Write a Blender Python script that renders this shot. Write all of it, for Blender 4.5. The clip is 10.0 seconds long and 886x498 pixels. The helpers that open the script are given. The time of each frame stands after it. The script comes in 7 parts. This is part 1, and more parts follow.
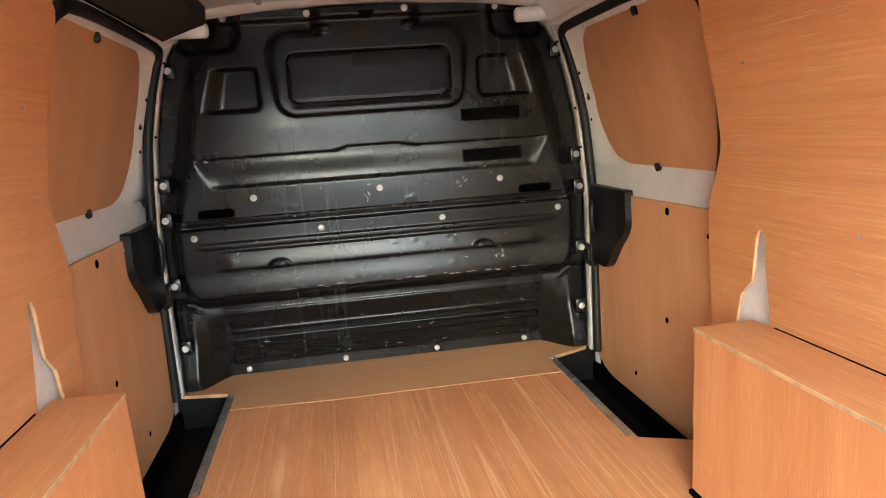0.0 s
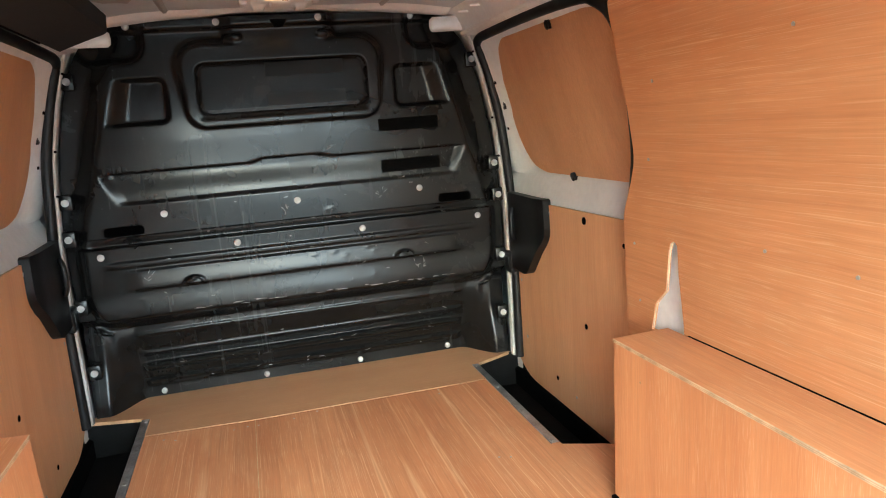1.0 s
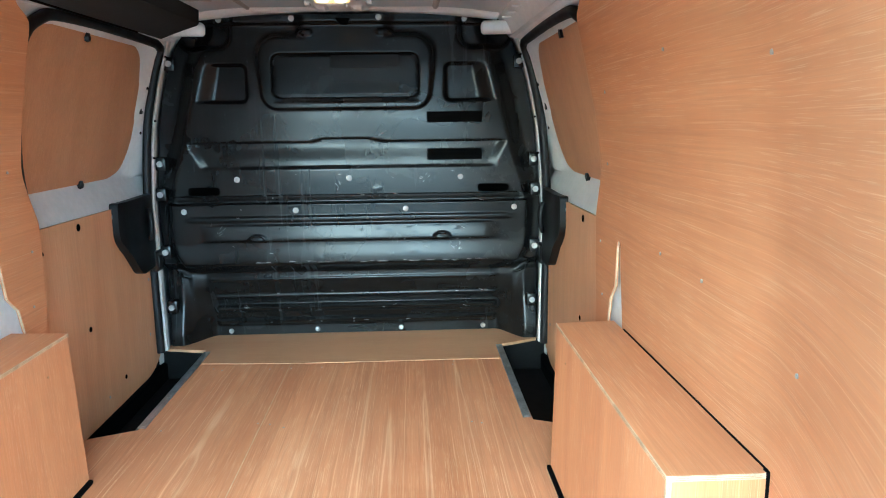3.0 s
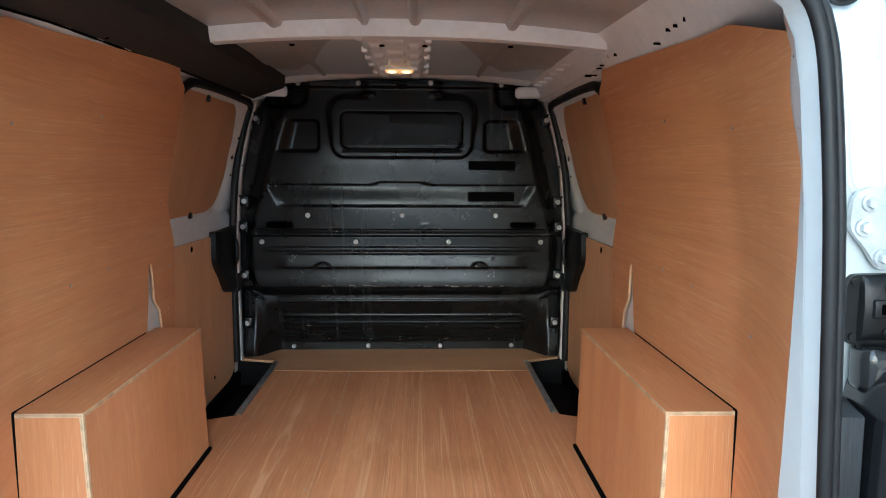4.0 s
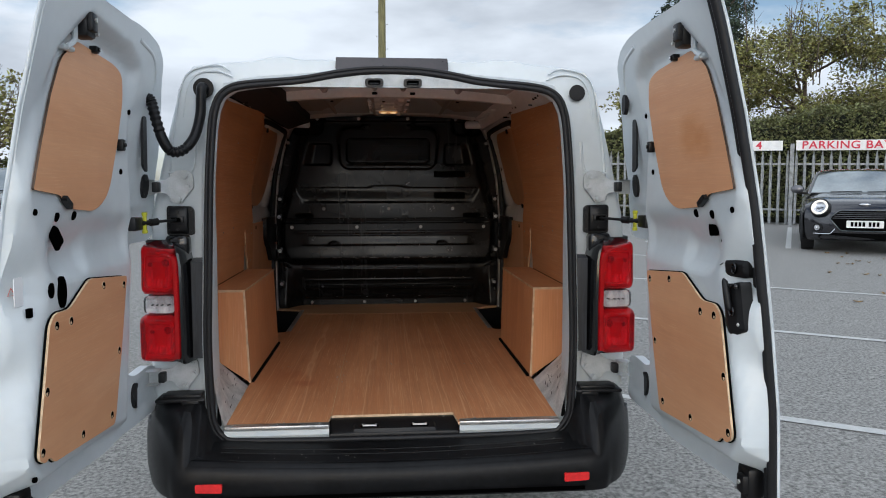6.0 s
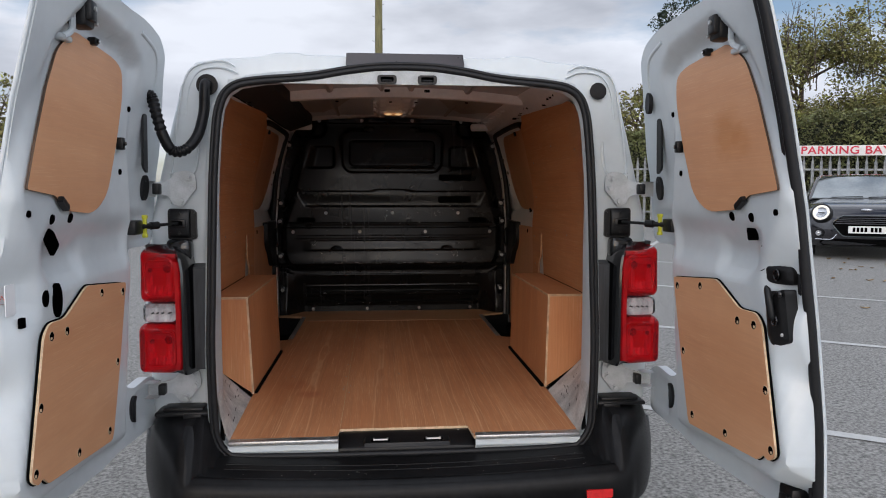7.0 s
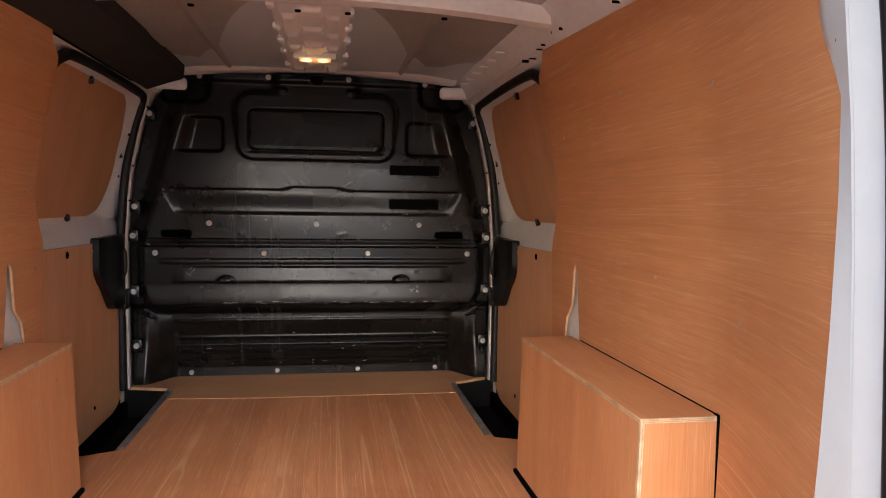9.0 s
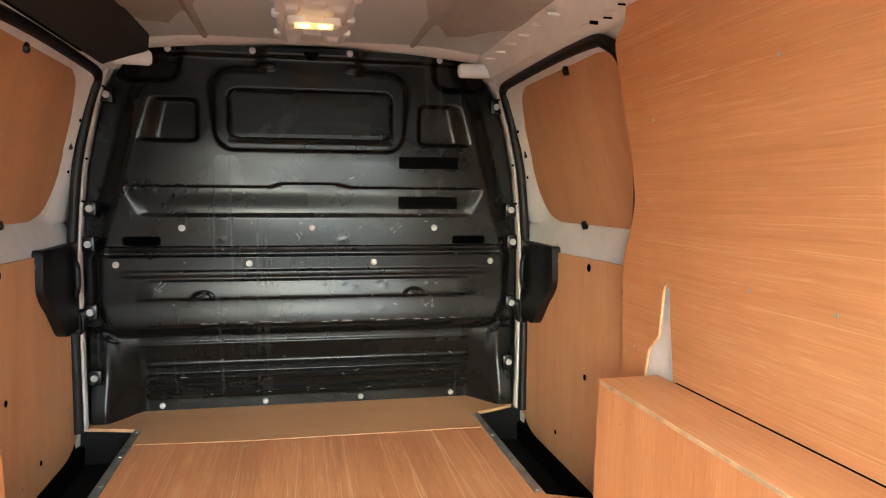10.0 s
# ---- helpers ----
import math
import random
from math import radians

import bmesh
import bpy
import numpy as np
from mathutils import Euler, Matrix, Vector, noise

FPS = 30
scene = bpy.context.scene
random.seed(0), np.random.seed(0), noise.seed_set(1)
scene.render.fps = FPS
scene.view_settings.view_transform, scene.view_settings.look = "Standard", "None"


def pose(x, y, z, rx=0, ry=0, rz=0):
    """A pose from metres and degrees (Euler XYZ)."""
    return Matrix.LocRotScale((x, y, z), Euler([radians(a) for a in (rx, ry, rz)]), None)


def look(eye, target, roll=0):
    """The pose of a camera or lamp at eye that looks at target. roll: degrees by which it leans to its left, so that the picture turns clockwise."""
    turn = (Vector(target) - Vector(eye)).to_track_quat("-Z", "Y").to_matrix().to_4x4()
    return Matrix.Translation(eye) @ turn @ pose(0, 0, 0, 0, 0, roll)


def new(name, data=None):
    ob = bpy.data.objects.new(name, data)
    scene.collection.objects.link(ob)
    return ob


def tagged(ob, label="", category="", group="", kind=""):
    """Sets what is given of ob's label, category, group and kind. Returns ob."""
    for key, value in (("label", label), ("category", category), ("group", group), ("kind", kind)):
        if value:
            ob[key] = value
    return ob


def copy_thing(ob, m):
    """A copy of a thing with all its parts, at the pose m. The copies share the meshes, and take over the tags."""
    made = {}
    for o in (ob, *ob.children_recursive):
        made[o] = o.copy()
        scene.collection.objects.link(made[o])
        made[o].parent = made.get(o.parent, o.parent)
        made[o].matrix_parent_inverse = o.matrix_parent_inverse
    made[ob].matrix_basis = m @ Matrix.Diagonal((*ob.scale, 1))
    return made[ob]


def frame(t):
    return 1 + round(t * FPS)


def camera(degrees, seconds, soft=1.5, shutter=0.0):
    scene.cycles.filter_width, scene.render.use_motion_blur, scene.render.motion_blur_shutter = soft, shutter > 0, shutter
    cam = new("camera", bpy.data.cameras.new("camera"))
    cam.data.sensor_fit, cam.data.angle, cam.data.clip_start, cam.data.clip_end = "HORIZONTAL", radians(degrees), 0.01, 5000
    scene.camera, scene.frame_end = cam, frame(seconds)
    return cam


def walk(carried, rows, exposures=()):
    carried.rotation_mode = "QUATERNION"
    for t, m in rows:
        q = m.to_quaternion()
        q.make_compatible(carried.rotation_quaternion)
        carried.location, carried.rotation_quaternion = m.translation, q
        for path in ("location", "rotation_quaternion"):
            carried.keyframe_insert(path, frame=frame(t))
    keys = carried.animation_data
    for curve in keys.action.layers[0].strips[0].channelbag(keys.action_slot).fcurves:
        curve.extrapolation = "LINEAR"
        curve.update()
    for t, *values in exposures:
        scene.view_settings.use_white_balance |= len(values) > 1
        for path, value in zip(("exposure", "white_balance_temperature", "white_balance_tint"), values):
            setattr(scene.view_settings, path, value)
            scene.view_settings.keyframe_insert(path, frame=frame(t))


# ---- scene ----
cam = camera(63.0, 10.0, soft=1.05)
PATH = [
    (0, (-0.17, -0.088, 1.504), (0.115, 1.864, 1.177), -4.1),
    (0.5, (-0.186, -0.05, 1.52), (0.248, 1.875, 1.196), -4.1),
    (1, (-0.169, -0.067, 1.551), (0.332, 1.837, 1.2), -4.5),
    (1.5, (-0.106, -0.217, 1.546), (0.363, 1.689, 1.161), -4.0),
    (2, (0.031, -0.384, 1.534), (0.4, 1.539, 1.124), -2.4),
    (2.5, (0.153, -0.313, 1.525), (0.386, 1.63, 1.112), -1.2),
    (3, (0.251, -0.388, 1.54), (0.335, 1.578, 1.186), -0.7),
    (3.2, (0.257, -0.432, 1.562), (0.308, 1.538, 1.223), -0.7),
    (4.3, (0.045, -1.211, 1.508), (0.118, 0.779, 1.316), 0.5),
    (4.5, (0.049, -1.435, 1.483), (0.13, 0.554, 1.297), 0.4),
    (5, (-0.007, -1.989, 1.454), (0.124, -0.002, 1.277), 0.2),
    (5.5, (-0.034, -2.397, 1.455), (0.121, -0.411, 1.282), 0.1),
    (5.7, (-0.032, -2.528, 1.451), (0.127, -0.542, 1.281), 0.0),
    (6.8, (-0.068, -2.546, 1.436), (0.102, -0.559, 1.283), -0.0),
    (7, (-0.093, -2.41, 1.433), (0.083, -0.424, 1.283), -0.0),
    (7.5, (-0.055, -2.036, 1.414), (0.149, -0.052, 1.272), 0.1),
    (8, (0.041, -1.543, 1.433), (0.316, 0.433, 1.29), 1.1),
    (8.5, (0.029, -1.062, 1.428), (0.365, 0.905, 1.286), 1.5),
    (9, (0.051, -0.642, 1.4), (0.365, 1.329, 1.278), 0.8),
    (9.5, (0.043, -0.303, 1.432), (0.411, 1.659, 1.297), 0.3),
    (10, (-0.055, -0.108, 1.428), (0.341, 1.847, 1.281), 0.4),
]
EXPOSURES = [(0.0, 3.75, 6100, 0), (0.5, 3.75, 6100, 0), (1.0, 3.8, 5550, -5), (1.5, 4.15, 4450, -12), (2.0, 3.6, 4350, -17), (2.5, 3.5, 4600, -16), (3.2, 3.9, 4400, -17), (4.5, 1.6, 5800, 8), (5.0, 1.45, 5900, 10), (5.5, 0.9, 6000, 10), (7.0, 0.65, 6300, 15), (7.5, 0.65, 6350, 19), (8.0, 1.45, 6200, 15), (8.5, 2.52, 6300, 14), (9.0, 2.5, 6400, 16), (9.5, 3.7, 5650, -5), (10.0, 3.7, 6100, -2)]
walk(cam, [(t, look(eye, target, roll)) for t, eye, target, roll in PATH], EXPOSURES)

# ---- world and sun ----
SUN_ELEV, SUN_ROT = radians(20), radians(183)
world = bpy.data.worlds.new("overcast_sky")
scene.world = world
world.use_nodes = True
wn, wl = world.node_tree.nodes, world.node_tree.links
for n in list(wn):
    wn.remove(n)
w_out = wn.new("ShaderNodeOutputWorld")
w_bg = wn.new("ShaderNodeBackground")
w_sky = wn.new("ShaderNodeTexSky")
w_sky.sky_type, w_sky.sun_disc = "NISHITA", False
w_sky.sun_elevation, w_sky.sun_rotation = SUN_ELEV, SUN_ROT
w_sky.air_density, w_sky.dust_density = 1.0, 1.5
w_tc = wn.new("ShaderNodeTexCoord")
w_map = wn.new("ShaderNodeMapping")
w_map.inputs["Scale"].default_value = (1.0, 1.0, 3.2)
w_noise = wn.new("ShaderNodeTexNoise")
w_noise.inputs["Scale"].default_value = 2.1
w_noise.inputs["Detail"].default_value = 7
w_noise.inputs["Roughness"].default_value = 0.55
w_ramp = wn.new("ShaderNodeValToRGB")
w_ramp.color_ramp.elements[0].position, w_ramp.color_ramp.elements[0].color = 0.37, (0.0, 0.0, 0.0, 1)
w_ramp.color_ramp.elements[1].position, w_ramp.color_ramp.elements[1].color = 0.50, (1, 1, 1, 1)
w_noise2 = wn.new("ShaderNodeTexNoise")
w_noise2.inputs["Scale"].default_value = 3.4
w_noise2.inputs["Detail"].default_value = 6
w_cloud = wn.new("ShaderNodeValToRGB")
w_cloud.color_ramp.elements[0].position, w_cloud.color_ramp.elements[0].color = 0.30, (4.4, 4.75, 5.2, 1)
w_cloud.color_ramp.elements[1].position, w_cloud.color_ramp.elements[1].color = 0.62, (8.3, 8.8, 9.25, 1)
w_mix = wn.new("ShaderNodeMix")
w_mix.data_type = "RGBA"
wl.new(w_tc.outputs["Generated"], w_map.inputs["Vector"])
wl.new(w_map.outputs["Vector"], w_noise.inputs["Vector"])
wl.new(w_map.outputs["Vector"], w_noise2.inputs["Vector"])
wl.new(w_noise.outputs["Fac"], w_ramp.inputs["Fac"])
wl.new(w_noise2.outputs["Fac"], w_cloud.inputs["Fac"])
wl.new(w_ramp.outputs["Color"], w_mix.inputs["Factor"])
wl.new(w_sky.outputs["Color"], w_mix.inputs["A"])
wl.new(w_cloud.outputs["Color"], w_mix.inputs["B"])
# the cloud cover brightens smoothly towards the low sun behind the camera
w_dot = wn.new("ShaderNodeVectorMath")
w_dot.operation = "DOT_PRODUCT"
w_dot.inputs[1].default_value = (-0.05, -0.99, 0.12)
w_side = wn.new("ShaderNodeMapRange")
w_side.inputs["From Min"].default_value, w_side.inputs["From Max"].default_value = -1.0, 1.0
w_side.inputs["To Min"].default_value, w_side.inputs["To Max"].default_value = 0.56, 1.30
w_scale = wn.new("ShaderNodeVectorMath")
w_scale.operation = "SCALE"
wl.new(w_tc.outputs["Generated"], w_dot.inputs[0])
wl.new(w_dot.outputs["Value"], w_side.inputs["Value"])
wl.new(w_mix.outputs["Result"], w_scale.inputs[0])
wl.new(w_side.outputs["Result"], w_scale.inputs["Scale"])
wl.new(w_scale.outputs["Vector"], w_bg.inputs["Color"])
w_bg.inputs["Strength"].default_value = 0.11
wl.new(w_bg.outputs["Background"], w_out.inputs["Surface"])

sun = new("sun", bpy.data.lights.new("sun", "SUN"))
sun.data.energy, sun.data.angle, sun.data.color = 0.3, radians(55), (1.0, 0.98, 0.95)
sun.matrix_world = look((-0.5, -10.0, 4.1), (0, 0, 0.5))

# ---- materials ----


def mat(name, colour, rough=0.5, metal=0.0, var=0.12, scale=6.0, bump=0.0, bump_scale=60.0, coat=0.0, stretch=(1, 1, 1),
        colour2=None, spec=0.5, island=0.0):
    """A principled material: two scales of noise in colour and roughness, and fine relief."""
    m = bpy.data.materials.new(name)
    m.use_nodes = True
    nt = m.node_tree
    p = nt.nodes["Principled BSDF"]
    tc = nt.nodes.new("ShaderNodeTexCoord")
    mp = nt.nodes.new("ShaderNodeMapping")
    mp.inputs["Scale"].default_value = stretch
    nt.links.new(tc.outputs["Object"], mp.inputs["Vector"])
    a = nt.nodes.new("ShaderNodeTexNoise")
    a.inputs["Scale"].default_value, a.inputs["Detail"].default_value = scale, 6
    b = nt.nodes.new("ShaderNodeTexNoise")
    b.inputs["Scale"].default_value, b.inputs["Detail"].default_value = scale * 9, 3
    nt.links.new(mp.outputs["Vector"], a.inputs["Vector"])
    nt.links.new(mp.outputs["Vector"], b.inputs["Vector"])
    add = nt.nodes.new("ShaderNodeMath")
    add.operation = "MULTIPLY_ADD"
    add.inputs[1].default_value = 0.65
    mul = nt.nodes.new("ShaderNodeMath")
    mul.operation, mul.inputs[1].default_value = "MULTIPLY", 0.35
    nt.links.new(b.outputs["Fac"], mul.inputs[0])
    nt.links.new(a.outputs["Fac"], add.inputs[0])
    nt.links.new(mul.outputs[0], add.inputs[2])
    ramp = nt.nodes.new("ShaderNodeValToRGB")
    c2 = colour2 or tuple(max(0.0, c * (1 - 2 * var)) for c in colour)
    c1 = colour if colour2 else tuple(min(1.0, c * (1 + var)) for c in colour)
    ramp.color_ramp.elements[0].position, ramp.color_ramp.elements[0].color = 0.33, (*c2, 1)
    ramp.color_ramp.elements[1].position, ramp.color_ramp.elements[1].color = 0.62, (*c1, 1)
    nt.links.new(add.outputs[0], ramp.inputs["Fac"])
    nt.links.new(ramp.outputs["Color"], p.inputs["Base Color"])
    if island:
        g = nt.nodes.new("ShaderNodeNewGeometry")
        hs = nt.nodes.new("ShaderNodeHueSaturation")
        mr = nt.nodes.new("ShaderNodeMapRange")
        mr.inputs["To Min"].default_value, mr.inputs["To Max"].default_value = 1 - island, 1 + island
        nt.links.new(g.outputs["Random Per Island"], mr.inputs["Value"])
        nt.links.new(mr.outputs["Result"], hs.inputs["Value"])
        mr2 = nt.nodes.new("ShaderNodeMapRange")
        mr2.inputs["To Min"].default_value, mr2.inputs["To Max"].default_value = 0.5 - island * 0.07, 0.5 + island * 0.04
        nt.links.new(g.outputs["Random Per Island"], mr2.inputs["Value"])
        nt.links.new(mr2.outputs["Result"], hs.inputs["Hue"])
        nt.links.new(ramp.outputs["Color"], hs.inputs["Color"])
        nt.links.new(hs.outputs["Color"], p.inputs["Base Color"])
    rr_ = nt.nodes.new("ShaderNodeMapRange")
    rr_.inputs["To Min"].default_value, rr_.inputs["To Max"].default_value = max(0.03, rough - 0.1), min(1.0, rough + 0.1)
    nt.links.new(a.outputs["Fac"], rr_.inputs["Value"])
    nt.links.new(rr_.outputs["Result"], p.inputs["Roughness"])
    p.inputs["Metallic"].default_value = metal
    p.inputs["Coat Weight"].default_value = coat
    p.inputs["Coat Roughness"].default_value = 0.08
    p.inputs["Specular IOR Level"].default_value = spec
    if bump:
        c = nt.nodes.new("ShaderNodeTexNoise")
        c.inputs["Scale"].default_value, c.inputs["Detail"].default_value = bump_scale, 4
        nt.links.new(mp.outputs["Vector"], c.inputs["Vector"])
        bp = nt.nodes.new("ShaderNodeBump")
        bp.inputs["Strength"].default_value, bp.inputs["Distance"].default_value = bump, 0.004
        nt.links.new(c.outputs["Fac"], bp.inputs["Height"])
        nt.links.new(bp.outputs["Normal"], p.inputs["Normal"])
    return m


def ply_mat(name, along, light=(0.66, 0.305, 0.130), dark=(0.54, 0.220, 0.088), rough=0.5, streak=1.0, lines=0.0, stains=(), flat=None):
    """Rotary-cut hardwood ply: long grain along one axis (0 x, 1 y, 2 z), pale pores and broad tone shifts."""
    m = bpy.data.materials.new(name)
    m.use_nodes = True
    nt = m.node_tree
    p = nt.nodes["Principled BSDF"]
    tc = nt.nodes.new("ShaderNodeTexCoord")
    # the grain wanders a little from side to side
    drift = nt.nodes.new("ShaderNodeTexNoise")
    drift.inputs["Scale"].default_value, drift.inputs["Detail"].default_value = 2.2, 2
    nt.links.new(tc.outputs["Object"], drift.inputs["Vector"])
    aim = nt.nodes.new("ShaderNodeVectorMath")
    aim.operation = "MULTIPLY_ADD"
    bend = [0.014] * 3
    bend[along] = 0.0
    aim.inputs[1].default_value = bend
    nt.links.new(drift.outputs["Color"], aim.inputs[0])
    nt.links.new(tc.outputs["Object"], aim.inputs[2])

    def noise_at(across, lengthways, detail, rough_=0.6, dist=0.0):
        mp = nt.nodes.new("ShaderNodeMapping")
        sc = [across] * 3
        sc[along] = lengthways
        if flat is not None:
            sc[flat] = lengthways * 0.3
        mp.inputs["Scale"].default_value = sc
        nz = nt.nodes.new("ShaderNodeTexNoise")
        nz.inputs["Scale"].default_value, nz.inputs["Detail"].default_value = 1.0, detail
        nz.inputs["Roughness"].default_value, nz.inputs["Distortion"].default_value = rough_, dist
        nt.links.new(aim.outputs["Vector"], mp.inputs["Vector"])
        nt.links.new(mp.outputs["Vector"], nz.inputs["Vector"])
        return nz.outputs["Fac"]

    broad = noise_at(5.0, 0.7, 3, dist=0.6)
    grain = noise_at(150.0, 5.0, 4, 0.6, 0.15)
    pores = noise_at(560.0, 9.0, 2, 0.5)
    patch = noise_at(8.0, 2.4, 3, 0.6)
    blot = noise_at(2.3, 2.0, 4, 0.6)

    def ramp(v, p0, c0, p1, c1):
        r = nt.nodes.new("ShaderNodeValToRGB")
        r.color_ramp.elements[0].position, r.color_ramp.elements[0].color = p0, (*c0, 1)
        r.color_ramp.elements[1].position, r.color_ramp.elements[1].color = p1, (*c1, 1)
        nt.links.new(v, r.inputs["Fac"])
        return r.outputs["Color"]

    def mix(fac, a, b, kind="MIX"):
        x = nt.nodes.new("ShaderNodeMix")
        x.data_type, x.blend_type = "RGBA", kind
        if hasattr(fac, "default_value"):
            nt.links.new(fac, x.inputs["Factor"])
        else:
            x.inputs["Factor"].default_value = fac
        nt.links.new(a, x.inputs["A"])
        nt.links.new(b, x.inputs["B"])
        return x.outputs["Result"]

    base = ramp(broad, 0.30, dark, 0.68, light)
    gr = ramp(grain, 0.33, (0.78, 0.72, 0.66), 0.62, (1.0, 1.0, 1.0))
    c = mix(0.55 * streak, base, gr, "MULTIPLY")
    pale = ramp(pores, 0.57, (0, 0, 0), 0.66, (1, 1, 1))
    spots_ = ramp(patch, 0.40, (0.25, 0.25, 0.25), 0.60, (1, 1, 1))
    palec = nt.nodes.new("ShaderNodeRGB")
    palec.outputs[0].default_value = (0.80, 0.52, 0.31, 1)
    pq = nt.nodes.new("ShaderNodeMath")
    pq.operation = "MULTIPLY"
    nt.links.new(pale, pq.inputs[0])
    nt.links.new(spots_, pq.inputs[1])
    pm = nt.nodes.new("ShaderNodeMath")
    pm.operation, pm.inputs[1].default_value = "MULTIPLY", 0.50 * streak
    nt.links.new(pq.outputs[0], pm.inputs[0])
    c = mix(pm.outputs[0], c, palec.outputs[0])
    bl = ramp(blot, 0.30, (0.86, 0.82, 0.78), 0.55, (1, 1, 1))
    c = mix(0.6, c, bl, "MULTIPLY")
    if lines:
        # long pale wear lines and board to board tone shifts
        tone = ramp(noise_at(16.0, 0.30, 3, 0.6), 0.36, (0.86, 0.83, 0.80), 0.60, (1.02, 1.02, 1.01))
        c = mix(lines, c, tone, "MULTIPLY")
        for across, lengthways, edge, amount in ((330.0, 3.0, 0.60, 0.38), (210.0, 1.2, 0.645, 0.62)):
            wear = ramp(noise_at(across, lengthways, 3, 0.6, 0.05), edge, (0, 0, 0), edge + 0.05, (1, 1, 1))
            wm = nt.nodes.new("ShaderNodeMath")
            wm.operation, wm.inputs[1].default_value = "MULTIPLY", amount * min(1.0, lines)
            nt.links.new(wear, wm.inputs[0])
            c = mix(wm.outputs[0], c, palec.outputs[0])
        if lines > 0.8:
            # long thin pale joints between the veneer strips
            cr = nt.nodes.new("ShaderNodeValToRGB")
            els = cr.color_ramp.elements
            els[0].position, els[0].color = 0.488, (0, 0, 0, 1)
            els[1].position, els[1].color = 0.5, (1, 1, 1, 1)
            els.new(0.512).color = (0, 0, 0, 1)
            nt.links.new(noise_at(13.0, 0.10, 0), cr.inputs["Fac"])
            jm = nt.nodes.new("ShaderNodeMath")
            jm.operation, jm.inputs[1].default_value = "MULTIPLY", 0.5
            nt.links.new(cr.outputs["Color"], jm.inputs[0])
            c = mix(jm.outputs[0], c, palec.outputs[0])
        dk = ramp(noise_at(120.0, 1.6, 3, 0.6, 0.05), 0.34, (0.87, 0.83, 0.79), 0.46, (1, 1, 1))
        c = mix(min(1.0, lines), c, dk, "MULTIPLY")
    for (sx, sy, sz, rad, tint) in stains:
        sub_ = nt.nodes.new("ShaderNodeVectorMath")
        sub_.operation = "DISTANCE"
        sub_.inputs[1].default_value = (sx, sy, sz)
        nt.links.new(tc.outputs["Object"], sub_.inputs[0])
        wob = nt.nodes.new("ShaderNodeMath")
        wob.operation, wob.inputs[1].default_value = "MULTIPLY_ADD", rad * 1.5
        nt.links.new(noise_at(22.0, 9.0, 4), wob.inputs[0])
        nt.links.new(sub_.outputs["Value"], wob.inputs[2])
        ms = nt.nodes.new("ShaderNodeMapRange")
        ms.inputs["From Min"].default_value, ms.inputs["From Max"].default_value = rad * 1.25, rad * 1.95
        ms.inputs["To Min"].default_value, ms.inputs["To Max"].default_value = 0.75, 0.0
        nt.links.new(wob.outputs[0], ms.inputs["Value"])
        tn = nt.nodes.new("ShaderNodeRGB")
        tn.outputs[0].default_value = (*tint, 1)
        c = mix(ms.outputs["Result"], c, tn.outputs[0], "MULTIPLY")
    nt.links.new(c, p.inputs["Base Color"])
    rm = nt.nodes.new("ShaderNodeMapRange")
    rm.inputs["To Min"].default_value, rm.inputs["To Max"].default_value = rough - 0.1, rough + 0.14
    nt.links.new(grain, rm.inputs["Value"])
    nt.links.new(rm.outputs["Result"], p.inputs["Roughness"])
    bp = nt.nodes.new("ShaderNodeBump")
    bp.inputs["Strength"].default_value, bp.inputs["Distance"].default_value = 0.18, 0.002
    nt.links.new(grain, bp.inputs["Height"])
    nt.links.new(bp.outputs["Normal"], p.inputs["Normal"])
    return m


PLY_Y = ply_mat("ply_lengthways", 1, streak=0.9, lines=0.35)
PLY_WALL = ply_mat("ply_wall_lengthways", 1, (0.65, 0.305, 0.132), (0.58, 0.250, 0.102), streak=0.7, lines=0.5, flat=0)
PLY_Z = ply_mat("ply_upright", 2, streak=0.8, lines=0.25)
PLY_COVER = ply_mat("ply_cover_upright", 2, (0.70, 0.375, 0.190), (0.61, 0.305, 0.145), 0.42, streak=0.8, lines=0.25)
FLOOR_STAINS = ((-0.385, 0.60, 0.6, 0.05, (0.78, 0.54, 0.48)), (-0.46, 0.75, 0.6, 0.07, (0.90, 0.74, 0.68)), (0.20, 1.30, 0.6, 0.09, (0.86, 0.80, 0.74)))
PLY_FLOOR = ply_mat("ply_floor_worn", 1, (0.67, 0.318, 0.150), (0.53, 0.218, 0.094), 0.42, 0.8, 0.9, FLOOR_STAINS)
PLY_PALE = ply_mat("ply_pale_board", 0, (0.55, 0.315, 0.165), (0.48, 0.255, 0.125), 0.5, 0.5)
PLY_DOOR = ply_mat("ply_door", 1, (0.66, 0.35, 0.185), (0.57, 0.275, 0.135), 0.5, 0.45, 0.06, ((0.857, -0.50, 1.60, 0.075, (0.86, 0.74, 0.52)), (0.857, -0.58, 1.575, 0.045, (0.9, 0.8, 0.62))))
PLY_DARK = mat("ply_dark_edge", (0.075, 0.042, 0.024), 0.7, scale=30, var=0.3)
PLY_RIM = mat("ply_stained_edge", (0.46, 0.27, 0.14), 0.7, scale=30, var=0.2)
PLY_EDGE = mat("ply_cut_edge", (0.60, 0.44, 0.28), 0.7, scale=30, var=0.2)
WHITE = mat("white_van_paint", (0.55, 0.59, 0.605), 0.32, var=0.03, scale=3, coat=0.22, bump=0.02, bump_scale=25)
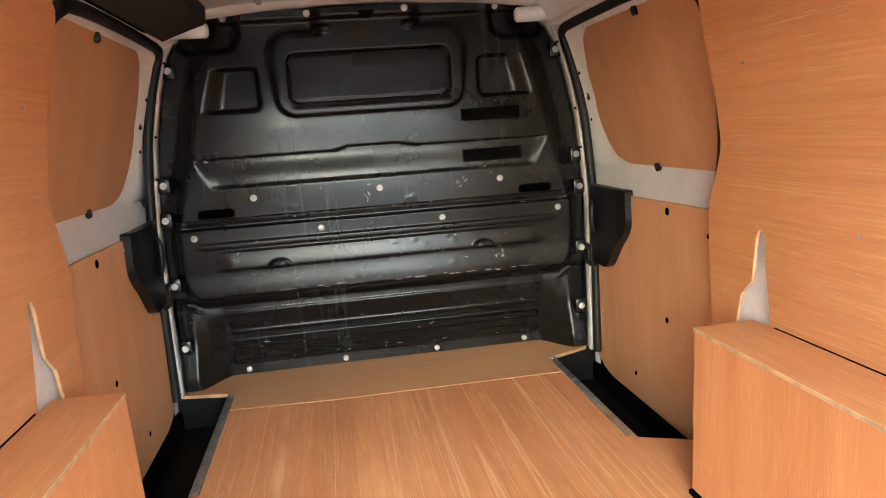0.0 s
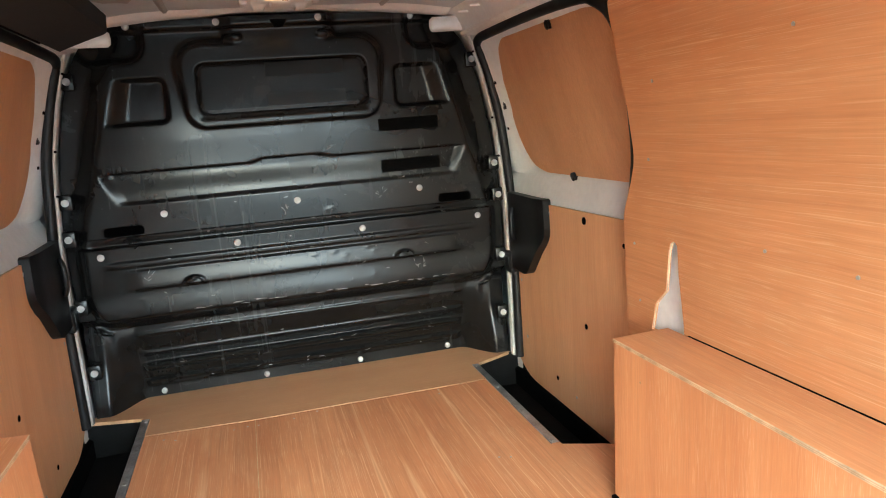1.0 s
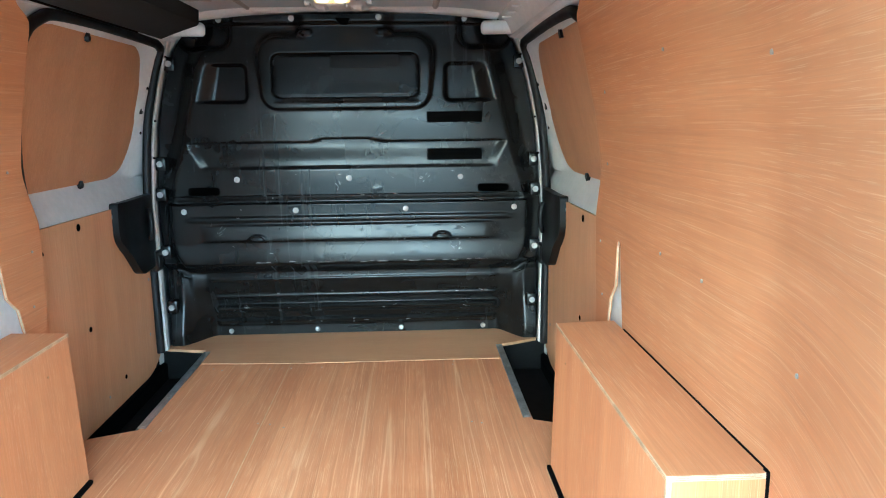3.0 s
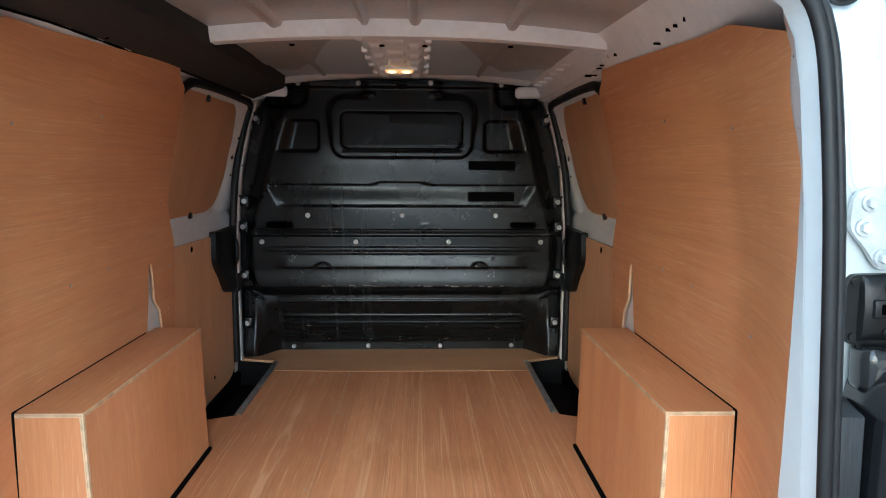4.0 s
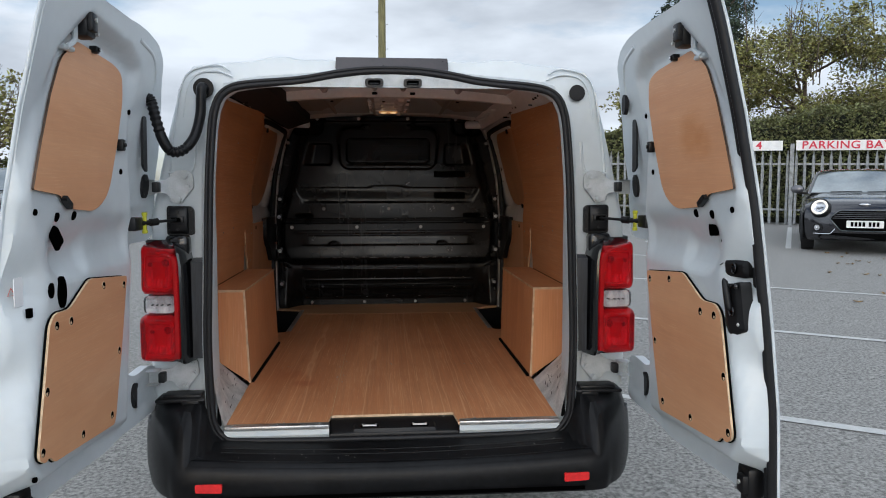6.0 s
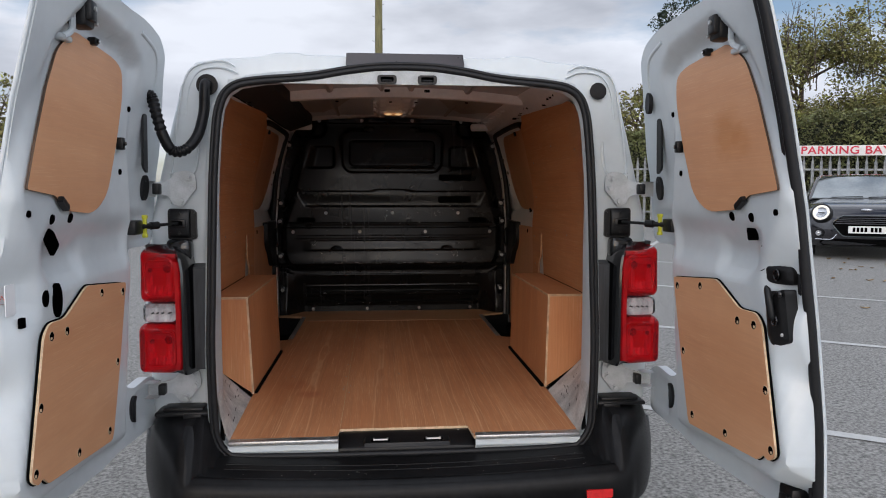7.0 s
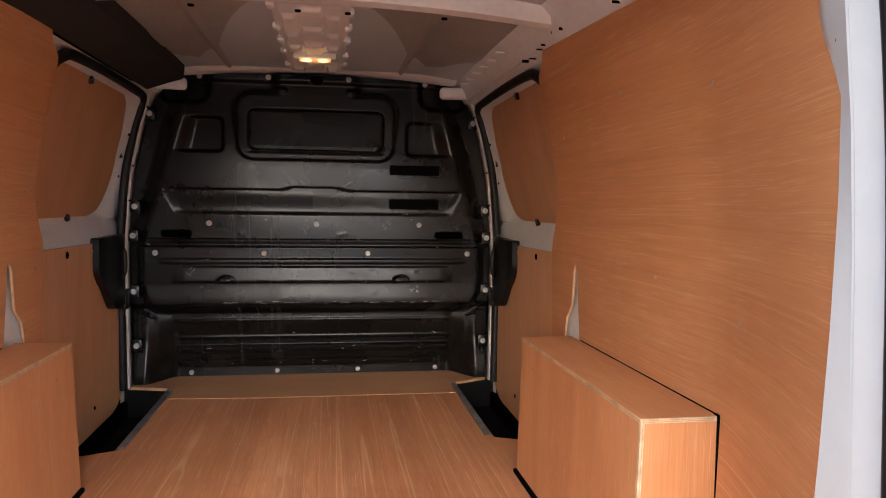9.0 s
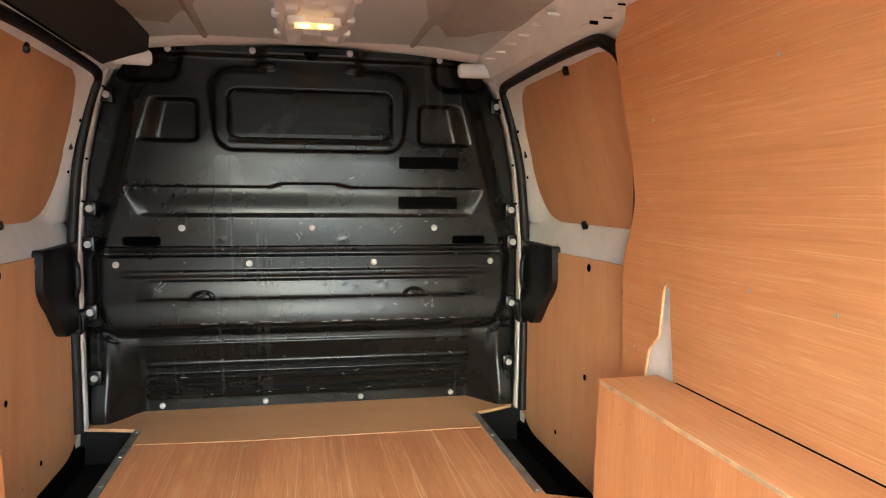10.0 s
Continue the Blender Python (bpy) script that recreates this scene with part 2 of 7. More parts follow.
WHITE_IN = mat("white_inner_paint", (0.82, 0.81, 0.79), 0.42, var=0.05, scale=5, coat=0.15, bump=0.05, bump_scale=30)
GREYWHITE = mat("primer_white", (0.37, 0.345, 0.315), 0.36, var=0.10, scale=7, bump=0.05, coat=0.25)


def steel_mat(name):
    """Black painted sheet: satin, with wiped dust, run marks and handling smears."""
    m = bpy.data.materials.new(name)
    m.use_nodes = True
    nt = m.node_tree
    p = nt.nodes["Principled BSDF"]
    tc = nt.nodes.new("ShaderNodeTexCoord")

    def noise(scale, detail, dist=0.0, rough_=0.55):
        mp = nt.nodes.new("ShaderNodeMapping")
        mp.inputs["Scale"].default_value = scale
        nz = nt.nodes.new("ShaderNodeTexNoise")
        nz.inputs["Scale"].default_value, nz.inputs["Detail"].default_value = 1.0, detail
        nz.inputs["Distortion"].default_value, nz.inputs["Roughness"].default_value = dist, rough_
        nt.links.new(tc.outputs["Object"], mp.inputs["Vector"])
        nt.links.new(mp.outputs["Vector"], nz.inputs["Vector"])
        return nz.outputs["Fac"]

    def span(v, a, b, lo, hi):
        r = nt.nodes.new("ShaderNodeMapRange")
        for k, w in (("From Min", a), ("From Max", b), ("To Min", lo), ("To Max", hi)):
            r.inputs[k].default_value = w
        nt.links.new(v, r.inputs["Value"])
        return r.outputs["Result"]

    def maths(op, u, v):
        r = nt.nodes.new("ShaderNodeMath")
        r.operation = op
        for k, w in ((0, u), (1, v)):
            if hasattr(w, "default_value"):
                nt.links.new(w, r.inputs[k])
            else:
                r.inputs[k].default_value = w
        return r.outputs[0]

    smear = span(noise((3.0, 1.0, 3.4), 3, 0.7, 0.5), 0.35, 0.80, 0.0, 1.0)
    runs = span(noise((38.0, 1.0, 1.1), 4, 0.4), 0.56, 0.74, 0.0, 1.0)
    where = span(noise((2.0, 1.0, 1.3), 2), 0.46, 0.62, 0.0, 1.0)
    fine = span(noise((90.0, 90.0, 60.0), 3), 0.58, 0.72, 0.0, 1.0)
    dust = maths("ADD", maths("MULTIPLY", smear, 0.40), maths("ADD", maths("MULTIPLY", maths("MULTIPLY", runs, where), 0.55), maths("MULTIPLY", fine, 0.10)))
    mx = nt.nodes.new("ShaderNodeMix")
    mx.data_type = "RGBA"
    nt.links.new(dust, mx.inputs["Factor"])
    mx.inputs["A"].default_value = (0.0058, 0.0057, 0.0058, 1)
    mx.inputs["B"].default_value = (0.021, 0.0197, 0.0185, 1)
    nt.links.new(mx.outputs["Result"], p.inputs["Base Color"])
    nt.links.new(maths("ADD", span(noise((4.0, 4.0, 4.0), 4, 0.8), 0.3, 0.7, 0.16, 0.25), maths("MULTIPLY", dust, 0.22)), p.inputs["Roughness"])
    p.inputs["Specular IOR Level"].default_value = 0.24
    bp = nt.nodes.new("ShaderNodeBump")
    bp.inputs["Strength"].default_value, bp.inputs["Distance"].default_value = 0.05, 0.003
    nt.links.new(noise((5.0, 5.0, 3.0), 3), bp.inputs["Height"])
    nt.links.new(bp.outputs["Normal"], p.inputs["Normal"])
    return m


BLACK_STEEL = steel_mat("black_painted_steel")
BLACK_PLASTIC = mat("black_plastic", (0.006, 0.006, 0.0065), 0.40, var=0.15, scale=12, bump=0.08, bump_scale=300, spec=0.3)
BUMPER = mat("bumper_plastic", (0.0062, 0.0064, 0.007), 0.36, var=0.35, scale=5, bump=0.13, bump_scale=420, spec=0.17)
RUBBER = mat("black_rubber", (0.009, 0.009, 0.010), 0.5, var=0.2, scale=20, spec=0.3)
HOSE = mat("black_hose_rubber", (0.0045, 0.0045, 0.005), 0.36, var=0.2, scale=20, spec=0.22)
# the van's white made darker, so hinges and header look less brightly lit
SHADED_WHITE = mat("shaded_white_paint", (0.42, 0.44, 0.445), 0.45, var=0.12, scale=25, bump=0.05, bump_scale=80)
# pale upright streaks: dust, and the trim's grey gloss painted in
GLOSS_STREAK_TRIM = mat("dusty_gloss_streaked_trim", (0.034, 0.037, 0.043), 0.4, scale=1.0, stretch=(50, 50, 3.0), colour2=(0.006, 0.0065, 0.0075), spec=0.3)
MATT_BLACK = mat("matt_black_tape", (0.0022, 0.0022, 0.0022), 0.85, var=0.2, scale=20, spec=0.04)
WELL_BLACK = mat("worn_black_step_mat", (0.0050, 0.0050, 0.0050), 0.7, var=0.25, scale=20, spec=0.14)
# stands in for the shade inside openings, on sheets laid over them
HOLE_SHADE = mat("hole_shade_black", (0.001, 0.001, 0.001), 0.9, spec=0.0)
TAPE = mat("black_tape", (0.006, 0.006, 0.0065), 0.55, var=0.2, scale=20, spec=0.3)
ZINC = mat("zinc_bolt", (0.44, 0.44, 0.43), 0.42, 0.55, var=0.1, scale=60)
JAMB_GREY = mat("grey_white_jamb_paint", (0.58, 0.57, 0.55), 0.45, var=0.12, scale=9, bump=0.05)
SCUFFED = mat("scuffed_white_paint", (0.56, 0.555, 0.53), 0.5, var=0.22, scale=14, bump=0.08, bump_scale=60)
BOLT = mat("pale_bolt", (0.46, 0.45, 0.43), 0.5, 0.15, var=0.12, scale=60)
ALU = mat("aluminium_trim", (0.50, 0.505, 0.51), 0.34, 0.85, var=0.2, scale=18, bump=0.06)
CHROME = mat("bright_steel", (0.75, 0.75, 0.75), 0.2, 0.95, var=0.05, scale=20)
YELLOW = mat("yellow_clip", (0.52, 0.51, 0.025), 0.45, var=0.08, scale=30)
HEADLINER = mat("black_trim_cloth", (0.012, 0.0125, 0.014), 0.75, var=0.25, scale=40, bump=0.2, bump_scale=200)
ROOF_TRIM = mat("dark_brown_lamp_cover", (0.03, 0.022, 0.022), 0.3, var=0.15, scale=8, coat=0.3)
ASPHALT = mat("asphalt", (0.36, 0.351, 0.328), 0.88, scale=55, bump=1.0, bump_scale=130, colour2=(0.05, 0.05, 0.048))
LINE = mat("road_paint", (0.54, 0.54, 0.52), 0.7, scale=20, bump=0.3, bump_scale=150, colour2=(0.42, 0.42, 0.41))


def clear_mat(name, colour, rough=0.06, weight=0.85, ior=1.45):
    m = bpy.data.materials.new(name)
    m.use_nodes = True
    p = m.node_tree.nodes["Principled BSDF"]
    p.inputs["Base Color"].default_value = (*colour, 1)
    p.inputs["Roughness"].default_value = rough
    p.inputs["Transmission Weight"].default_value = weight
    p.inputs["IOR"].default_value = ior
    return m


RED_LENS = clear_mat("red_lens", (1.0, 0.018, 0.028), 0.03, 0.80, 1.33)
GLOSS_BLACK = mat("gloss_black_plastic", (0.006, 0.0062, 0.007), 0.16, var=0.2, scale=9, coat=0.3, bump=0.05, bump_scale=30, spec=0.4)
LENS_GREY = mat("grey_lamp_bowl", (0.72, 0.70, 0.70), 0.22, 0.35, var=0.3, scale=60)
RED_BULB = mat("dark_bulb", (0.03, 0.004, 0.004), 0.2, var=0.1, scale=40)
RED_DEEP = mat("deep_red_backing", (0.36, 0.005, 0.008), 0.22, var=0.15, scale=30)
RED_IN = mat("red_reflector", (0.95, 0.62, 0.60), 0.14, 0.5, var=0.25, scale=40, coat=0.6)
CLEAR_LENS = clear_mat("clear_lens", (0.94, 0.94, 0.95), 0.03, 0.95, 1.38)
RED_DISC = mat("red_reflex", (0.62, 0.012, 0.012), 0.22, var=0.1, scale=60, coat=0.8)
GLASS_DARK = mat("dark_car_glass", (0.05, 0.06, 0.065), 0.05, var=0.1, scale=3, coat=0.6)


def glow_mat(name, colour, strength):
    m = bpy.data.materials.new(name)
    m.use_nodes = True
    p = m.node_tree.nodes["Principled BSDF"]
    p.inputs["Base Color"].default_value = (0.8, 0.7, 0.5, 1)
    p.inputs["Emission Color"].default_value = (*colour, 1)
    p.inputs["Emission Strength"].default_value = strength
    return m


LAMP_GLOW = glow_mat("warm_lamp", (1.0, 0.42, 0.11), 0.15)
BULB_GLOW = glow_mat("warm_bulb", (1.0, 0.62, 0.28), 0.42)

# ---- building helpers ----


def finish(bm, name, mats, smooth=32):
    me = bpy.data.meshes.new(name)
    bmesh.ops.recalc_face_normals(bm, faces=bm.faces[:])
    bm.to_mesh(me)
    bm.free()
    for m in mats if isinstance(mats, (list, tuple)) else [mats]:
        me.materials.append(m)
    if smooth:
        me.polygons.foreach_set("use_smooth", [True] * len(me.polygons))
        me.set_sharp_from_angle(angle=radians(smooth))
    return me


def part(name, bm, mats, parent, label="", smooth=32):
    ob = new(name, finish(bm, name, mats, smooth))
    ob.parent = parent
    return tagged(ob, label)


def thing(name, label, category, group="", kind="", at=(0, 0, 0)):
    ob = new(name)
    ob.empty_display_size = 0.1
    ob.location = at
    return tagged(ob, label, category, group, kind)


def solo(name, bm, mats, label, category, kind="", group="", smooth=32):
    return tagged(new(name, finish(bm, name, mats, smooth)), label, category, group, kind)


def box(bm, lo, hi, bevel=0.0, seg=2):
    lo, hi = Vector(lo), Vector(hi)
    lo, hi = Vector(map(min, lo, hi)), Vector(map(max, lo, hi))
    r = bmesh.ops.create_cube(bm, size=1.0, matrix=Matrix.Translation((lo + hi) / 2) @ Matrix.Diagonal((*(hi - lo), 1)))
    if bevel:
        es = list({e for v in r["verts"] for e in v.link_edges})
        bmesh.ops.bevel(bm, geom=es, offset=min(bevel, min(hi - lo) * 0.49), segments=seg, affect="EDGES", profile=0.5)


def cyl(bm, c, axis, r, h, n=16, r2=None):
    q = Vector((0, 0, 1)).rotation_difference(Vector(axis).normalized()).to_matrix().to_4x4()
    bmesh.ops.create_cone(bm, cap_ends=True, segments=n, radius1=r, radius2=r if r2 is None else r2, depth=h,
                          matrix=Matrix.Translation(c) @ q)


def ball(bm, c, size, n=12):
    bmesh.ops.create_uvsphere(bm, u_segments=n, v_segments=max(6, n // 2), radius=1.0,
                              matrix=Matrix.Translation(c) @ Matrix.Diagonal((*size, 1)))


def loft(bm, rows, wrap=False, mi=0):
    vs = [[bm.verts.new(p) for p in row] for row in rows]
    for a, b in zip(vs, vs[1:]):
        n = len(a)
        for i in range(n if wrap else n - 1):
            f = bm.faces.new((a[i], a[(i + 1) % n], b[(i + 1) % n], b[i]))
            f.material_index = mi
    return vs


def tube(bm, pts, r, n=8, closed=False):
    pts = [Vector(p) for p in pts]
    rs = r if isinstance(r, (list, tuple)) else [r] * len(pts)
    m = len(pts)
    nrm = None
    rings = []
    for i, p in enumerate(pts):
        a = pts[i - 1] if (i or closed) else p
        b = pts[(i + 1) % m] if (i < m - 1 or closed) else p
        t = (b - a).normalized()
        if nrm is None:
            nrm = t.orthogonal().normalized()
        nrm = (nrm - t * nrm.dot(t)).normalized()
        bi = t.cross(nrm)
        rings.append([bm.verts.new(p + (nrm * math.cos(k * 2 * math.pi / n) + bi * math.sin(k * 2 * math.pi / n)) * rs[i]) for k in range(n)])
    for i in range(m if closed else m - 1):
        a, b = rings[i], rings[(i + 1) % m]
        for k in range(n):
            bm.faces.new((a[k], a[(k + 1) % n], b[(k + 1) % n], b[k]))
    if not closed:
        bm.faces.new(rings[0][::-1])
        bm.faces.new(rings[-1])


def curve_pts(ctrl, n=8, closed=False):
    """A smooth line through the control points."""
    c = [Vector(p) for p in ctrl]
    m = len(c)
    out = []
    for i in range(m if closed else m - 1):
        p0, p1, p2, p3 = (c[(i + k) % m] if closed else c[min(max(i + k, 0), m - 1)] for k in (-1, 0, 1, 2))
        for j in range(n):
            t = j / n
            out.append(0.5 * (2 * p1 + (p2 - p0) * t + (2 * p0 - 5 * p1 + 4 * p2 - p3) * t * t + (3 * p1 - p0 - 3 * p2 + p3) * t ** 3))
    if not closed:
        out.append(c[-1])
    return out


def soften(poly, r, n=4):
    """Rounds the corners of a polygon of (a, b) points; r is one radius or one a corner."""
    out = []
    m = len(poly)
    for i in range(m):
        p = Vector(poly[i])
        a, b = Vector(poly[i - 1]) - p, Vector(poly[(i + 1) % m]) - p
        rr_ = r[i] if isinstance(r, (list, tuple)) else r
        d = min(rr_, a.length * 0.45, b.length * 0.45)
        if d < 1e-4:
            out.append(tuple(p))
            continue
        s, e = p + a.normalized() * d, p + b.normalized() * d
        for k in range(n + 1):
            t = k / n
            out.append(tuple(s * (1 - t) ** 2 + p * 2 * t * (1 - t) + e * t * t))
    return out


def rect(a0, a1, b0, b1, r=0.0, n=4):
    p = [(a0, b0), (a1, b0), (a1, b1), (a0, b1)]
    return soften(p, r, n) if r else p


def sheet(bm, outer, fn, thick, holes=(), cuts_a=(), cuts_b=()):
    """A board: a polygon of (a, b), cut along given lines, laid out by fn(a, b, depth); its cut edges take material 1."""
    t = bmesh.new()
    edges = []
    for loop in (outer, *holes):
        vs = [t.verts.new((p[0], p[1], 0)) for p in loop]
        edges += [t.edges.new((vs[i], vs[(i + 1) % len(vs)])) for i in range(len(vs))]
    if holes:
        bmesh.ops.triangle_fill(t, use_beauty=True, use_dissolve=False, edges=edges, normal=(0, 0, 1))
    else:
        face = t.faces.new(vs)
        face.normal_update()
        bmesh.ops.triangulate(t, faces=[face])
    for k, cuts in ((0, cuts_a), (1, cuts_b)):
        for c in cuts:
            co, no = [0, 0, 0], [0, 0, 0]
            co[k], no[k] = c, 1
            bmesh.ops.bisect_plane(t, geom=t.verts[:] + t.edges[:] + t.faces[:], plane_co=co, plane_no=no, dist=1e-5)
    t.verts.index_update()
    top = [bm.verts.new(fn(v.co.x, v.co.y, 0.0)) for v in t.verts]
    low = [bm.verts.new(fn(v.co.x, v.co.y, thick)) for v in t.verts]
    for f in t.faces:
        ids = [v.index for v in f.verts]
        bm.faces.new([top[i] for i in ids])
        bm.faces.new([low[i] for i in ids[::-1]])
    for e in t.edges:
        if len(e.link_faces) == 1:
            i, j = e.verts[0].index, e.verts[1].index
            f = bm.faces.new((top[i], top[j], low[j], low[i]))
            f.material_index = 1
    t.free()


def lerp_table(tab, v):
    if v <= tab[0][0]:
        return tab[0][1]
    for (a, p), (b, q) in zip(tab, tab[1:]):
        if v <= b:
            return p + (q - p) * (v - a) / (b - a)
    return tab[-1][1]


def sstep(a, b, v):
    t = min(1.0, max(0.0, (v - a) / (b - a)))
    return t * t * (3 - 2 * t)


def rbox(x, z, x0, x1, z0, z1, r):
    """Signed distance to a rounded rectangle (negative inside)."""
    cx, cz, hx, hz = (x0 + x1) / 2, (z0 + z1) / 2, (x1 - x0) / 2 - r, (z1 - z0) / 2 - r
    dx, dz = abs(x - cx) - hx, abs(z - cz) - hz
    return math.hypot(max(dx, 0), max(dz, 0)) + min(max(dx, dz), 0) - r


def steps(a, b, n):
    return [a + (b - a) * i / n for i in range(n + 1)]


def ground_z(y):
    """The car park rises gently ahead of the van."""
    return 0.0337 * (min(max(y, -14.0), 30.0) + 2.43)


# ---- ground ----
bm = bmesh.new()
ys = [-3000, -300, -60, -14] + steps(-10, 26, 18) + [30, 60, 300, 3000]
xs = [-3000, -300, -60, -25] + steps(-15, 20, 14) + [30, 60, 300, 3000]
loft(bm, [[(x, y, ground_z(y)) for x in xs] for y in ys])
solo("ground", bm, ASPHALT, "grey worn asphalt of a gently sloping car park", "ground", "structure")

LINE_DIR = Vector((0.862, -0.507))
LINE_NRM = Vector((0.507, 0.862))


def road_line(start, d, length, wide=0.09):
    s, d = Vector(start), Vector(d).normalized()
    n = Vector((-d.y, d.x)) * wide / 2
    bm = bmesh.new()
    k = max(2, int(length / 0.5))
    rng = random.Random(int(length * 100))
    rows = []
    for i in range(k + 1):
        p = s + d * length * i / k
        q = 1 + rng.uniform(-0.08, 0.08)
        rows.append([(p.x + n.x * q, p.y + n.y * q, ground_z(p.y) + 0.004), (p.x - n.x * q, p.y - n.y * q, ground_z(p.y) + 0.004)])
    loft(bm, rows)
    solo("road_marking", bm, LINE, "worn white painted parking bay line on asphalt", "road marking", "structure", "parking bay lines")


for start, length in (((1.35, 1.87), 7.0), ((1.7, 4.45), 6.5), ((2.5, 6.84), 6.2), ((3.5, 9.1), 1.6)):
    road_line(start, LINE_DIR, length)
for start, length in (((6.99, 9.5), 4.8), ((9.05, 8.25), 4.8), ((4.9, 10.7), 4.8)):
    road_line(start, LINE_NRM, length)
for start in ((-4.2, 3.0), (-4.0, 6.2)):
    road_line(start, (-0.9, 0.25), 5.0)

# ---- the van: shell ----
FL = 0.60  # top of the plywood floor
van = thing("van", "white panel van with its two rear doors standing wide open", "van")

OPEN = [(0.0, 0.545), (0.30, 0.546), (0.56, 0.552), (0.610, 0.567), (0.640, 0.61), (0.650, 0.68), (0.655, 0.9), (0.653, 1.12),
        (0.646, 1.35), (0.641, 1.5), (0.631, 1.65), (0.620, 1.72), (0.600, 1.765), (0.560, 1.793), (0.483, 1.806), (0.38, 1.814),
        (0.29, 1.824), (0.20, 1.841), (0.10, 1.854), (0.0, 1.857)]
OPEN = [(x - (0.006 + 0.006 * sstep(0.9, 1.2, z)) * sstep(0.2, 0.6, x), z - 0.002 * sstep(1.6, 1.8, z)) for x, z in OPEN]
OUTER = [(0.0, 0.50), (0.35, 0.50), (0.70, 0.52), (0.80, 0.55), (0.86, 0.60), (0.885, 0.70), (0.895, 0.9), (0.890, 1.12),
         (0.872, 1.35), (0.838, 1.5), (0.802, 1.65), (0.776, 1.75), (0.750, 1.835), (0.712, 1.884), (0.62, 1.898), (0.50, 1.906),
         (0.44, 1.921), (0.37, 1.922), (0.33, 1.914), (0.0, 1.916)]


def both(prof):
    """A closed ring from a half profile."""
    return prof + [(-x, z) for x, z in prof[-2:0:-1]]


def ring(prof, y, grow=0.0):
    yf = y if callable(y) else (lambda z: y)
    r = both(prof)
    out = []
    for i, (x, z) in enumerate(r):
        (xa, za), (xb, zb) = r[i - 1], r[(i + 1) % len(r)]
        n = Vector((zb - za, -(xb - xa))).normalized()
        g = grow * (1 - 0.58 * sstep(1.70, 1.80, z)) if abs(grow) > 0.021 else grow
        out.append((x + n.x * g, yf(z), z + n.y * g))
    return out


def y_lip(z):
    return 0.028 + 0.02 * sstep(1.3, 1.85, z)


bm = bmesh.new()
loft(bm, [ring(OPEN, lambda z: y_lip(z) + 0.055, -0.004), ring(OPEN, lambda z: y_lip(z) + 0.004), ring(OPEN, lambda z: y_lip(z), 0.004),
          ring(OPEN, lambda z: y_lip(z) + 0.001, 0.020), ring(OPEN, lambda z: y_lip(z) + 0.012, 0.028), ring(OPEN, 0.118, 0.045), ring(OPEN, 0.128, 0.058),
          ring(OUTER, 0.134, -0.045), ring(OUTER, 0.137, -0.022), ring(OUTER, 0.146, -0.008), ring(OUTER, 0.166, 0.0)], wrap=True)
part("rear_frame", bm, WHITE, van, "white painted steel frame round the rear opening", smooth=40)

# outer skin: sections along the van, then the cab and nose
SIDE = [(0.0, 0.36), (0.35, 0.36), (0.70, 0.36), (0.84, 0.37), (0.90, 0.45), (0.935, 0.62), (0.945, 0.85), (0.935, 1.12),
        (0.905, 1.35), (0.872, 1.5), (0.832, 1.65), (0.80, 1.76), (0.762, 1.86), (0.70, 1.915), (0.62, 1.935), (0.50, 1.950),
        (0.44, 1.956), (0.37, 1.960), (0.33, 1.962), (0.0, 1.968)]


def section(y, low=1.0, top=1.0, wide=1.0, lift=0.0):
    return [(x * wide, y, 0.36 + lift + (z - 0.36) * (top if z > 1.0 else 1.0)) for x, z in both(SIDE)]


bm = bmesh.new()
loft(bm, [ring(OUTER, 0.166), ring([(a[0] * 0.45 + b[0] * 0.55, a[1] * 0.75 + b[1] * 0.25) for a, b in zip(OUTER, SIDE)], 0.30),
          section(0.62), section(1.4), section(2.3), section(3.1), section(3.5, top=0.97, wide=0.99), section(3.9, top=0.72, wide=0.98),
          section(4.25, top=0.52, wide=0.97), section(4.62, top=0.44, wide=0.92), section(4.74, top=0.36, wide=0.82)], wrap=True)
part("body", bm, WHITE, van, "white outer bodywork", smooth=40)
bm = bmesh.new()
vs = [bm.verts.new(p) for p in section(4.74, top=0.36, wide=0.82)]
bm.faces.new(vs)
part("nose", bm, BUMPER, van)

# dark lamp cover over the opening
bm = bmesh.new()
sheet(bm, rect(-0.20, 0.20, 1.866, 1.915, 0.004), lambda a, b, d: (a, 0.070 + (b - 1.866) * 0.9 + d, b), 0.02)
part("brake_light_cover", bm, ROOF_TRIM, van, "dark brown glossy cover plate over the opening")

# rubber seal round the rear opening
bm = bmesh.new()
tube(bm, curve_pts([(p[0], p[1] - 0.005, p[2]) for p in ring(OPEN, y_lip, 0.000)], 3, True), 0.0105, 8, True)
tube(bm, curve_pts([(p[0], p[1] - 0.007, p[2]) for p in ring(OPEN, y_lip, 0.0125)], 3, True), 0.0068, 7, True)
loft(bm, [[(p[0], p[1] - 0.009, p[2]) for p in ring(OPEN, y_lip, g)] + [(ring(OPEN, y_lip, g)[0][0], y_lip(0.5) - 0.009, ring(OPEN, y_lip, g)[0][2])] for g in (0.004, 0.011)])
part("rear_seal", bm, RUBBER, van, "black rubber door seal", smooth=60)

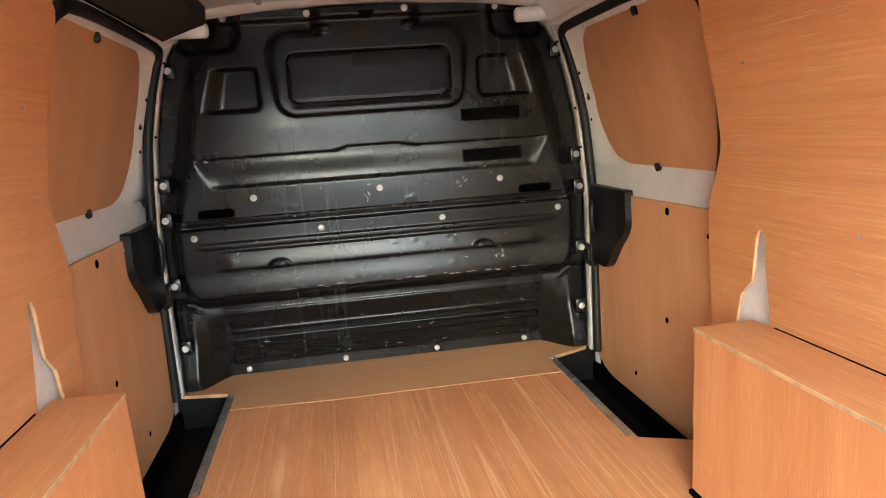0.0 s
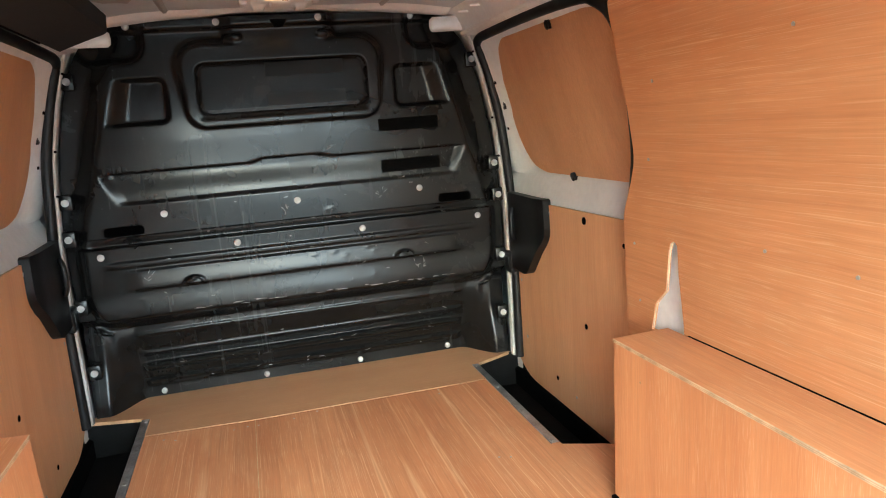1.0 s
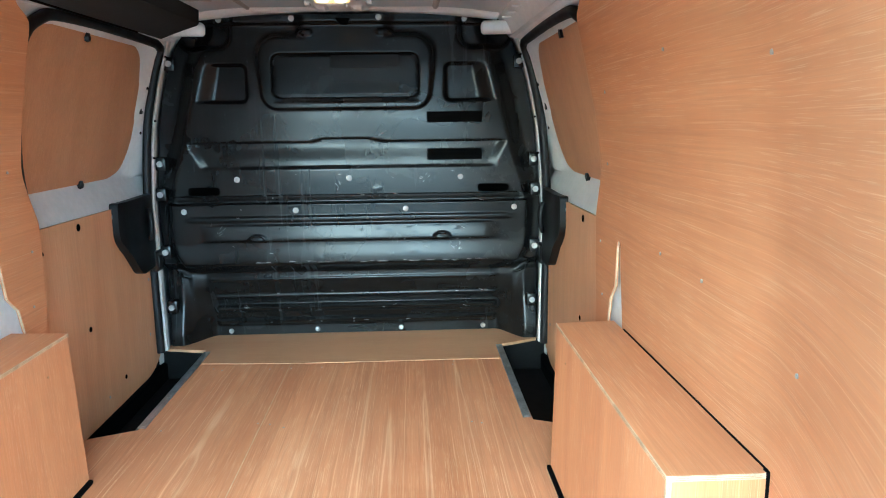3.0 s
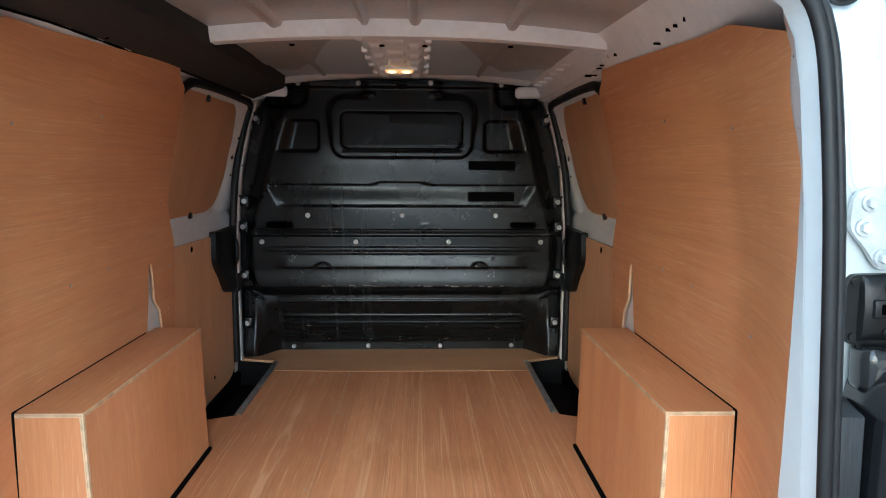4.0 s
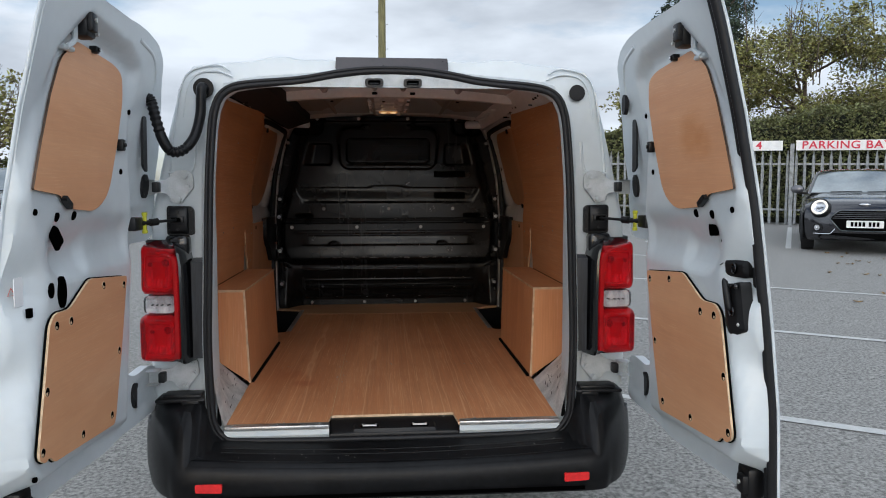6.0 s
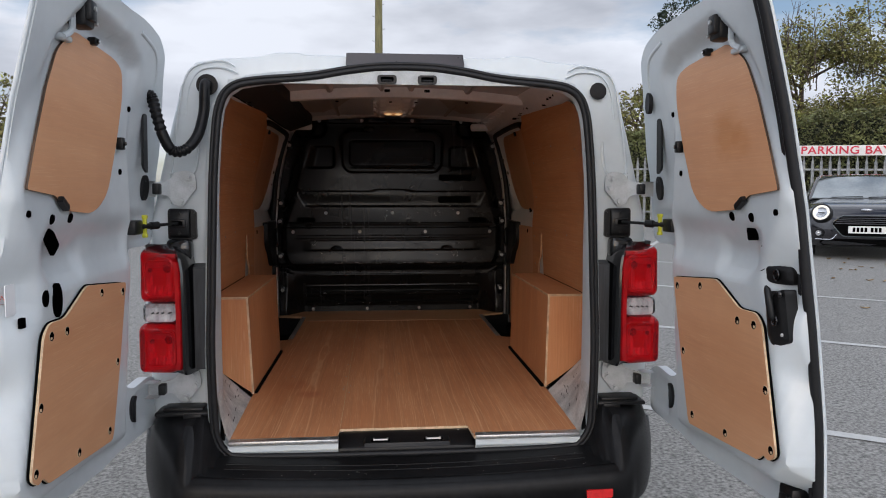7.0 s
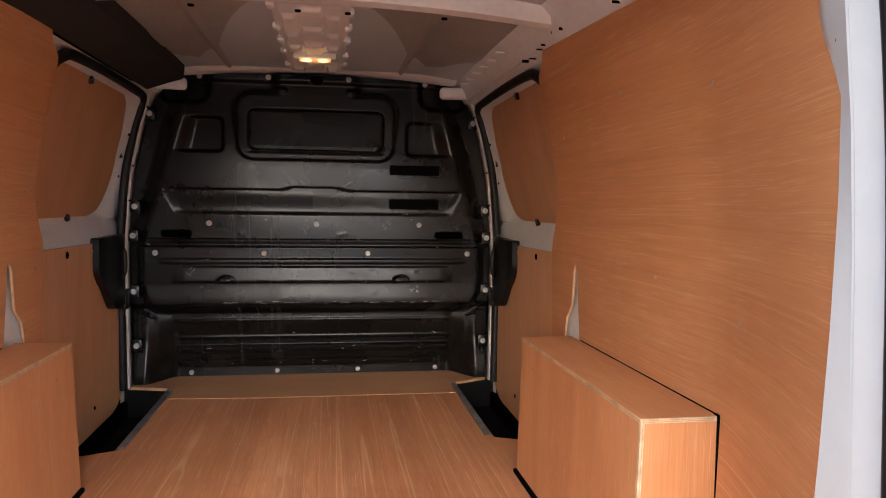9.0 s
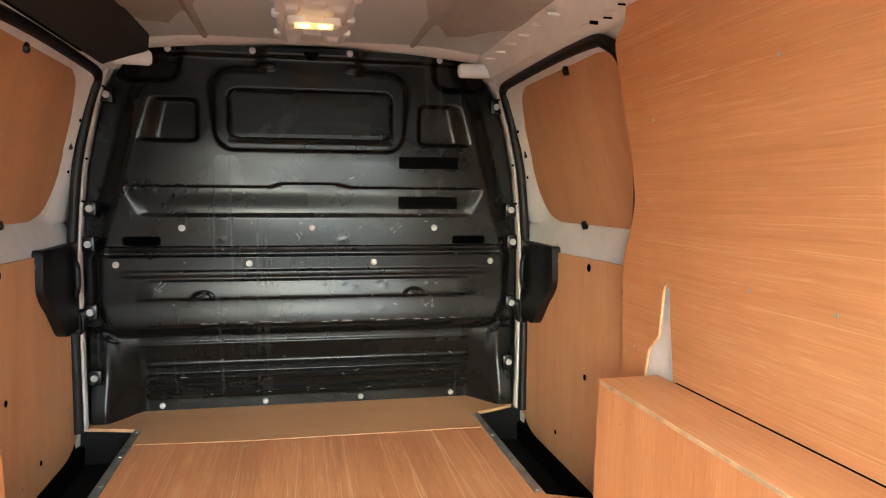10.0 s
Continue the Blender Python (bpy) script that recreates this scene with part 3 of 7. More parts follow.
# seam sealer in the top corners
for s in (-1, 1):
    for off in (0.0, 0.022):
        bm = bmesh.new()
        tube(bm, curve_pts([(s * (0.565 + off * 0.4), 0.120, 1.842 + off), (s * 0.62, 0.127, 1.862 + off), (s * (0.69 + off), 0.131, 1.852 + off * 0.5),
                            (s * (0.728 + off), 0.133, 1.80), (s * (0.745 + off), 0.133, 1.70)], 5), 0.0035, 5)
        part("seam_sealer", bm, WHITE, van, smooth=60)
    bm = bmesh.new()
    tube(bm, curve_pts([(s * 0.70, 0.130, 1.62), (s * 0.715, 0.131, 1.515), (s * 0.76, 0.133, 1.502), (s * 0.80, 0.135, 1.505)], 5), 0.006, 6)
    part("pressed_bead", bm, WHITE, van, smooth=60)

# striker pockets in the header
for x in (-0.063, 0.071):
    bm = bmesh.new()
    sheet(bm, rect(x - 0.032, x + 0.032, 1.800, 1.829, 0.011), lambda a, b, d: (a, 0.034 - 0.005 + d, b), 0.02, [rect(x - 0.022, x + 0.022, 1.806, 1.823, 0.007)])
    pocket = part("striker_pocket", bm, BLACK_PLASTIC, van, "black striker pocket in the header")
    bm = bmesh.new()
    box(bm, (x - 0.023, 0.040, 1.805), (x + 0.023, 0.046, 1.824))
    part("pocket_floor", bm, HOLE_SHADE, pocket)
    bm = bmesh.new()
    tube(bm, [(x - 0.015, 0.04, 1.809), (x - 0.015, 0.03, 1.811), (x + 0.015, 0.03, 1.811), (x + 0.015, 0.04, 1.809)], 0.003, 6)
    part("striker", bm, BLACK_PLASTIC, pocket)
    bm = bmesh.new()
    box(bm, (x - 0.009, 0.050, 1.776), (x + 0.010, 0.056, 1.785), 0.002)
    part("slot_hole", bm, HOLE_SHADE, van)
bm = bmesh.new()
sheet(bm, [(-0.45, 1.799), (0.45, 1.799), (0.29, 1.812), (0.20, 1.829), (0.10, 1.842), (0.0, 1.845), (-0.10, 1.842), (-0.20, 1.829), (-0.29, 1.812)],
      lambda a, b, d: (a, 0.040 + d, b), 0.012)
part("header_panel", bm, SHADED_WHITE, van, "white painted header panel")

# ---- the van: bumper and sill ----


def bumper_rise(x):
    return 0.028 * min(1.0, abs(x) / 0.72) ** 2


STEP = ((-0.135, 0.470), (-0.126, 0.488), (-0.112, 0.500), (-0.085, 0.512), (-0.055, 0.522), (0.0, 0.536), (0.05, 0.540))


def bumper_row(x):
    """One section of the bumper: a sloping step in the middle, cheeks rising outside a slanting crease."""
    a = abs(x)
    back = 0.36 * min(1.0, max(0.0, (a - 0.66) / 0.28)) ** 2.6
    low = [(y, z + bumper_rise(x)) for y, z in STEP[::-1]] + [(-0.137, 0.43), (-0.12, 0.385), (-0.05, 0.36), (0.05, 0.35)]
    drop = 0.06 * sstep(0.85, 0.92, a)
    high = [(0.10, 0.700 - drop), (0.06, 0.697 - drop), (0.02, 0.690 - drop), (-0.03, 0.676 - drop), (-0.072, 0.645 - drop), (-0.104, 0.59), (-0.126, 0.53), (-0.13, 0.44), (-0.11, 0.39), (-0.05, 0.36), (0.05, 0.35)]
    out = []
    for i, ((y0, z0), (y1, z1)) in enumerate(zip(low, high)):
        c = 0.612 + 0.022 * min(i, 6)
        k = sstep(c, c + 0.03, a)
        out.append((x, y0 + (y1 - y0) * k + back, z0 + (z1 - z0) * k))
    return out


bm = bmesh.new()
bx = steps(0, 0.58, 10) + steps(0.60, 0.80, 40) + steps(0.81, 0.93, 12)
loft(bm, [bumper_row(-x) for x in bx[:0:-1]] + [bumper_row(x) for x in bx])
bumper = part("rear_bumper", bm, BUMPER, van, "black textured plastic rear bumper with a step top", smooth=28)
bm = bmesh.new()
loft(bm, [[(x, y, z + bumper_rise(x)) for y, z in ((-0.094, 0.507), (-0.104, 0.5085), (-0.112, 0.5055), (-0.122, 0.494))] for x in steps(-0.69, 0.69, 30)])
part("step_edge", bm, BUMPER, bumper, "worn rib along the bumper step", smooth=40)
for y in (-0.035, -0.06):
    bm = bmesh.new()
    tube(bm, [(x, y, lerp_table(STEP, y) + bumper_rise(x) + 0.0005) for x in steps(-0.60, 0.60, 24)], 0.0014, 5)
    part("step_groove", bm, BUMPER, bumper, smooth=60)
# deep lower lip, the shade in its groove laid on as a flat black strip
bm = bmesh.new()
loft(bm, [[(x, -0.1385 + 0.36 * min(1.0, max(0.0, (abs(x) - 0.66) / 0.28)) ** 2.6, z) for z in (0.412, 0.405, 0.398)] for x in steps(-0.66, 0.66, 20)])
part("lower_groove", bm, HOLE_SHADE, bumper)
for x in (-0.625, 0.630):
    bm = bmesh.new()
    sheet(bm, rect(x - 0.045, x + 0.045, 0.431, 0.460, 0.006), lambda a, b, d: (a, -0.146 + 0.25 * max(0, abs(a) - 0.60) ** 1.3 + d, b), 0.03)
    part("reflector", bm, RED_DISC, bumper, "red reflector strip")
for s in (-1, 1):
    bm = bmesh.new()
    box(bm, (s * 0.672, 0.03, 0.690), (s * 0.845, 0.13, 0.704), 0.006)
    box(bm, (s * 0.690, 0.05, 0.700), (s * 0.825, 0.12, 0.714), 0.006)
    box(bm, (s * 0.690, 0.022, 0.676), (s * 0.75, 0.06, 0.700), 0.004)
    part("bumper_bracket", bm, BLACK_PLASTIC, bumper, smooth=30)

# latch plate set into the floor edge, with two bright loops
bm = bmesh.new()
prof = [(0.145, 0.5905), (0.126, 0.5915), (0.112, 0.588), (0.045, 0.568), (0.037, 0.562), (0.034, 0.552), (0.036, 0.53)]
rows = []
for x, w in ((-0.252, 0.0), (-0.24, 0.75), (-0.228, 1.0), (-0.15, 1.0), (0, 1.0), (0.15, 1.0), (0.228, 1.0), (0.24, 0.75), (0.252, 0.0)):
    rows.append([(x if i else x * 0.955, y, z - 0.02 * (1 - w)) for i, (y, z) in enumerate(prof)])
loft(bm, rows)
plate = part("latch_plate", bm, BLACK_PLASTIC, van, "black plastic latch cover in the load sill", smooth=35)
bm = bmesh.new()
loft(bm, [[(x, 0.084, 0.580 + h), (x, 0.078, 0.5835 + h), (x, 0.044, 0.5735 + h), (x, 0.038, 0.56 + h)] for x, h in ((-0.152, -0.006), (-0.145, 0.002), (0.145, 0.002), (0.152, -0.006))])
part("latch_housing", bm, BLACK_PLASTIC, plate)
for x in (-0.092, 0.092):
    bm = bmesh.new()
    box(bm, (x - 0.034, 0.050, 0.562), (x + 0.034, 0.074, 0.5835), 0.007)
    part("latch_pocket", bm, HOLE_SHADE, plate)
    bm = bmesh.new()
    tube(bm, [(x - 0.024, 0.068, 0.583), (x - 0.024, 0.054, 0.584), (x + 0.024, 0.054, 0.584), (x + 0.024, 0.068, 0.583)], 0.004, 6)
    part("latch_loop", bm, ZINC, plate, "bright steel latch loop")
for s in (-1, 1):
    bm = bmesh.new()
    loft(bm, [[(s * x, 0.034, 0.5925), (s * x, 0.019, 0.586), (s * x, 0.018, 0.568), (s * x, 0.036, 0.545)] for x in (0.236, 0.42, 0.57, 0.605)])
    part("sill_strip", bm, WHITE, van, "white painted load sill", smooth=40)
    bm = bmesh.new()
    box(bm, (s * 0.236, 0.010, 0.5915), (s * 0.602, 0.046, 0.6045), 0.003)
    trim = part("sill_trim", bm, ALU, van, "aluminium edging on the load floor")
    for x in (0.27, 0.42, 0.57):
        bm = bmesh.new()
        cyl(bm, (s * x, 0.033, 0.6055), (0, 0, 1), 0.004, 0.002, 10)
        part("screw", bm, ZINC, trim)

# ---- the van: tail lights ----


def tail_light(s):
    lamp = new("tail_light")
    lamp.parent = van
    tagged(lamp, "red and clear tail light cluster in a black housing")
    # housing
    bm = bmesh.new()
    rows = []
    for z, g, sh in ((0.826, 0.0, 0.0), (0.834, 0.8, 0.0), (0.86, 1.0, 0.0), (1.05, 1.0, 0.0), (1.18, 1.0, 0.002), (1.225, 0.95, 0.012), (1.250, 0.7, 0.030), (1.262, 0.35, 0.05), (1.266, 0.0, 0.06)):
        rows.append([(s * (x + sh * (1 - (x - 0.70) / 0.2)), y, z) for x, y in ((0.716, 0.125), (0.718, 0.115 - 0.055 * g), (0.722, 0.110 - 0.090 * g), (0.730, 0.108 - 0.106 * g), (0.738, 0.108 - 0.108 * g), (0.746, 0.108 - 0.09 * g), (0.80, 0.09), (0.882, 0.125), (0.89, 0.2))])
    loft(bm, rows)
    part("housing", bm, GLOSS_BLACK, lamp, "glossy black lamp housing", smooth=40)
    bm = bmesh.new()
    box(bm, (s * 0.722, 0.07, 1.21), (s * 0.805, 0.126, 1.283), 0.016, 3)
    part("housing_lug", bm, GLOSS_BLACK, lamp)
    bm = bmesh.new()
    rows = []
    for z, g in ((0.838, 0.0), (0.846, 1.0), (1.0, 1.0), (1.190, 1.0), (1.200, 0.0)):
        rows.append([(s * x, y, z) for x, y in ((0.653, 0.112), (0.653, 0.112 - 0.050 * g), (0.668, 0.116 - 0.062 * g), (0.712, 0.116 - 0.064 * g), (0.719, 0.116))])
    loft(bm, rows)
    part("lamp_trim", bm, GLOSS_STREAK_TRIM, lamp, "black plastic strip beside the lamp", smooth=35)

    def face(q, x0, x1):
        """Plan of the lens: nearly flat across the back, wrapping round the corner."""
        x = x0 + (x1 - x0) * min(1.0, q / 0.78)
        y = 0.0 + 0.012 * (min(q, 0.78) / 0.78) ** 2
        if q > 0.78:
            w = (q - 0.78) / 0.22
            x += 0.010 * math.sin(w * math.pi / 2)
            y += 0.10 * w ** 1.4
        return x, y

    def lens(name, z0, z1, mtl, label, x0=0.745, x1=0.868, r=0.03, depth=0.028, lean=0.0, peak=0.0):
        bm = bmesh.new()
        outline = []
        nz, nq = 18, 26
        for i in range(nz + 1):
            t = i / nz
            z = z0 + (z1 - z0) * t
            row = []
            for k in range(nq + 1):
                q = k / nq
                x, y = face(q, x0, x1 + lean * (t - 0.5))
                # pillow towards the rim, rounded corners
                ez, eq = min(z - z0, z1 - z) / 0.016, min(q, 1 - q) * (x1 - x0) / 0.016
                e = min(1.0, ez) ** 0.5 * min(1.0, eq) ** 0.5 if ez > 0 and eq > 0 else 0.0
                cz = max(0.0, r - min(z - z0, z1 - z))
                shrink = r - math.sqrt(max(0.0, r * r - cz * cz)) if cz > 0 else 0.0
                x += shrink * (1 - q) * 1.0 - shrink * q * (0.2 if peak and t > 0.5 else 0.7)
                # moulded square in the middle
                ri = rbox(x, z, x0 + 0.022, x1 - 0.012, z0 + 0.022, z1 - 0.022, 0.02)
                relief = 0.006 * (1 - sstep(-0.006, 0.004, ri)) if r > 0.02 else 0.0
                row.append((s * x, y + depth * (1 - e) - 0.008 * e + relief, z + peak * (q - 0.4) * sstep(0.55, 1.0, t)))
            outline.append(row)
        loft(bm, outline)
        for row in (outline[0], outline[-1]):
            loft(bm, [row, [(p[0], p[1] + 0.05, p[2]) for p in row]])
        for k in (0, -1):
            loft(bm, [[r_[k] for r_ in outline], [(r_[k][0], r_[k][1] + 0.05, r_[k][2]) for r_ in outline]])
        return part(name, bm, mtl, lamp, label, smooth=45)

    up = lens("upper_lens", 1.079, 1.243, RED_LENS, "red upper lens", r=0.042, x1=0.866, lean=-0.004, peak=0.024)
    lo_ = lens("lower_lens", 0.842, 1.010, RED_LENS, "red lower lens", x1=0.876, r=0.035)
    mid = lens("middle_lens", 1.014, 1.075, CLEAR_LENS, "clear reversing lens", x0=0.764, x1=0.862, r=0.012, depth=0.02)
    for host, z0, z1 in ((up, 1.092, 1.228), (lo_, 0.860, 0.990)):
        zc = (z0 + z1) / 2
        # dark red backing wall round a faceted bright bowl
        bm = bmesh.new()
        loft(bm, [[(s * (0.752 + 0.118 * a), 0.034 + 0.05 * max(0.0, a - 0.8), z) for a in steps(0, 1, 8)] for z in (z0 - 0.012, zc, z1 + 0.010)])
        part("backing", bm, RED_DEEP, host, smooth=40)
        bm = bmesh.new()
        rows = []
        for i in range(15):
            row = []
            for k in range(15):
                a, b = k / 14, i / 14
                d = max(abs(a - 0.5), abs(b - 0.5)) * 2
                # vertical flutes in the lower half, plain above
                fl = 0.0035 * (k % 2) if b < 0.55 else 0.0
                row.append((s * (0.772 + 0.080 * a), 0.031 - 0.010 * d ** 3 + 0.012 * (1 - d) - fl, z0 + 0.012 + (z1 - z0 - 0.024) * b))
            rows.append(row)
        loft(bm, rows)
        part("reflector_bowl", bm, RED_IN, host, smooth=20)
        bm = bmesh.new()
        tube(bm, [(s * x, 0.016, z) for x, z in soften([(0.768, z0 + 0.008), (0.856, z0 + 0.008), (0.856, z1 - 0.008), (0.768, z1 - 0.008)], 0.02, 4)], 0.0045, 6, True)
        part("reflector_ring", bm, RED_DEEP, host, smooth=60)
        for bx, bz, r in ((0.785, zc + 0.030, 0.014), (0.838, zc + 0.026, 0.008)):
            bm = bmesh.new()
            ball(bm, (s * bx, 0.020, bz), (r, 0.010, r), 12)
            part("bulb", bm, RED_BULB, host, smooth=60)
    bm = bmesh.new()
    sheet(bm, rect(0.758, 0.858, 1.020, 1.070, 0.01), lambda a, b, d: (s * a, 0.030 + d, b), 0.006)
    part("reflector_bowl", bm, LENS_GREY, mid)
    bm = bmesh.new()
    for k in range(4):
        tube(bm, [(s * (0.782 + k * 0.016), 0.026, 1.046), (s * (0.790 + k * 0.016), 0.022, 1.043)], 0.0028, 6)
    part("bulb", bm, BLACK_PLASTIC, mid, smooth=60)
    bm = bmesh.new()
    loft(bm, [[(s * (x + sh), y, z) for x, y in ((0.738, 0.06), (0.739, 0.006), (0.744, -0.004), (0.757, -0.002), (0.760, 0.06))] for z, sh in ((0.858, 0.004), (0.88, 0.0), (1.05, 0.0), (1.19, 0.002), (1.215, 0.010))])
    part("lens_rib", bm, RED_DEEP, lamp, "red lens rib", smooth=45)


for s in (-1, 1):
    tail_light(s)

# ---- the van: hinges, door stays, plugs, hose ----


def hinge(s, z):
    bm = bmesh.new()
    out = soften([(0.712, z + 0.05), (0.735, z + 0.062), (0.775, z + 0.058), (0.80, z + 0.025), (0.84, z + 0.022), (0.84, z - 0.022), (0.80, z - 0.02),
                  (0.785, z - 0.055), (0.755, z - 0.062), (0.735, z - 0.03), (0.708, z + 0.0)], 0.012, 3)
    sheet(bm, out, lambda a, b, d: (s * a, 0.116 - 0.03 * sstep(0.78, 0.84, a) + d - 0.004, b), 0.010, cuts_a=(0.79, 0.81, 0.825))
    h = part("hinge", bm, SHADED_WHITE, van, "white painted door hinge", smooth=40)
    for px, pz in ((0.735, 0.038), (0.728, 0.002), (0.758, -0.042)):
        bm = bmesh.new()
        cyl(bm, (s * px, 0.105, z + pz), (0, 1, 0), 0.0085, 0.014, 6)
        cyl(bm, (s * px, 0.110, z + pz), (0, 1, 0), 0.013, 0.006, 14)
        part("hinge_bolt", bm, SHADED_WHITE, h)
    bm = bmesh.new()
    box(bm, (s * 0.816, 0.056, z - 0.018), (s * 0.838, 0.092, z + 0.018), 0.004)
    part("hinge_knuckle", bm, BLACK_PLASTIC, h)
    bm = bmesh.new()
    loft(bm, [[(s * x, 0.050, z - 0.026), (s * x, 0.098, z - 0.026), (s * x, 0.098, z + 0.026), (s * x, 0.050, z + 0.026)] for x in (0.838, 0.858, 0.882)])
    part("hinge_arm", bm, SHADED_WHITE, h)


for s in (-1, 1):
    for z in (1.452, 0.775):
        hinge(s, z)
    bm = bmesh.new()
    sheet(bm, soften([(0.712, 1.285), (0.712, 1.372), (0.722, 1.384), (0.800, 1.386), (0.806, 1.378), (0.806, 1.282), (0.722, 1.280)], 0.008, 3),
          lambda a, b, d: (s * a, 0.114 + d, b), 0.014)
    stay = part("door_stay", bm, BLACK_PLASTIC, van, "black door check strap with a yellow clip")
    bm = bmesh.new()
    rows = []
    for z, g in ((1.286, 0.0), (1.290, 0.6), (1.300, 1.0), (1.335, 1.25), (1.366, 1.0), (1.378, 0.6), (1.383, 0.0)):
        rows.append([(s * x, 0.114 - 0.013 * g * h, z) for x, h in ((0.730, 0.0), (0.733, 0.7), (0.740, 1.0), (0.788, 1.0), (0.797, 0.7), (0.800, 0.0))])
    loft(bm, rows)
    part("strap_housing", bm, BLACK_PLASTIC, stay, smooth=40)
    bm = bmesh.new()
    box(bm, (s * 0.742, 0.092, 1.322), (s * 0.792, 0.110, 1.350), 0.004)
    part("strap_socket", bm, BLACK_PLASTIC, stay)
    bm = bmesh.new()
    box(bm, (s * 0.752, 0.0905, 1.329), (s * 0.786, 0.0925, 1.344))
    part("socket_slot", bm, HOLE_SHADE, stay)
    for px, pz in ((0.722, 1.374), (0.796, 1.374), (0.722, 1.292), (0.796, 1.292), (0.765, 1.366), (0.765, 1.302)):
        bm = bmesh.new()
        cyl(bm, (s * px, 0.112 if abs(px - 0.765) > 0.01 else 0.101, pz), (0, 1, 0), 0.0055, 0.006, 8)
        part("bolt", bm, BLACK_PLASTIC, stay)
    a, b = Vector((s * 0.766, 0.094, 1.337)), Vector((s * (0.852 if s > 0 else 0.832), -0.015, 1.332))
    bm = bmesh.new()
    tube(bm, [a, a.lerp(b, 0.33), a.lerp(b, 0.66), b], [0.0045, 0.005, 0.0055, 0.006], 8)
    part("strap_rod", bm, BLACK_PLASTIC, stay, smooth=60)
    d = (b - a).normalized()
    bm = bmesh.new()
    tube(bm, [b - d * 0.045, b - d * 0.04, b - d * 0.012, b - d * 0.01, b + d * 0.03], [0.006, 0.013, 0.013, 0.009, 0.009], 10)
    part("check_stop", bm, BLACK_PLASTIC, stay, smooth=40)
    bm = bmesh.new()
    c = b + d * 0.012
    box(bm, (c.x - 0.006, c.y - 0.006, c.z - 0.034), (c.x + 0.006, c.y + 0.006, c.z + 0.034), 0.003)
    box(bm, (c.x - 0.008, c.y - 0.008, c.z - 0.036), (c.x + 0.008, c.y + 0.008, c.z - 0.024), 0.003)
    box(bm, (c.x - 0.008, c.y - 0.008, c.z + 0.024), (c.x + 0.008, c.y + 0.008, c.z + 0.036), 0.003)
    part("yellow_clip", bm, YELLOW, stay, "yellow plastic clip")
    bm = bmesh.new()
    e = b + d * 0.055
    box(bm, (e.x - 0.02, e.y - 0.045, e.z - 0.022), (e.x + 0.02, e.y + 0.03, e.z + 0.022), 0.006)
    part("check_body", bm, BLACK_PLASTIC, stay)

bm = bmesh.new()
cyl(bm, (0.681, 0.124, 1.797), (0, 1, 0), 0.030, 0.012, 24, 0.027)
cyl(bm, (0.681, 0.119, 1.797), (0, 1, 0), 0.023, 0.008, 24, 0.020)
part("rubber_plug", bm, RUBBER, van, "round black rubber plug")

bm = bmesh.new()
ctrl = curve_pts([(-0.664, 0.128, 1.800), (-0.664, 0.085, 1.800), (-0.666, 0.078, 1.765), (-0.670, 0.075, 1.700), (-0.686, 0.05, 1.625), (-0.718, 0.02, 1.578), (-0.752, 0.0, 1.574),
                  (-0.776, -0.01, 1.615), (-0.795, -0.01, 1.68), (-0.810, 0.0, 1.735), (-0.822, 0.0, 1.752), (-0.855, 0.0, 1.756)], 14)
rad = []
for i, p in enumerate(ctrl):
    t = i / len(ctrl)
    rad.append(0.0165 + (0.0022 if (i % 4) < 2 else -0.0012) if 0.42 < t < 0.56 or 0.66 < t < 0.90 else (0.0175 if t < 0.7 else 0.016))
tube(bm, ctrl, rad, 12)
hose = part("cable_hose", bm, HOSE, van, "black corrugated rubber cable hose", smooth=50)
bm = bmesh.new()
cyl(bm, (-0.664, 0.118, 1.800), (0, 1, 0), 0.036, 0.022, 20, 0.031)
part("hose_boot", bm, HOSE, hose)

# wheels
for y in (1.02, 4.0):
    for s in (-1, 1):
        wheel = thing("wheel", "", "")
        wheel.parent = van
        zc = ground_z(y) + 0.325
        bm = bmesh.new()
        prof = [(0.20, -0.10), (0.29, -0.108), (0.318, -0.09), (0.327, -0.05), (0.327, 0.05), (0.318, 0.09), (0.29, 0.108), (0.20, 0.10)]
        loft(bm, [[(s * 0.80 + w, y + r * math.cos(k * math.pi / 16), zc + r * math.sin(k * math.pi / 16)) for k in range(32)] for r, w in prof], wrap=True)
        part("tyre", bm, RUBBER, wheel, smooth=45)
        bm = bmesh.new()
        cyl(bm, (s * 0.80, y, zc), (1, 0, 0), 0.205, 0.17, 28)
        part("rim", bm, ALU, wheel)

# ---- the van: inside of the load bay ----


def wall_x(z):
    """How far the plywood wall lining stands off the middle, by height."""
    return lerp_table(((0.6, 0.775), (1.0, 0.784), (1.25, 0.774), (1.40, 0.766), (1.55, 0.742), (1.70, 0.703), (1.83, 0.664), (1.90, 0.645)), z)


EDGE_X = ((0.60, 0.630), (1.10, 0.637), (1.26, 0.638), (1.42, 0.638), (1.54, 0.640), (1.60, 0.638), (1.66, 0.630), (1.71, 0.622), (1.80, 0.60), (1.9, 0.58))
EDGE_Y = ((0.60, 0.172), (0.745, 0.164), (1.0, 0.150), (1.10, 0.136), (1.26, 0.120), (1.42, 0.116), (1.53, 0.122), (1.58, 0.150), (1.62, 0.175), (1.67, 0.170), (1.71, 0.145), (1.74, 0.155))


def lining_x(y, z):
    """The wall lining: parallel to the van's side, bent in towards the rear pillar."""
    t = min(1.0, max(0.0, (y - 0.12) / 0.50))
    k = (1 - t) ** 1.35
    return wall_x(z) * (1 - k) + min(wall_x(z), lerp_table(EDGE_X, z)) * k


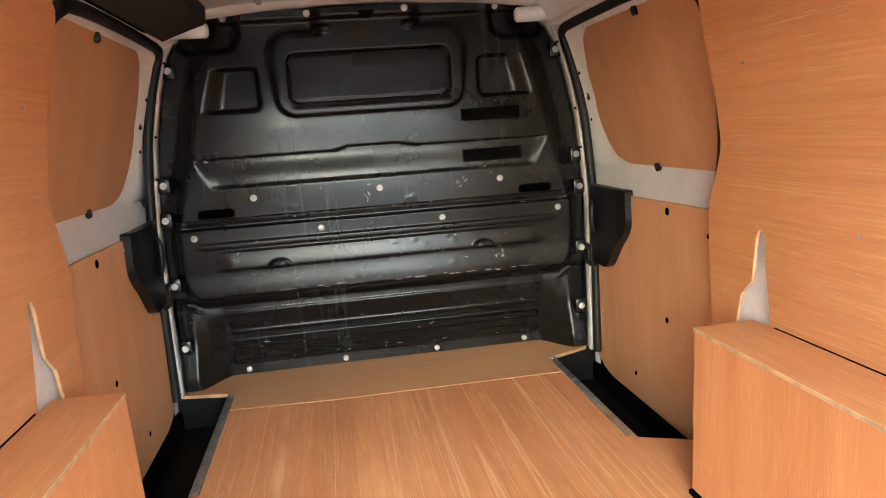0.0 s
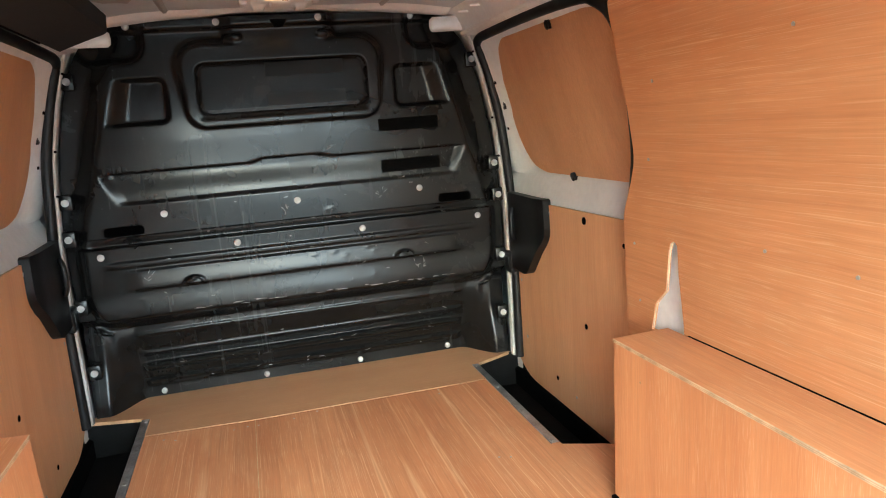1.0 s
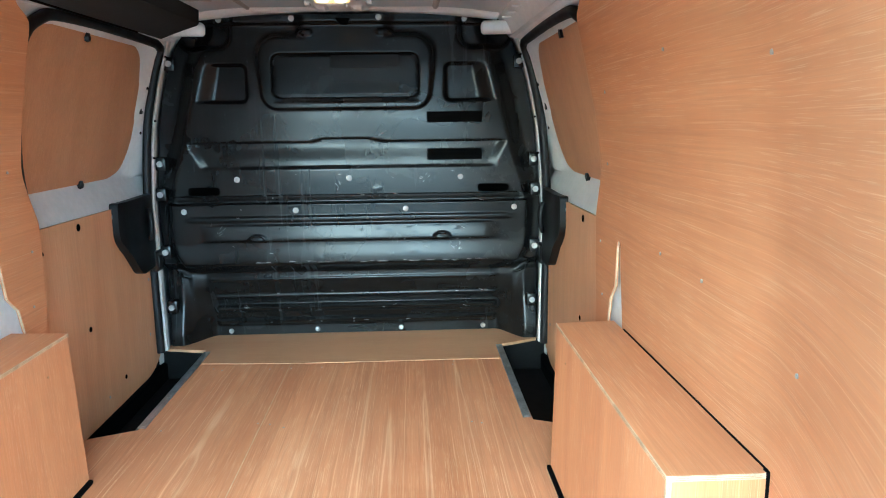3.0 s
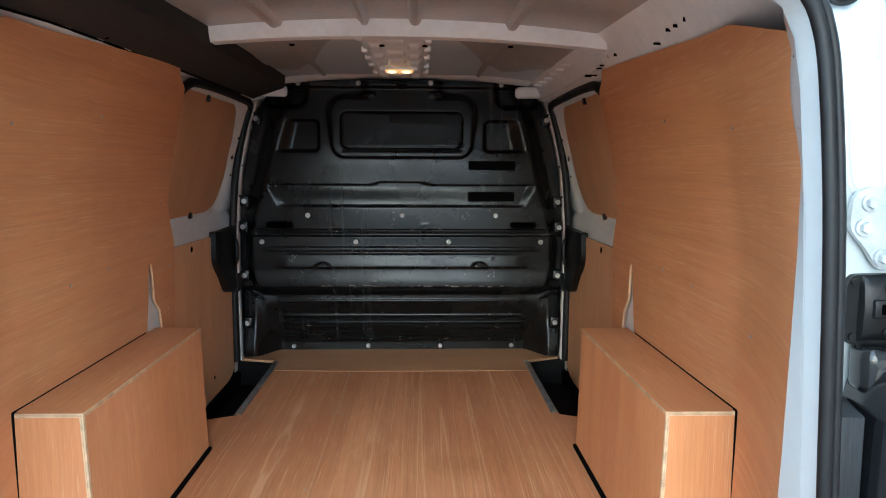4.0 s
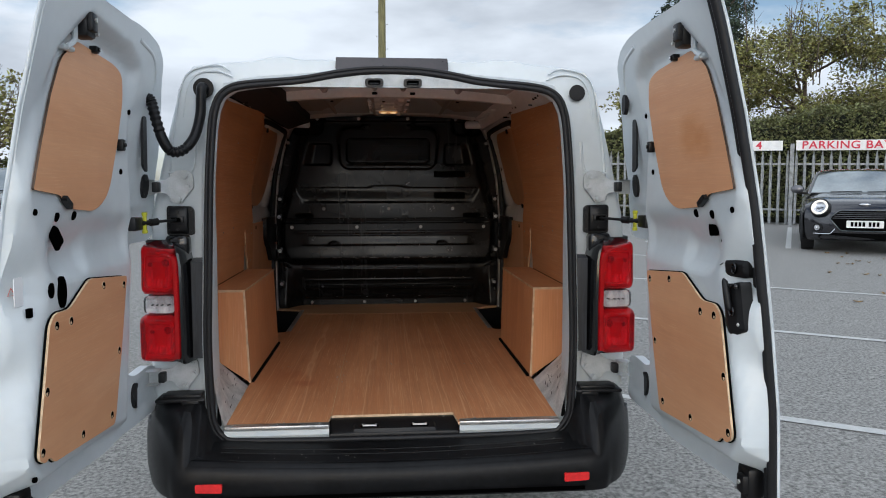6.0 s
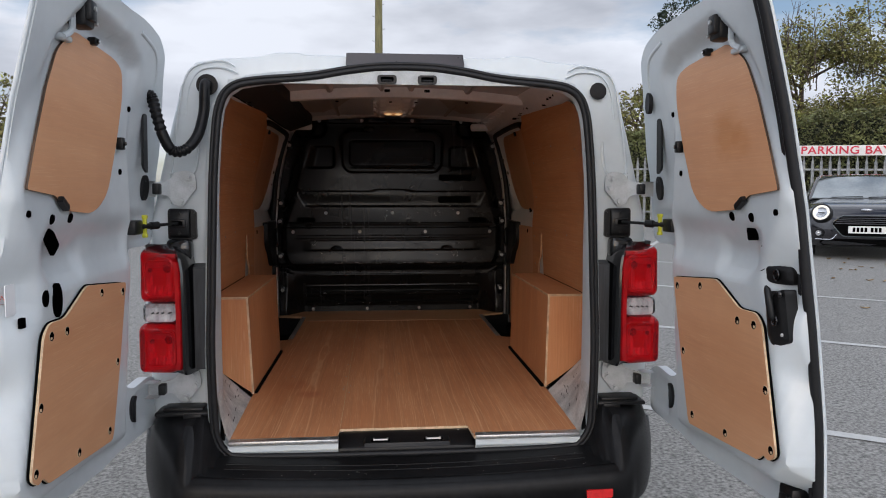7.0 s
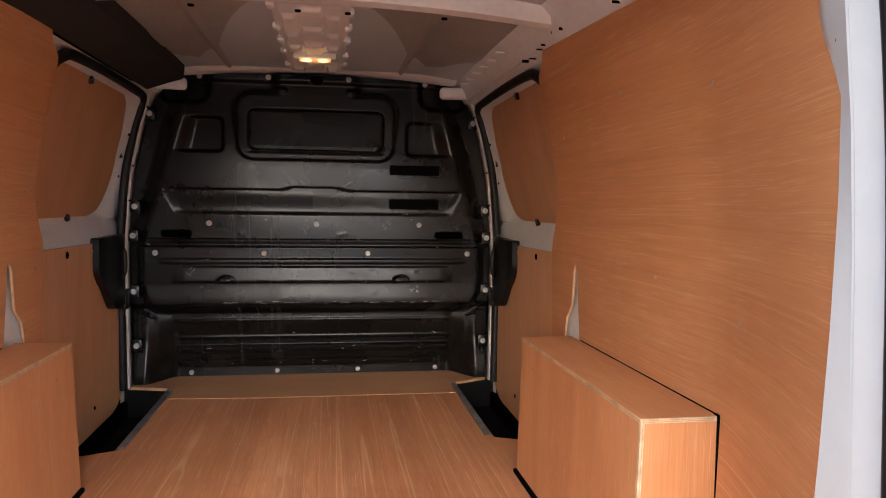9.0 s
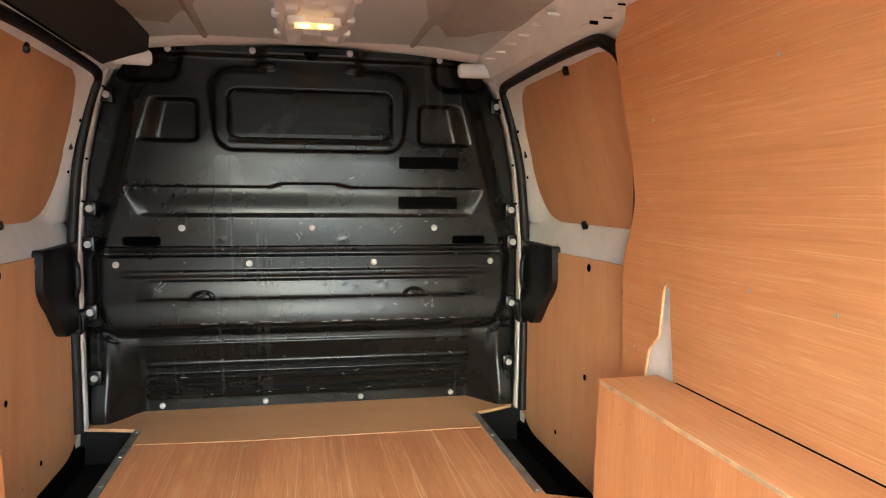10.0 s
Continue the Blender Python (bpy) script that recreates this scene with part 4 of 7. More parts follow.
def open_x(z):
    for (x0, z0), (x1, z1) in zip(OPEN[3:], OPEN[4:]):
        if z0 <= z <= z1 and z1 > z0:
            return x0 + (x1 - x0) * (z - z0) / (z1 - z0)
    return 0.56


# white inner pillars between the opening and the wall lining
for s in (-1, 1):
    bm = bmesh.new()
    rows = []
    for z in steps(0.60, 1.76, 46):
        xo = open_x(z) - 0.004
        ye = lerp_table(EDGE_Y, z)
        xw = lining_x(ye, z) - 0.003
        y0 = y_lip(z) + 0.05
        row = [(s * xo, y0, z)]
        for t in (0.3, 0.6, 0.8, 1.0, 1.12):
            row.append((s * (xo + (xw - xo) * min(1.0, t) + 0.10 * max(0, t - 1)), y0 + (ye - y0) * t, z))
        rows.append(row)
    loft(bm, rows)
    pillar = part("rear_pillar_liner", bm, WHITE, van, "white painted inner pillar beside the opening", smooth=35)
    for z in (1.60, 1.235, 0.80, 1.70, 0.98):
        bm = bmesh.new()
        xo = open_x(z) - 0.004
        ye = lerp_table(EDGE_Y, z)
        y0 = y_lip(z) + 0.05
        cx, yy = xo + (lining_x(ye, z) + 0.006 - xo) * 0.5, y0 + (ye - y0) * 0.5
        box(bm, (s * (cx - 0.003), yy - 0.006, z - 0.004), (s * (cx + 0.003), yy + 0.006, z + 0.004), 0.001)
        part("clip_hole", bm, HOLE_SHADE, pillar)
    # sloping white wedge behind the wheel box
    def shoulder(t, q):
        y = 0.035 + 0.565 * t
        x0 = 0.592 + 0.034 * t
        x1 = lining_x(max(y, 0.13), 0.74) + 0.004
        z1 = 0.765 - 0.03 * t
        return (s * (x0 + (x1 - x0) * q), y, 0.592 + (z1 - 0.592) * q ** (2.2 - 1.15 * t))
    bm = bmesh.new()
    loft(bm, [[shoulder(k / 10, q) for q in steps(0, 1, 8)] for k in range(11)])
    part("wheel_arch_shoulder", bm, SCUFFED, van, "scuffed white painted shoulder of the wheel arch", smooth=40)
    # scuffs on it
    rng = random.Random(5 + s)
    for k in range(11):
        t, q = rng.uniform(0.2, 0.9), rng.uniform(0.25, 0.75)
        L = rng.uniform(0.01, 0.05)
        bm = bmesh.new()
        pts = [Vector(shoulder(t + L * j, q + 0.4 * L * j * rng.uniform(-1, 1))) + Vector((-s * 0.001, 0, 0.001)) for j in (0, 1, 2)]
        tube(bm, pts, [0.0006, 0.0015, 0.0006], 5)
        part("scuff", bm, RUBBER, van)

# ceiling


def ceil_z(x, y):
    return lerp_table(((0.17, 1.890), (0.3, 1.904), (0.62, 1.931), (1.3, 1.946), (2.4, 1.956)), y) + 0.020 - 0.038 * (x / 0.62) ** 2


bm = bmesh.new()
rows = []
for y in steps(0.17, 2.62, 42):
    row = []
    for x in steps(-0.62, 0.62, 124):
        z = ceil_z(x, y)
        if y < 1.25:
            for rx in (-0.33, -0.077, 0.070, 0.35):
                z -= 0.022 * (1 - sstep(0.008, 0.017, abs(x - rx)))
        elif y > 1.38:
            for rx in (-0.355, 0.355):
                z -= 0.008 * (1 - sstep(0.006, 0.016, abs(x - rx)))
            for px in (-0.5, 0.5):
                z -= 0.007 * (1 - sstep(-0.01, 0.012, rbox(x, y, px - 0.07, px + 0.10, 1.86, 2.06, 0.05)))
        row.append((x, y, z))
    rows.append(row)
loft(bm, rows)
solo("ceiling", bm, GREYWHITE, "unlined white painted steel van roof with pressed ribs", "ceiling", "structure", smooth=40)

bm = bmesh.new()
loft(bm, [[(x, 0.085, lerp_table(sorted((p[0], p[1]) for p in OPEN[12:]), abs(x)) + 0.002), (x, 0.10, lerp_table(sorted((p[0], p[1]) for p in OPEN[12:]), abs(x)) + 0.012),
           (x, 0.15, ceil_z(abs(x), 0.17) - 0.020), (x, 0.185, ceil_z(abs(x), 0.185) + 0.002)] for x in steps(-0.60, 0.60, 40)])
part("rear_header", bm, SHADED_WHITE, van, smooth=40)

# cross member under the roof
bm = bmesh.new()
rows = []
for x in steps(-0.528, 0.69, 30):
    t = abs(x) / 0.69
    zt = ceil_z(min(abs(x), 0.62), 1.3) - 0.001 - 0.03 * max(0, t - 0.9)
    h = 0.046 - 0.008 * t
    rows.append([(x, 1.235, zt), (x, 1.245, zt - h * 0.45), (x, 1.262, zt - h), (x, 1.315, zt - h), (x, 1.332, zt - h * 0.45), (x, 1.345, zt)])
loft(bm, rows)
beam = part("roof_beam", bm, WHITE_IN, van, "white painted roof cross member", smooth=35)
for x in (-0.30, -0.03, 0.10, 0.36, 0.55):
    bm = bmesh.new()
    box(bm, (x - 0.008, 1.322, 1.900), (x + 0.008, 1.334, 1.906), 0.002)
    part("slot_hole", bm, HOLE_SHADE, beam)
bm = bmesh.new()
rows = []
for x in steps(-0.60, 0.60, 24):
    zt = ceil_z(x, 2.5)
    rows.append([(x, 2.475, zt - 0.001), (x, 2.49, zt - 0.006), (x, 2.52, zt - 0.013), (x, 2.56, zt - 0.020), (x, 2.575, zt - 0.014)])
loft(bm, rows)
part("front_header", bm, WHITE_IN, van, smooth=35)

# cant rails
for s in (-1, 1):
    bm = bmesh.new()
    rows = []
    for y in steps(0.19, 2.62, 30):
        dz = ceil_z(0.6, y) - 1.936
        zl = 1.80 if y < 1.42 else 1.862
        xl = wall_x(zl) + 0.012
        bump_ = 0.006 * math.sin(y * 19) ** 4
        rows.append([(s * 0.600, y, ceil_z(0.6, y) + 0.002), (s * 0.632, y, 1.912 + dz), (s * (0.648 - bump_), y, 1.886 + dz), (s * (0.655 + bump_), y, 1.86 + 0.7 * dz), (s * xl, y, zl), (s * (xl + 0.05), y, zl - 0.02)])
    loft(bm, rows)
    rail = part("cant_rail", bm, WHITE_IN, van, "white painted roof side rail", smooth=35)
    rng = random.Random(11)
    for k in range(10 if s > 0 else 4):
        y = (0.95 + k * 0.07 if k > 3 else 0.66 + k * 0.06) + rng.uniform(-0.02, 0.02)
        z = 1.853 + rng.uniform(-0.02, 0.02)
        bm = bmesh.new()
        h = rng.uniform(0.002, 0.005)
        box(bm, (s * 0.668, y - 0.0018, z - h), (s * 0.646, y + 0.0018, z + h), 0.001)
        part("slot_hole", bm, HOLE_SHADE, rail)
    # tabs along the rail towards the front
    for k in range(6):
        bm = bmesh.new()
        y = 1.75 + k * 0.13
        box(bm, (s * 0.60, y, 1.915), (s * 0.648, y + 0.012, 1.908), 0.003)
        part("rail_tab", bm, WHITE_IN, rail)
    # inner pillar behind the wall lining, seen through the slot and above the door
    bm = bmesh.new()
    loft(bm, [[(s * (wall_x(z) + 0.02), y, z) for y in (1.30, 1.45, 1.56, 1.62)] for z in steps(0.95, 1.30, 4)])
    part("side_pillar", bm, WHITE_IN, van, smooth=40)
    bm = bmesh.new()
    rows = []
    for y, zt in ((1.40, 1.86), (1.46, 1.862), (1.52, 1.860), (1.60, 1.872), (2.0, 1.885), (2.5, 1.895), (2.62, 1.895)):
        rows.append([(s * 0.655, y, zt + 0.02), (s * 0.668, y, 1.868), (s * 0.684, y, 1.850), (s * 0.70, y, 1.842), (s * 0.76, y, 1.85)])
    loft(bm, rows)
    part("door_head", bm, WHITE_IN, van, smooth=40)
    # stubby arm of the roof rail by the bulkhead
    bm = bmesh.new()
    rows = []
    for x, g in ((0.523, 0.0), (0.526, 0.7), (0.535, 1.0), (0.62, 1.05), (0.70, 1.1), (0.76, 1.1)):
        zc = 1.891 + 0.03 * (x - 0.523)
        rows.append([(s * (x + 0.012), 2.555 + 0.022 * g * math.cos(k * math.pi / 5), zc + 0.027 * g * math.sin(k * math.pi / 5)) for k in range(10)])
    loft(bm, rows, wrap=True)
    part("rail_end", bm, WHITE_IN, van, "white painted end of the roof rail", smooth=50)
    # front jamb: white edge strip and the seal of the side door
    JAMB = [(0.792, 0.60), (0.794, 0.80), (0.796, 1.0), (0.796, 1.2), (0.790, 1.32), (0.772, 1.52), (0.735, 1.70), (0.705, 1.80), (0.69, 1.85)]
    bm = bmesh.new()
    loft(bm, [[(s * (x - 0.013), 2.585, z), (s * (x - 0.011), 2.562, z), (s * (x - 0.006), 2.558, z), (s * (x + 0.02), 2.57, z)] for x, z in JAMB])
    jamb = part("door_jamb", bm, JAMB_GREY, van, "white painted jamb of the side door", smooth=40)
    for z in (1.545, 1.79, 1.40):
        bm = bmesh.new()
        cyl(bm, (s * (lerp_table([(q, p) for p, q in JAMB], z) - 0.013), 2.558, z), (0, 1, 0), 0.0045, 0.006, 10)
        part("slot_hole", bm, HOLE_SHADE, jamb)
    bm = bmesh.new()
    line = [(x + 0.008, 2.54, z) for x, z in JAMB[:-1]] + [(0.700, 2.50, 1.826), (0.700, 2.40, 1.834), (0.700, 2.0, 1.838), (0.700, 1.70, 1.830), (0.706, 1.615, 1.812), (0.726, 1.562, 1.765),
                                                           (0.754, 1.550, 1.66), (0.780, 1.566, 1.50), (0.796, 1.590, 1.40), (0.812, 1.645, 1.27), (0.816, 1.660, 1.15)]
    tube(bm, curve_pts([(s * a, b, c) for a, b, c in line], 4), 0.017, 8)
    part("side_door_seal", bm, RUBBER, van, "black rubber seal of the side door", smooth=60)
    # step well
    bm = bmesh.new()
    loft(bm, [[(s * 0.616, y, 0.585), (s * 0.620, y, 0.47), (s * 0.86, y, 0.46), (s * 0.865, y, 0.62)] for y in (1.66, 1.7, 2.0, 2.4, 2.56, 2.60)])
    loft(bm, [[(s * x, 2.60, 0.46), (s * x, 2.61, 0.60)] for x in (0.61, 0.7, 0.87)])
    loft(bm, [[(s * x, 1.662, 0.46), (s * x, 1.66, 0.60)] for x in (0.61, 0.7, 0.87)])
    part("step_well", bm, WELL_BLACK, van, "black side door step well", smooth=0)
bm = bmesh.new()
rows = []
for y in steps(0.185, 2.44, 16):
    dz = ceil_z(0.6, y) - 1.936
    rows.append([(-0.522, y, ceil_z(0.52, y) + 0.012), (-0.526, y, 1.893 + dz), (-0.536, y, 1.886 + dz), (-0.580, y, 1.872 + dz), (-0.64, y, 1.852 + 0.8 * dz), (-0.668, y, 1.842 + 0.6 * dz), (-0.69, y, 1.87 + dz)])
loft(bm, rows)
liner = solo("headliner_strip", bm, HEADLINER, "black cloth covered trim strip along the roof edge", "trim strip", smooth=45)
bm = bmesh.new()
tube(bm, [(-0.668, y, 1.842 + 0.6 * (ceil_z(0.6, y) - 1.936) - 0.001) for y in steps(0.19, 2.2, 14)], 0.0035, 5)
part("welt_seam", bm, MATT_BLACK, liner, smooth=60)
for y in (0.55, 1.15, 1.75):
    bm = bmesh.new()
    cyl(bm, (-0.612, y, 1.866 + 0.85 * (ceil_z(0.6, y) - 1.936)), (0.45, 0, -1), 0.009, 0.005, 14)
    part("trim_clip", bm, BLACK_PLASTIC, liner)
# dust and rain specks on the bumper step
rng = random.Random(31)
for k in range(26):
    x = rng.uniform(-0.55, 0.60)
    bm = bmesh.new()
    y = rng.uniform(-0.09, -0.03)
    ball(bm, (x, y, lerp_table(STEP, y) + bumper_rise(x) + 0.0004), (rng.uniform(0.001, 0.003), 0.0012, 0.0006), 6)
    part("dirt_speck", bm, GREYWHITE, bumper)
# pressed rib outside each hinge
for s in (-1, 1):
    bm = bmesh.new()
    tube(bm, curve_pts([(s * 0.752, 0.132, 1.80), (s * 0.776, 0.133, 1.66), (s * 0.792, 0.134, 1.53), (s * 0.80, 0.135, 1.40)], 5), 0.0045, 6)
    part("pressed_bead", bm, WHITE, van, smooth=60)

# ---- bulkhead ----
HALF = ((0.58, 0.775), (0.62, 0.780), (1.0, 0.785), (1.2, 0.787), (1.32, 0.780), (1.52, 0.758), (1.70, 0.722), (1.78, 0.698), (1.85, 0.665), (1.90, 0.64), (1.96, 0.62))
rngb = random.Random(3)
DENTS = [(rngb.uniform(-0.6, 0.6), rngb.choice((0.975, 1.0, 1.09, 1.10, 1.28, 1.34, 1.40)) + rngb.uniform(-0.02, 0.02), rngb.uniform(0.006, 0.014), rngb.uniform(0.0004, 0.0012)) for _ in range(24)]
FIELD = ((0.955, 0.690), (1.0, 0.715), (1.05, 0.728), (1.20, 0.728), (1.25, 0.712), (1.43, 0.655), (1.62, 0.610), (1.75, 0.580), (1.86, 0.530), (1.95, 0.50))


def bulk_y(x, z):
    """The pressed face of the bulkhead: smaller is nearer the load bay."""
    ax = abs(x)
    y = 2.569
    # the field falls back to the border
    y += 0.040 * sstep(-0.01, 0.075 if z > 1.27 else 0.035, ax - lerp_table(FIELD, z))
    # belt groove between the upper and lower fields
    y += 0.028 * (1 - sstep(0.0, 0.008, abs(z - 1.2245) - 0.0115)) * (1 - sstep(0.70, 0.76, ax))
    y += 0.010 * (1 - sstep(1.20, 1.235, z))
    # rim round the blanked window, its flanks widening upwards, running out flat to the top
    rim = rbox(x, z, -0.328, 0.328, 1.590, 1.850, 0.06)
    on = 1 - sstep(0.0, 0.010 + 0.030 * sstep(1.60, 1.83, z), rim)
    on = max(on, sstep(1.80, 1.84, z) * (1 - sstep(0.15, 0.20, ax)))
    y -= 0.022 * on
    win = rbox(x, z, -0.292, 0.292, 1.626, 1.802, 0.035)
    y += 0.010 * (1 - sstep(-0.010, 0.0, win))
    y += 0.007 * (1 - sstep(0.0, 0.007, abs(win + 0.006)))
    y -= 0.004 * (1 - sstep(0.0, 0.006, abs(z - 1.612))) * (1 - sstep(0.27, 0.29, ax))
    # side niches: flat floor, sloping out to the border
    nd = rbox(ax, z, 0.390, 0.80, 1.610, 1.764, 0.028)
    y += 0.030 * (1 - sstep(-0.014, 0.003, nd)) * (1 - sstep(0.500 + (1.745 - z) * 0.19, 0.560 + (1.764 - z) * 0.30, ax))
    # long pressed panel under a crease with a raised middle
    zc = 1.457 + 0.013 * sstep(-0.16, -0.10, x) * (1 - sstep(0.07, 0.17, x))
    xe = 0.562 + 0.45 * (z - 1.365)
    y += 0.013 * (1 - sstep(zc - 0.007, zc, z)) * sstep(1.344, 1.362, z) * (0.40 + 0.60 * sstep(1.36, 1.45, z)) * (1 - sstep(xe, xe + 0.05, ax))
    # lower field: ridge, proud panel, lip leaning forward
    e = 1 - sstep(0.55, 0.62, ax)
    y -= 0.010 * sstep(1.049, 1.0565, z) * (1 - sstep(1.116, 1.124, z)) * e * (0.5 + 0.5 * sstep(1.12, 1.056, z))
    y -= 0.005 * sstep(1.131, 1.138, z) * (1 - sstep(1.150, 1.158, z)) * (1 - sstep(0.62, 0.68, ax))
    y -= 0.006 * sstep(1.05, 0.968, z)
    for bx_ in (-0.383, 0.373):
        q = math.hypot((x - bx_) / 0.036, (z - 1.056) / 0.024)
        if z > 1.05 and q < 1.3:
            y -= 0.008 * (1 - sstep(0.0, 0.22, abs(q - 0.9))) + 0.003 * (1 - sstep(0.3, 0.6, q))
    # foot: back under the field, two beads, down to the floor
    k = sstep(0.962, 0.900, z)
    foot = 0.100 * k + 0.060 * sstep(0.89, 0.72, z) + 0.030 * sstep(0.73, 0.64, z)
    foot -= (0.006 * (1 - sstep(0.0, 0.012, abs(z - 0.872))) + 0.007 * (1 - sstep(0.0, 0.012, abs(z - 0.790)))
             + 0.026 * sstep(0.752, 0.742, z) * sstep(0.708, 0.735, z) + 0.014 * sstep(0.680, 0.671, z) * sstep(0.640, 0.665, z)) * (1 - sstep(0.60, 0.625, ax))
    corner = sstep(0.615, 0.735, ax) * k
    y += foot
    y = y * (1 - corner) + (2.652 - 0.035 * sstep(0.80, 0.62, z)) * corner
    # arc bead in the corner
    if ax > 0.685 and z < 0.957:
        y -= 0.008 * (1 - sstep(0.0, 0.008, abs(math.hypot(ax - 0.685, z - 0.957) - 0.066)))
    # the upper half leans back, the blanked window a little more
    y += 0.025 * max(0.0, z - 1.55) + 0.04 * (z - 1.626) * (1 - sstep(-0.012, 0.0, win))
    # top flange, pads, clearance round the roof rails
    y -= 0.02 * sstep(1.903, 1.923, z)
    y -= 0.008 * (1 - sstep(-0.004, 0.01, rbox(ax, z, 0.130, 0.185, 1.872, 1.886, 0.006)))
    y += 0.028 * (1 - sstep(-0.015, 0.02, rbox(ax, z, 0.455, 0.66, 1.825, 1.97, 0.05)))
    for dx, dz, r, h in DENTS:
        q = ((x - dx) / r) ** 2 + ((z - dz) / (r * 0.6)) ** 2
        if q < 4:
            y -= h * math.exp(-q)
    return y + 0.0010 * math.sin(x * 9 + z * 5) + 0.0008 * math.sin(z * 23 + x * 3)


bulk = thing("bulkhead", "dented black painted steel bulkhead with pressed panels", "bulkhead", kind="structure")
zs = steps(0.585, 1.945, 330)
bm = bmesh.new()
loft(bm, [[(lerp_table(HALF, z) * u, bulk_y(lerp_table(HALF, z) * u, z), z) for u in steps(-1, 1, 270)] for z in zs])
part("panel", bm, BLACK_STEEL, bulk, smooth=60)


def bulk_disc(name, x, z, r, mtl, label="", proud=0.004, n=16):
    bm = bmesh.new()
    y = bulk_y(x, z)
    loft(bm, [[(x + q * r * math.cos(k * 2 * math.pi / n), y - h, z + q * r * math.sin(k * 2 * math.pi / n)) for k in range(n)] for q, h in ((1.0, -0.006), (1.0, proud * 0.6), (0.86, proud), (0.5, proud * 1.2), (0.02, proud * 1.25))], wrap=True)
    part(name, bm, mtl, bulk, label)


for x in (-0.452, 0.0, 0.452):
    bulk_disc("bolt", x, 1.308, 0.0120, BOLT, "pale zinc bolt head")
for x in (-0.675, -0.224, 0.226, 0.675):
    bulk_disc("bolt", x, 1.179, 0.0120, BOLT, "pale zinc bolt head")
for x in (-0.562, -0.18, 0.192, 0.562):
    bulk_disc("bolt", x, 0.620, 0.0110, BOLT, "pale zinc bolt head", 0.01)
for x in (-0.49, -0.203, 0.136, 0.473):
    bulk_disc("bolt", x, 1.932, 0.012, BOLT, "pale zinc bolt head", 0.006)
for s in (-1, 1):
    for z, dx in ((1.765, 0.012), (1.375, 0.02), (1.252, 0.022), (1.015, 0.025), (0.782, 0.03)):
        x = s * (lerp_table(HALF, z) - dx)
        bm = bmesh.new()
        box(bm, (x - 0.022, 2.572, z - 0.028), (x + 0.022, 2.62, z + 0.028), 0.008)
        tab = part("fixing_tab", bm, BLACK_STEEL, bulk)
        bm = bmesh.new()
        cyl(bm, (x, 2.570, z), (0, 1, 0), 0.012, 0.01, 14)
        cyl(bm, (x, 2.564, z), (0, 1, 0), 0.010, 0.004, 14, 0.007)
        part("bolt", bm, BOLT, tab, "pale zinc bolt head")
    # long grip slots, their shaded inside drawn as a black sheet
    x = s * 0.586
    bm = bmesh.new()
    sheet(bm, rect(x - 0.064, x + 0.064, 1.246, 1.278, 0.016), lambda a, b, d: (a, bulk_y(a, b) - 0.004 + d, b), 0.004, cuts_a=steps(x - 0.06, x + 0.06, 12), cuts_b=(1.254, 1.262, 1.27))
    part("grip_slot", bm, HOLE_SHADE, bulk, "oblong black slot")
for z0, z1 in ((1.527, 1.571), (1.377, 1.423)):
    bm = bmesh.new()
    sheet(bm, rect(0.318, 0.541, z0, z1), lambda a, b, d: (a, bulk_y(a, b) - 0.004 + d, b + 0.004 * (a - 0.43)), 0.003, cuts_a=steps(0.33, 0.53, 8), cuts_b=steps(z0, z1, 3)[1:-1])
    part("tape_strip", bm, MATT_BLACK, bulk, "matt black tape strip")
for z0, z1 in ((1.745, 1.793), (1.645, 1.689)):
    bm = bmesh.new()
    sheet(bm, rect(-0.06, 0.21, z0, z1), lambda a, b, d: (a, bulk_y(a, b) - 0.007 + d, b), 0.003, cuts_a=steps(-0.05, 0.2, 8))
    part("tape_strip", bm, TAPE, bulk, "matt black tape strip")
# pale scratches and chips
rng = random.Random(17)
CHIP = mat("bare_chip", (0.42, 0.41, 0.39), 0.5, 0.3, var=0.2, scale=80)
for k in range(70):
    if k < 26:
        x, z, L = rng.uniform(-0.45, 0.55), rng.choice((0.962, 0.960, 0.964)) + rng.uniform(-0.004, 0.005), rng.uniform(0.008, 0.05)
    elif k < 48:
        x, z, L = rng.uniform(-0.55, 0.6), rng.uniform(1.0, 1.36), rng.uniform(0.004, 0.018)
    else:
        x, z, L = rng.uniform(-0.5, 0.6), rng.choice((0.742, 0.80, 0.66, 1.235)) + rng.uniform(-0.01, 0.01), rng.uniform(0.005, 0.025)
    a = rng.uniform(-0.5, 0.5) if k >= 26 else rng.uniform(-0.06, 0.06)
    bm = bmesh.new()
    pts = []
    for t in steps(0, 1, 3):
        px, pz = x + L * t * math.cos(a), z + L * t * math.sin(a)
        pts.append((px, bulk_y(px, pz) - 0.0006, pz))
    w = rng.uniform(0.0006, 0.0014)
    tube(bm, pts, [w * 0.4, w, w * 0.8, w * 0.3], 5)
    part("paint_chip", bm, CHIP, bulk)
